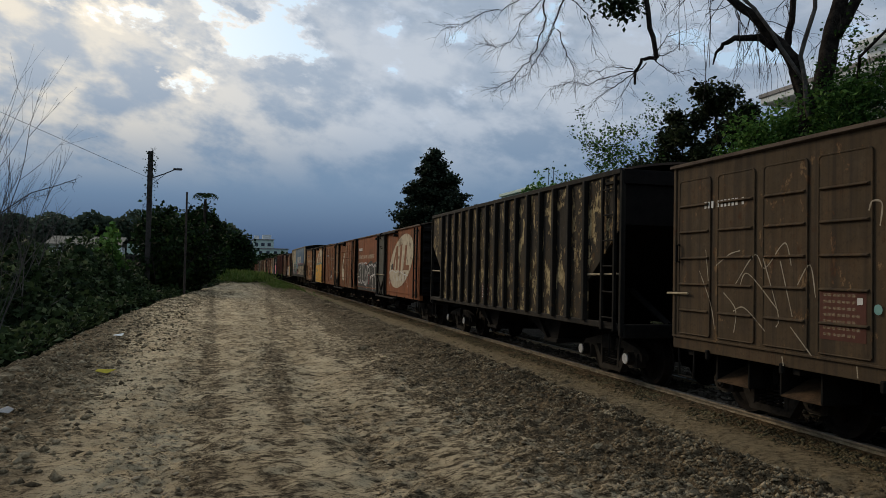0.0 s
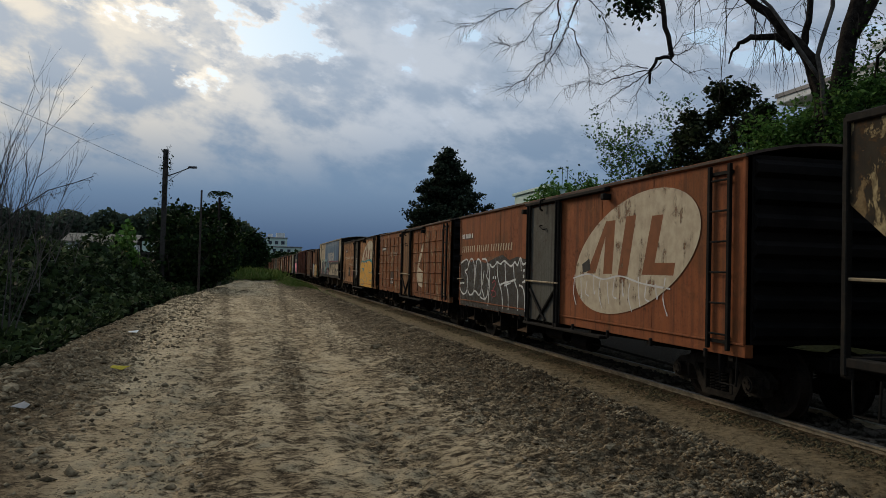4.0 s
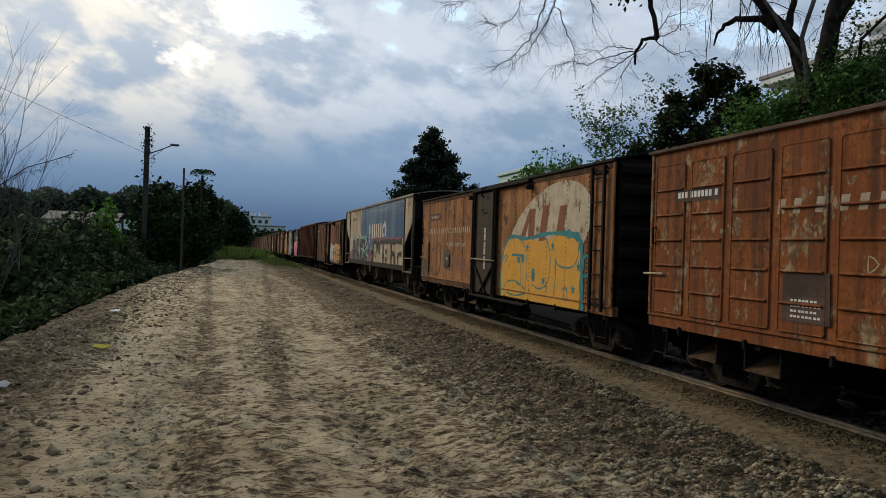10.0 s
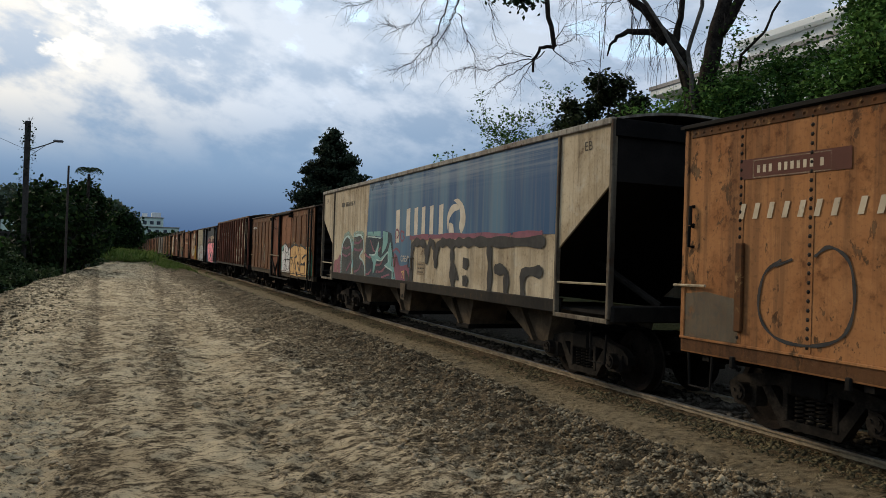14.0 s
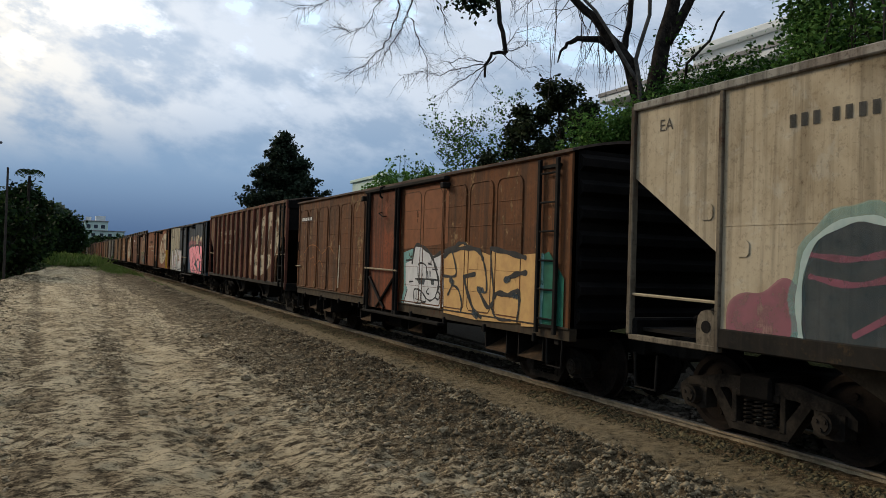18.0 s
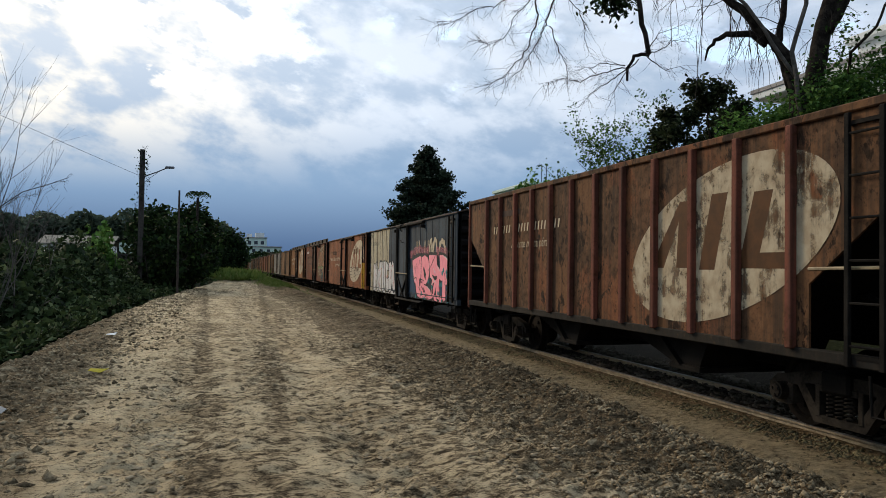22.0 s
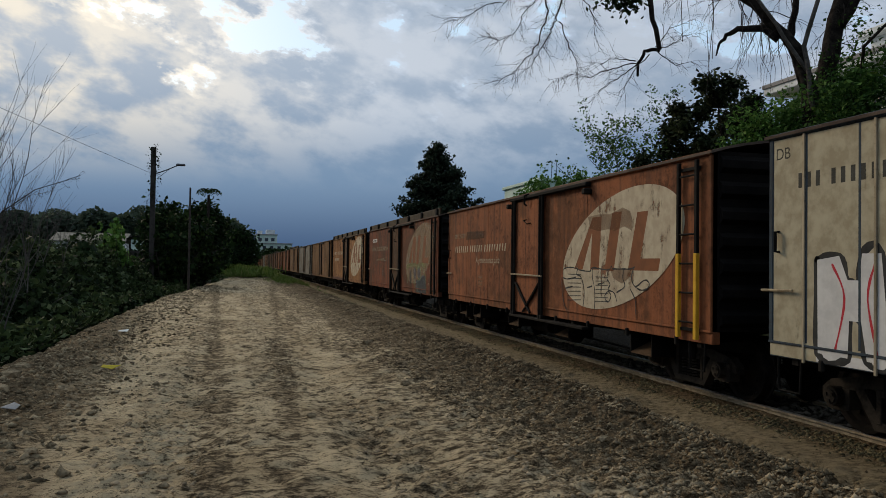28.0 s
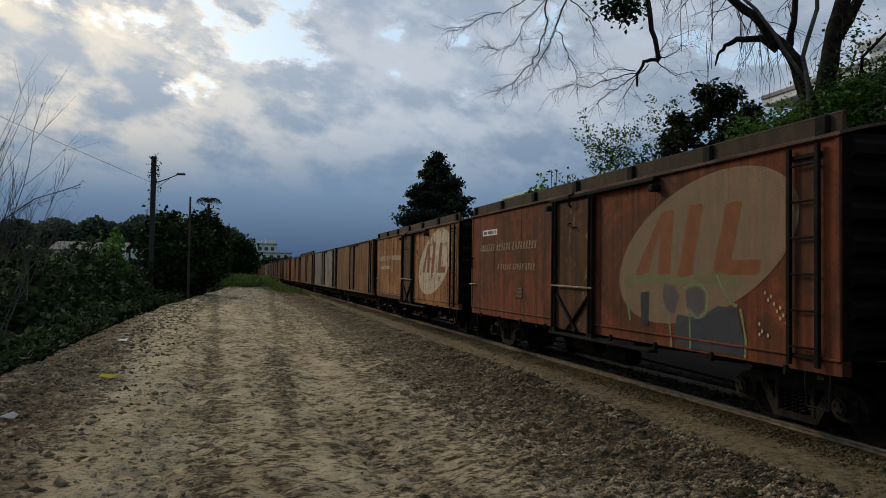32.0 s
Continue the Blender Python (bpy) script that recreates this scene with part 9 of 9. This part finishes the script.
def street_furniture():
    p = thing("street_lamp", "dark utility pole wrapped in vines with a street light", "street lamp", pose(-5.07, 49.7, -0.6))
    part("pole", MB().box(-0.15, 0.15, -0.11, 0.11, 0, 9.2, 0.03), M_POLE, p)
    part("arm", MB().tube([(0.1, 0, 7.55), (0.8, 0.05, 7.85), (1.4, 0.1, 8.15)], 0.035, 6), M_LAMP, p)
    part("lamp_head", MB().box(1.3, 1.85, 0.0, 0.22, 8.12, 8.26, 0.05), M_LAMP, p, "grey street light head")
    part("strut", MB().tube([(0.12, 0, 7.2), (0.9, 0.05, 7.86)], 0.015, 5), M_LAMP, p)
    rng = np.random.default_rng(3)
    for k in range(18):
        mb, tips = MB(), []
        z = rng.uniform(5.6, 9.2)
        grow(mb, (rng.uniform(-0.15, 0.15), -0.12, z), (rng.uniform(-0.8, 0.8), 0, 0.2), 0.36, 0.012, 3, rng, tips, 2, 0.7, 1.3, 0.6, 4)
        part("vine", mb, M_WIRE, p)
    q = np.stack([rng.normal(0, 0.20, 160), rng.normal(0, 0.15, 160), rng.uniform(6.2, 9.2, 160)], -1)
    leaves("vine_leaves", q, 0.12, M_LEAFDARK, rng, p, 0.4)
    pts = [(-5.1 - 30 * f, 49.7 - 82 * f, 6.95 + 8.5 * f - 1.5 * f * (1 - f)) for f in [i / 14 for i in range(15)]]
    w = thing("overhead_wire", "thin black overhead wire", "wire", pose(*pts[0]))
    part("wire", MB().tube([tuple(np.array(q) - np.array(pts[0])) for q in pts], 0.010, 5), M_WIRE, w)
    t = thing("thin_pole", "slender grey post among shrubs", "post", pose(-2.62, 44.9, -0.6))
    part("shaft", MB().tube([(0, 0, 0), (0, 0, 6.36)], [0.07, 0.05], 8), M_TWIG, t)
    # old paling fence by the far thicket
    f = thing("paling_fence", "old grey wooden paling fence in shrubs", "fence", pose(-5.0, 60.0, -0.3))
    for k in range(16):
        part("pale", MB().box(k * 0.2, k * 0.2 + 0.09, 0, 0.04, 0, 1.5 + 0.2 * rng.random()), M_PALEBARK, f)
    part("rail", MB().box(0, 3.1, 0.04, 0.09, 0.9, 1.0), M_PALEBARK, f)
    # litter on the shoulder
    def scrap(name, label, cat, x, y, pts, mat, z=0.03):
        s = thing(name, label, cat, pose(x, y, float(ground_z(np.array([x]), np.array([y]))[0]) + z))
        mb = MB()
        n = len(pts)
        mb.add([(a, b, c) for a, b, c in pts] + [(a, b, c + 0.006) for a, b, c in pts], [tuple(range(n)), tuple(range(2 * n - 1, n - 1, -1))] + [(i, (i + 1) % n, (i + 1) % n + n, i + n) for i in range(n)])
        part("sheet", mb, mat, s)
    scrap("paper_scrap", "crumpled white paper scrap on gravel", "litter", -2.36, 9.3, [(-0.08, -0.06, 0.02), (0.07, -0.08, 0.0), (0.10, 0.0, 0.03), (0.02, 0.08, 0.05), (-0.09, 0.05, 0.01)], M_TILE)
    scrap("fruit_peel", "yellow peel lying on the road", "litter", -1.85, 12.6, [(-0.12, -0.06, 0.03), (0.05, -0.1, 0.0), (0.17, -0.02, 0.05), (0.06, 0.06, 0.02), (-0.1, 0.05, 0.05)], M_WALLYEL)
    scrap("paper_scrap", "small white paper scrap on gravel", "litter", -2.42, 18.2, [(-0.1, -0.08, 0.02), (0.1, -0.1, 0.01), (0.12, 0.08, 0.05), (-0.08, 0.1, 0.02)], M_WALLWHITE)
    for x, y, r in ((2.62, 15.7, 0.10), (3.34, 6.62, 0.055), (-1.65, 7.15, 0.055), (-2.9, 11.4, 0.12), (-3.0, 12.4, 0.12), (-2.75, 10.4, 0.10), (2.2, 10.1, 0.06), (0.8, 8.4, 0.05)):
        s = thing("loose_stone", "pale rounded stone lying on the road", "stone", pose(x, y, float(ground_z(np.array([x]), np.array([y]))[0]) + r * 0.35))
        vs = [tuple(np.array(v) * r * np.array((1.25, 1.0, 0.62)) * (0.85 + 0.3 * random.random())) for v in ICO_V]
        part("stone", MB().add(vs, [tuple(q) for q in ICO_F]), M_STONE, s)


street_furniture()


# ---- houses and distance ----
def window(parent, y0, y1, z0, z1, x=None, front=None, x0=0, x1=0):
    """A dark pane in a frame, set on a wall that faces the road's start."""
    f = part("window", MB().box(x0, x1, front - 0.06, front + 0.02, z0, z1, 0.01), M_WALLWHITE, parent)
    part("pane", MB().box(x0 + 0.08, x1 - 0.08, front - 0.075, front - 0.062, z0 + 0.08, z1 - 0.08), M_GLASSDARK, f)


def houses():
    h = thing("apartment_house", "distant pale green apartment house with dark windows", "house", pose(2.9, 329.0, 0))
    part("wall", MB().box(0, 19.0, 0, 14, 0, 9.4, 0.05), M_WALLPALE, h)
    part("wall", MB().box(4.5, 13.0, 1, 12, 9.4, 13.2, 0.05), M_WALLPALE, h)
    part("stair_tower", MB().box(8.5, 12.0, 2, 8, 13.2, 15.4, 0.05), M_WALLWHITE, h)
    part("roof", MB().box(-0.4, 19.4, -0.4, 14.4, 9.4, 9.75, 0.05), M_TILE, h)
    part("roof", MB().box(4.2, 13.3, 0.6, 12.4, 13.2, 13.5, 0.05), M_TILE, h)
    part("water_tank", MB().cyl((6, 5, 13.4), (6, 5, 15.0), 1.0, 14), M_WALLWHITE, h)
    for r in range(3):
        for c in range(6):
            window(h, 0, 0, 1.6 + 2.8 * r, 3.0 + 2.8 * r, front=0.0, x0=1.0 + 3.0 * c, x1=2.5 + 3.0 * c)
    for c in range(3):
        window(h, 0, 0, 10.4, 12.0, front=1.0, x0=5.2 + 2.6 * c, x1=6.8 + 2.6 * c)
    g = thing("house", "pale green house wall behind shrubs", "house", pose(27.4, 66.0, 0.8))
    part("wall", MB().box(-1.2, 9.0, -1.5, 8, 0, 8.5, 0.04), M_WALLPALE, g)
    part("parapet", MB().box(-1.4, 9.2, -1.7, 8.2, 8.5, 8.8, 0.04), M_WALLPALE, g)
    for x in (1.0, 1.5):
        part("antenna", MB().cyl((x, 1, 8.7), (x, 1, 10.8), 0.03, 5), M_WIRE, g)
    w = thing("house", "white house with a flat overhanging roof behind trees", "house", pose(23.9, 27.9, 1.45, 0, 0, -91))
    part("wall", MB().box(-1.2, 9.0, 0, 8, 0, 8.05, 0.04), M_WALLWHITE, w)
    part("roof_slab", MB().box(-2.0, 9.8, -0.9, 8.8, 8.05, 8.50, 0.04), M_WALLWHITE, w, "white overhanging roof slab")
    part("slab_edge", MB().box(-2.04, 9.84, -0.96, -0.90, 8.36, 8.54, 0.01), M_TILE, w)
    part("upper_wall", MB().box(2.0, 8.6, 1.2, 7, 8.50, 9.75, 0.04), M_WALLWHITE, w)
    part("upper_roof", MB().box(1.7, 8.9, 0.8, 7.4, 9.75, 10.05, 0.04), M_WALLWHITE, w)
    for c in range(3):
        window(w, 0, 0, 5.4, 7.0, front=0.0, x0=0.4 + 3.0 * c, x1=2.1 + 3.0 * c)
    s = thing("warehouse", "distant grey-roofed warehouse with a yellow wall", "house", pose(-31.5, 148.0, 1.5))
    part("wall", MB().box(0, 11.0, 0, 12, 0, 3.4, 0.04), M_WALLWHITE, s)
    part("yellow_wall", MB().box(8.2, 10.8, -0.05, -0.01, 1.6, 3.3), M_WALLYEL, s, "yellow painted wall section")
    part("roof", MB().prism([(-0.6, 3.4), (6.0, 5.0), (12.0, 3.4), (12.0, 3.6), (6.0, 5.2), (-0.6, 3.6)], "x", -0.5, 12.0), M_OLDROOF, s)
    s = thing("house", "low dark-roofed house in trees", "house", pose(-17.0, 135.0, 1.5))
    part("wall", MB().box(0, 6.0, 0, 8, 0, 3.6, 0.04), M_WALLPALE, s)
    part("roof", MB().prism([(-0.6, 3.6), (3.0, 5.2), (6.6, 3.6), (6.6, 3.8), (3.0, 5.4), (-0.6, 3.8)], "y", -0.5, 8.5), M_BLACK, s)
    # wooded hill
    rng = np.random.default_rng(70)
    n = 120
    cx, cy = -95 + 95 * rng.random(n), 255 + 60 * rng.random(n)
    per = 500
    P = []
    for i in range(n):
        r = 3.5 + 2.8 * rng.random()
        u = rng.standard_normal((per, 3))
        u /= np.linalg.norm(u, axis=1)[:, None]
        z0 = 3.0 + 12.0 * rng.random() ** 0.7
        P.append(np.array((cx[i], cy[i], z0)) + u * (0.7 + 0.35 * rng.random((per, 1))) * (r, r, r * 0.75))
    ob = leaves("hill_woods", np.concatenate(P), 1.3, M_LEAFHILL, rng, None, 0.1)
    tagged(ob, "wooded hill line in the distance, haze put into its colour", "woods", "", "stuff")
    P = []
    for i in range(40):
        r = 3.5 + 3.0 * rng.random()
        u = rng.standard_normal((400, 3))
        u /= np.linalg.norm(u, axis=1)[:, None]
        P.append(np.array((10 + 60 * rng.random() ** 1.5, 290 + 30 * rng.random(), 0.5 + 3.0 * rng.random())) + u * (0.7 + 0.35 * rng.random((400, 1))) * (r, r, r * 0.8))
    ob = leaves("distant_woods", np.concatenate(P), 1.3, M_LEAFDARK, rng, None, 0.1)
    tagged(ob, "dark distant trees behind the train", "woods", "", "stuff")
    # dark sheet-metal fence behind the thicket
    f = thing("boundary_wall", "long low grey wall behind brambles", "wall", pose(-16.0, 58.0, -1.4))
    part("wall", MB().box(-14, 10.0, 0, 0.2, 0, 3.6, 0.02), M_POLE, f)
    part("coping", MB().box(-14, 10.0, -0.06, 0.26, 3.6, 3.75, 0.02), M_POLE, f)


houses()


# ---- what moves ----
def run(t):
    """Metres that the train has rolled towards the viewer after t seconds."""
    return 3.9778 * t + 0.010452 * t * t - 0.00023696 * t ** 3


def motions():
    times = [i * 1.0 for i in range(33)]
    for wg, y in TRAIN:
        walk(wg, [(t, pose(TRACK_X, y - run(t), RAIL_Z)) for t in times])
    spins = [i * 4 / 30 for i in range(241)]
    for wheel, ay in WHEELSETS:
        walk(wheel, [(t, pose(0, ay, WHEEL_R, math.degrees(run(t) / WHEEL_R) % 360.0)) for t in spins])


motions()
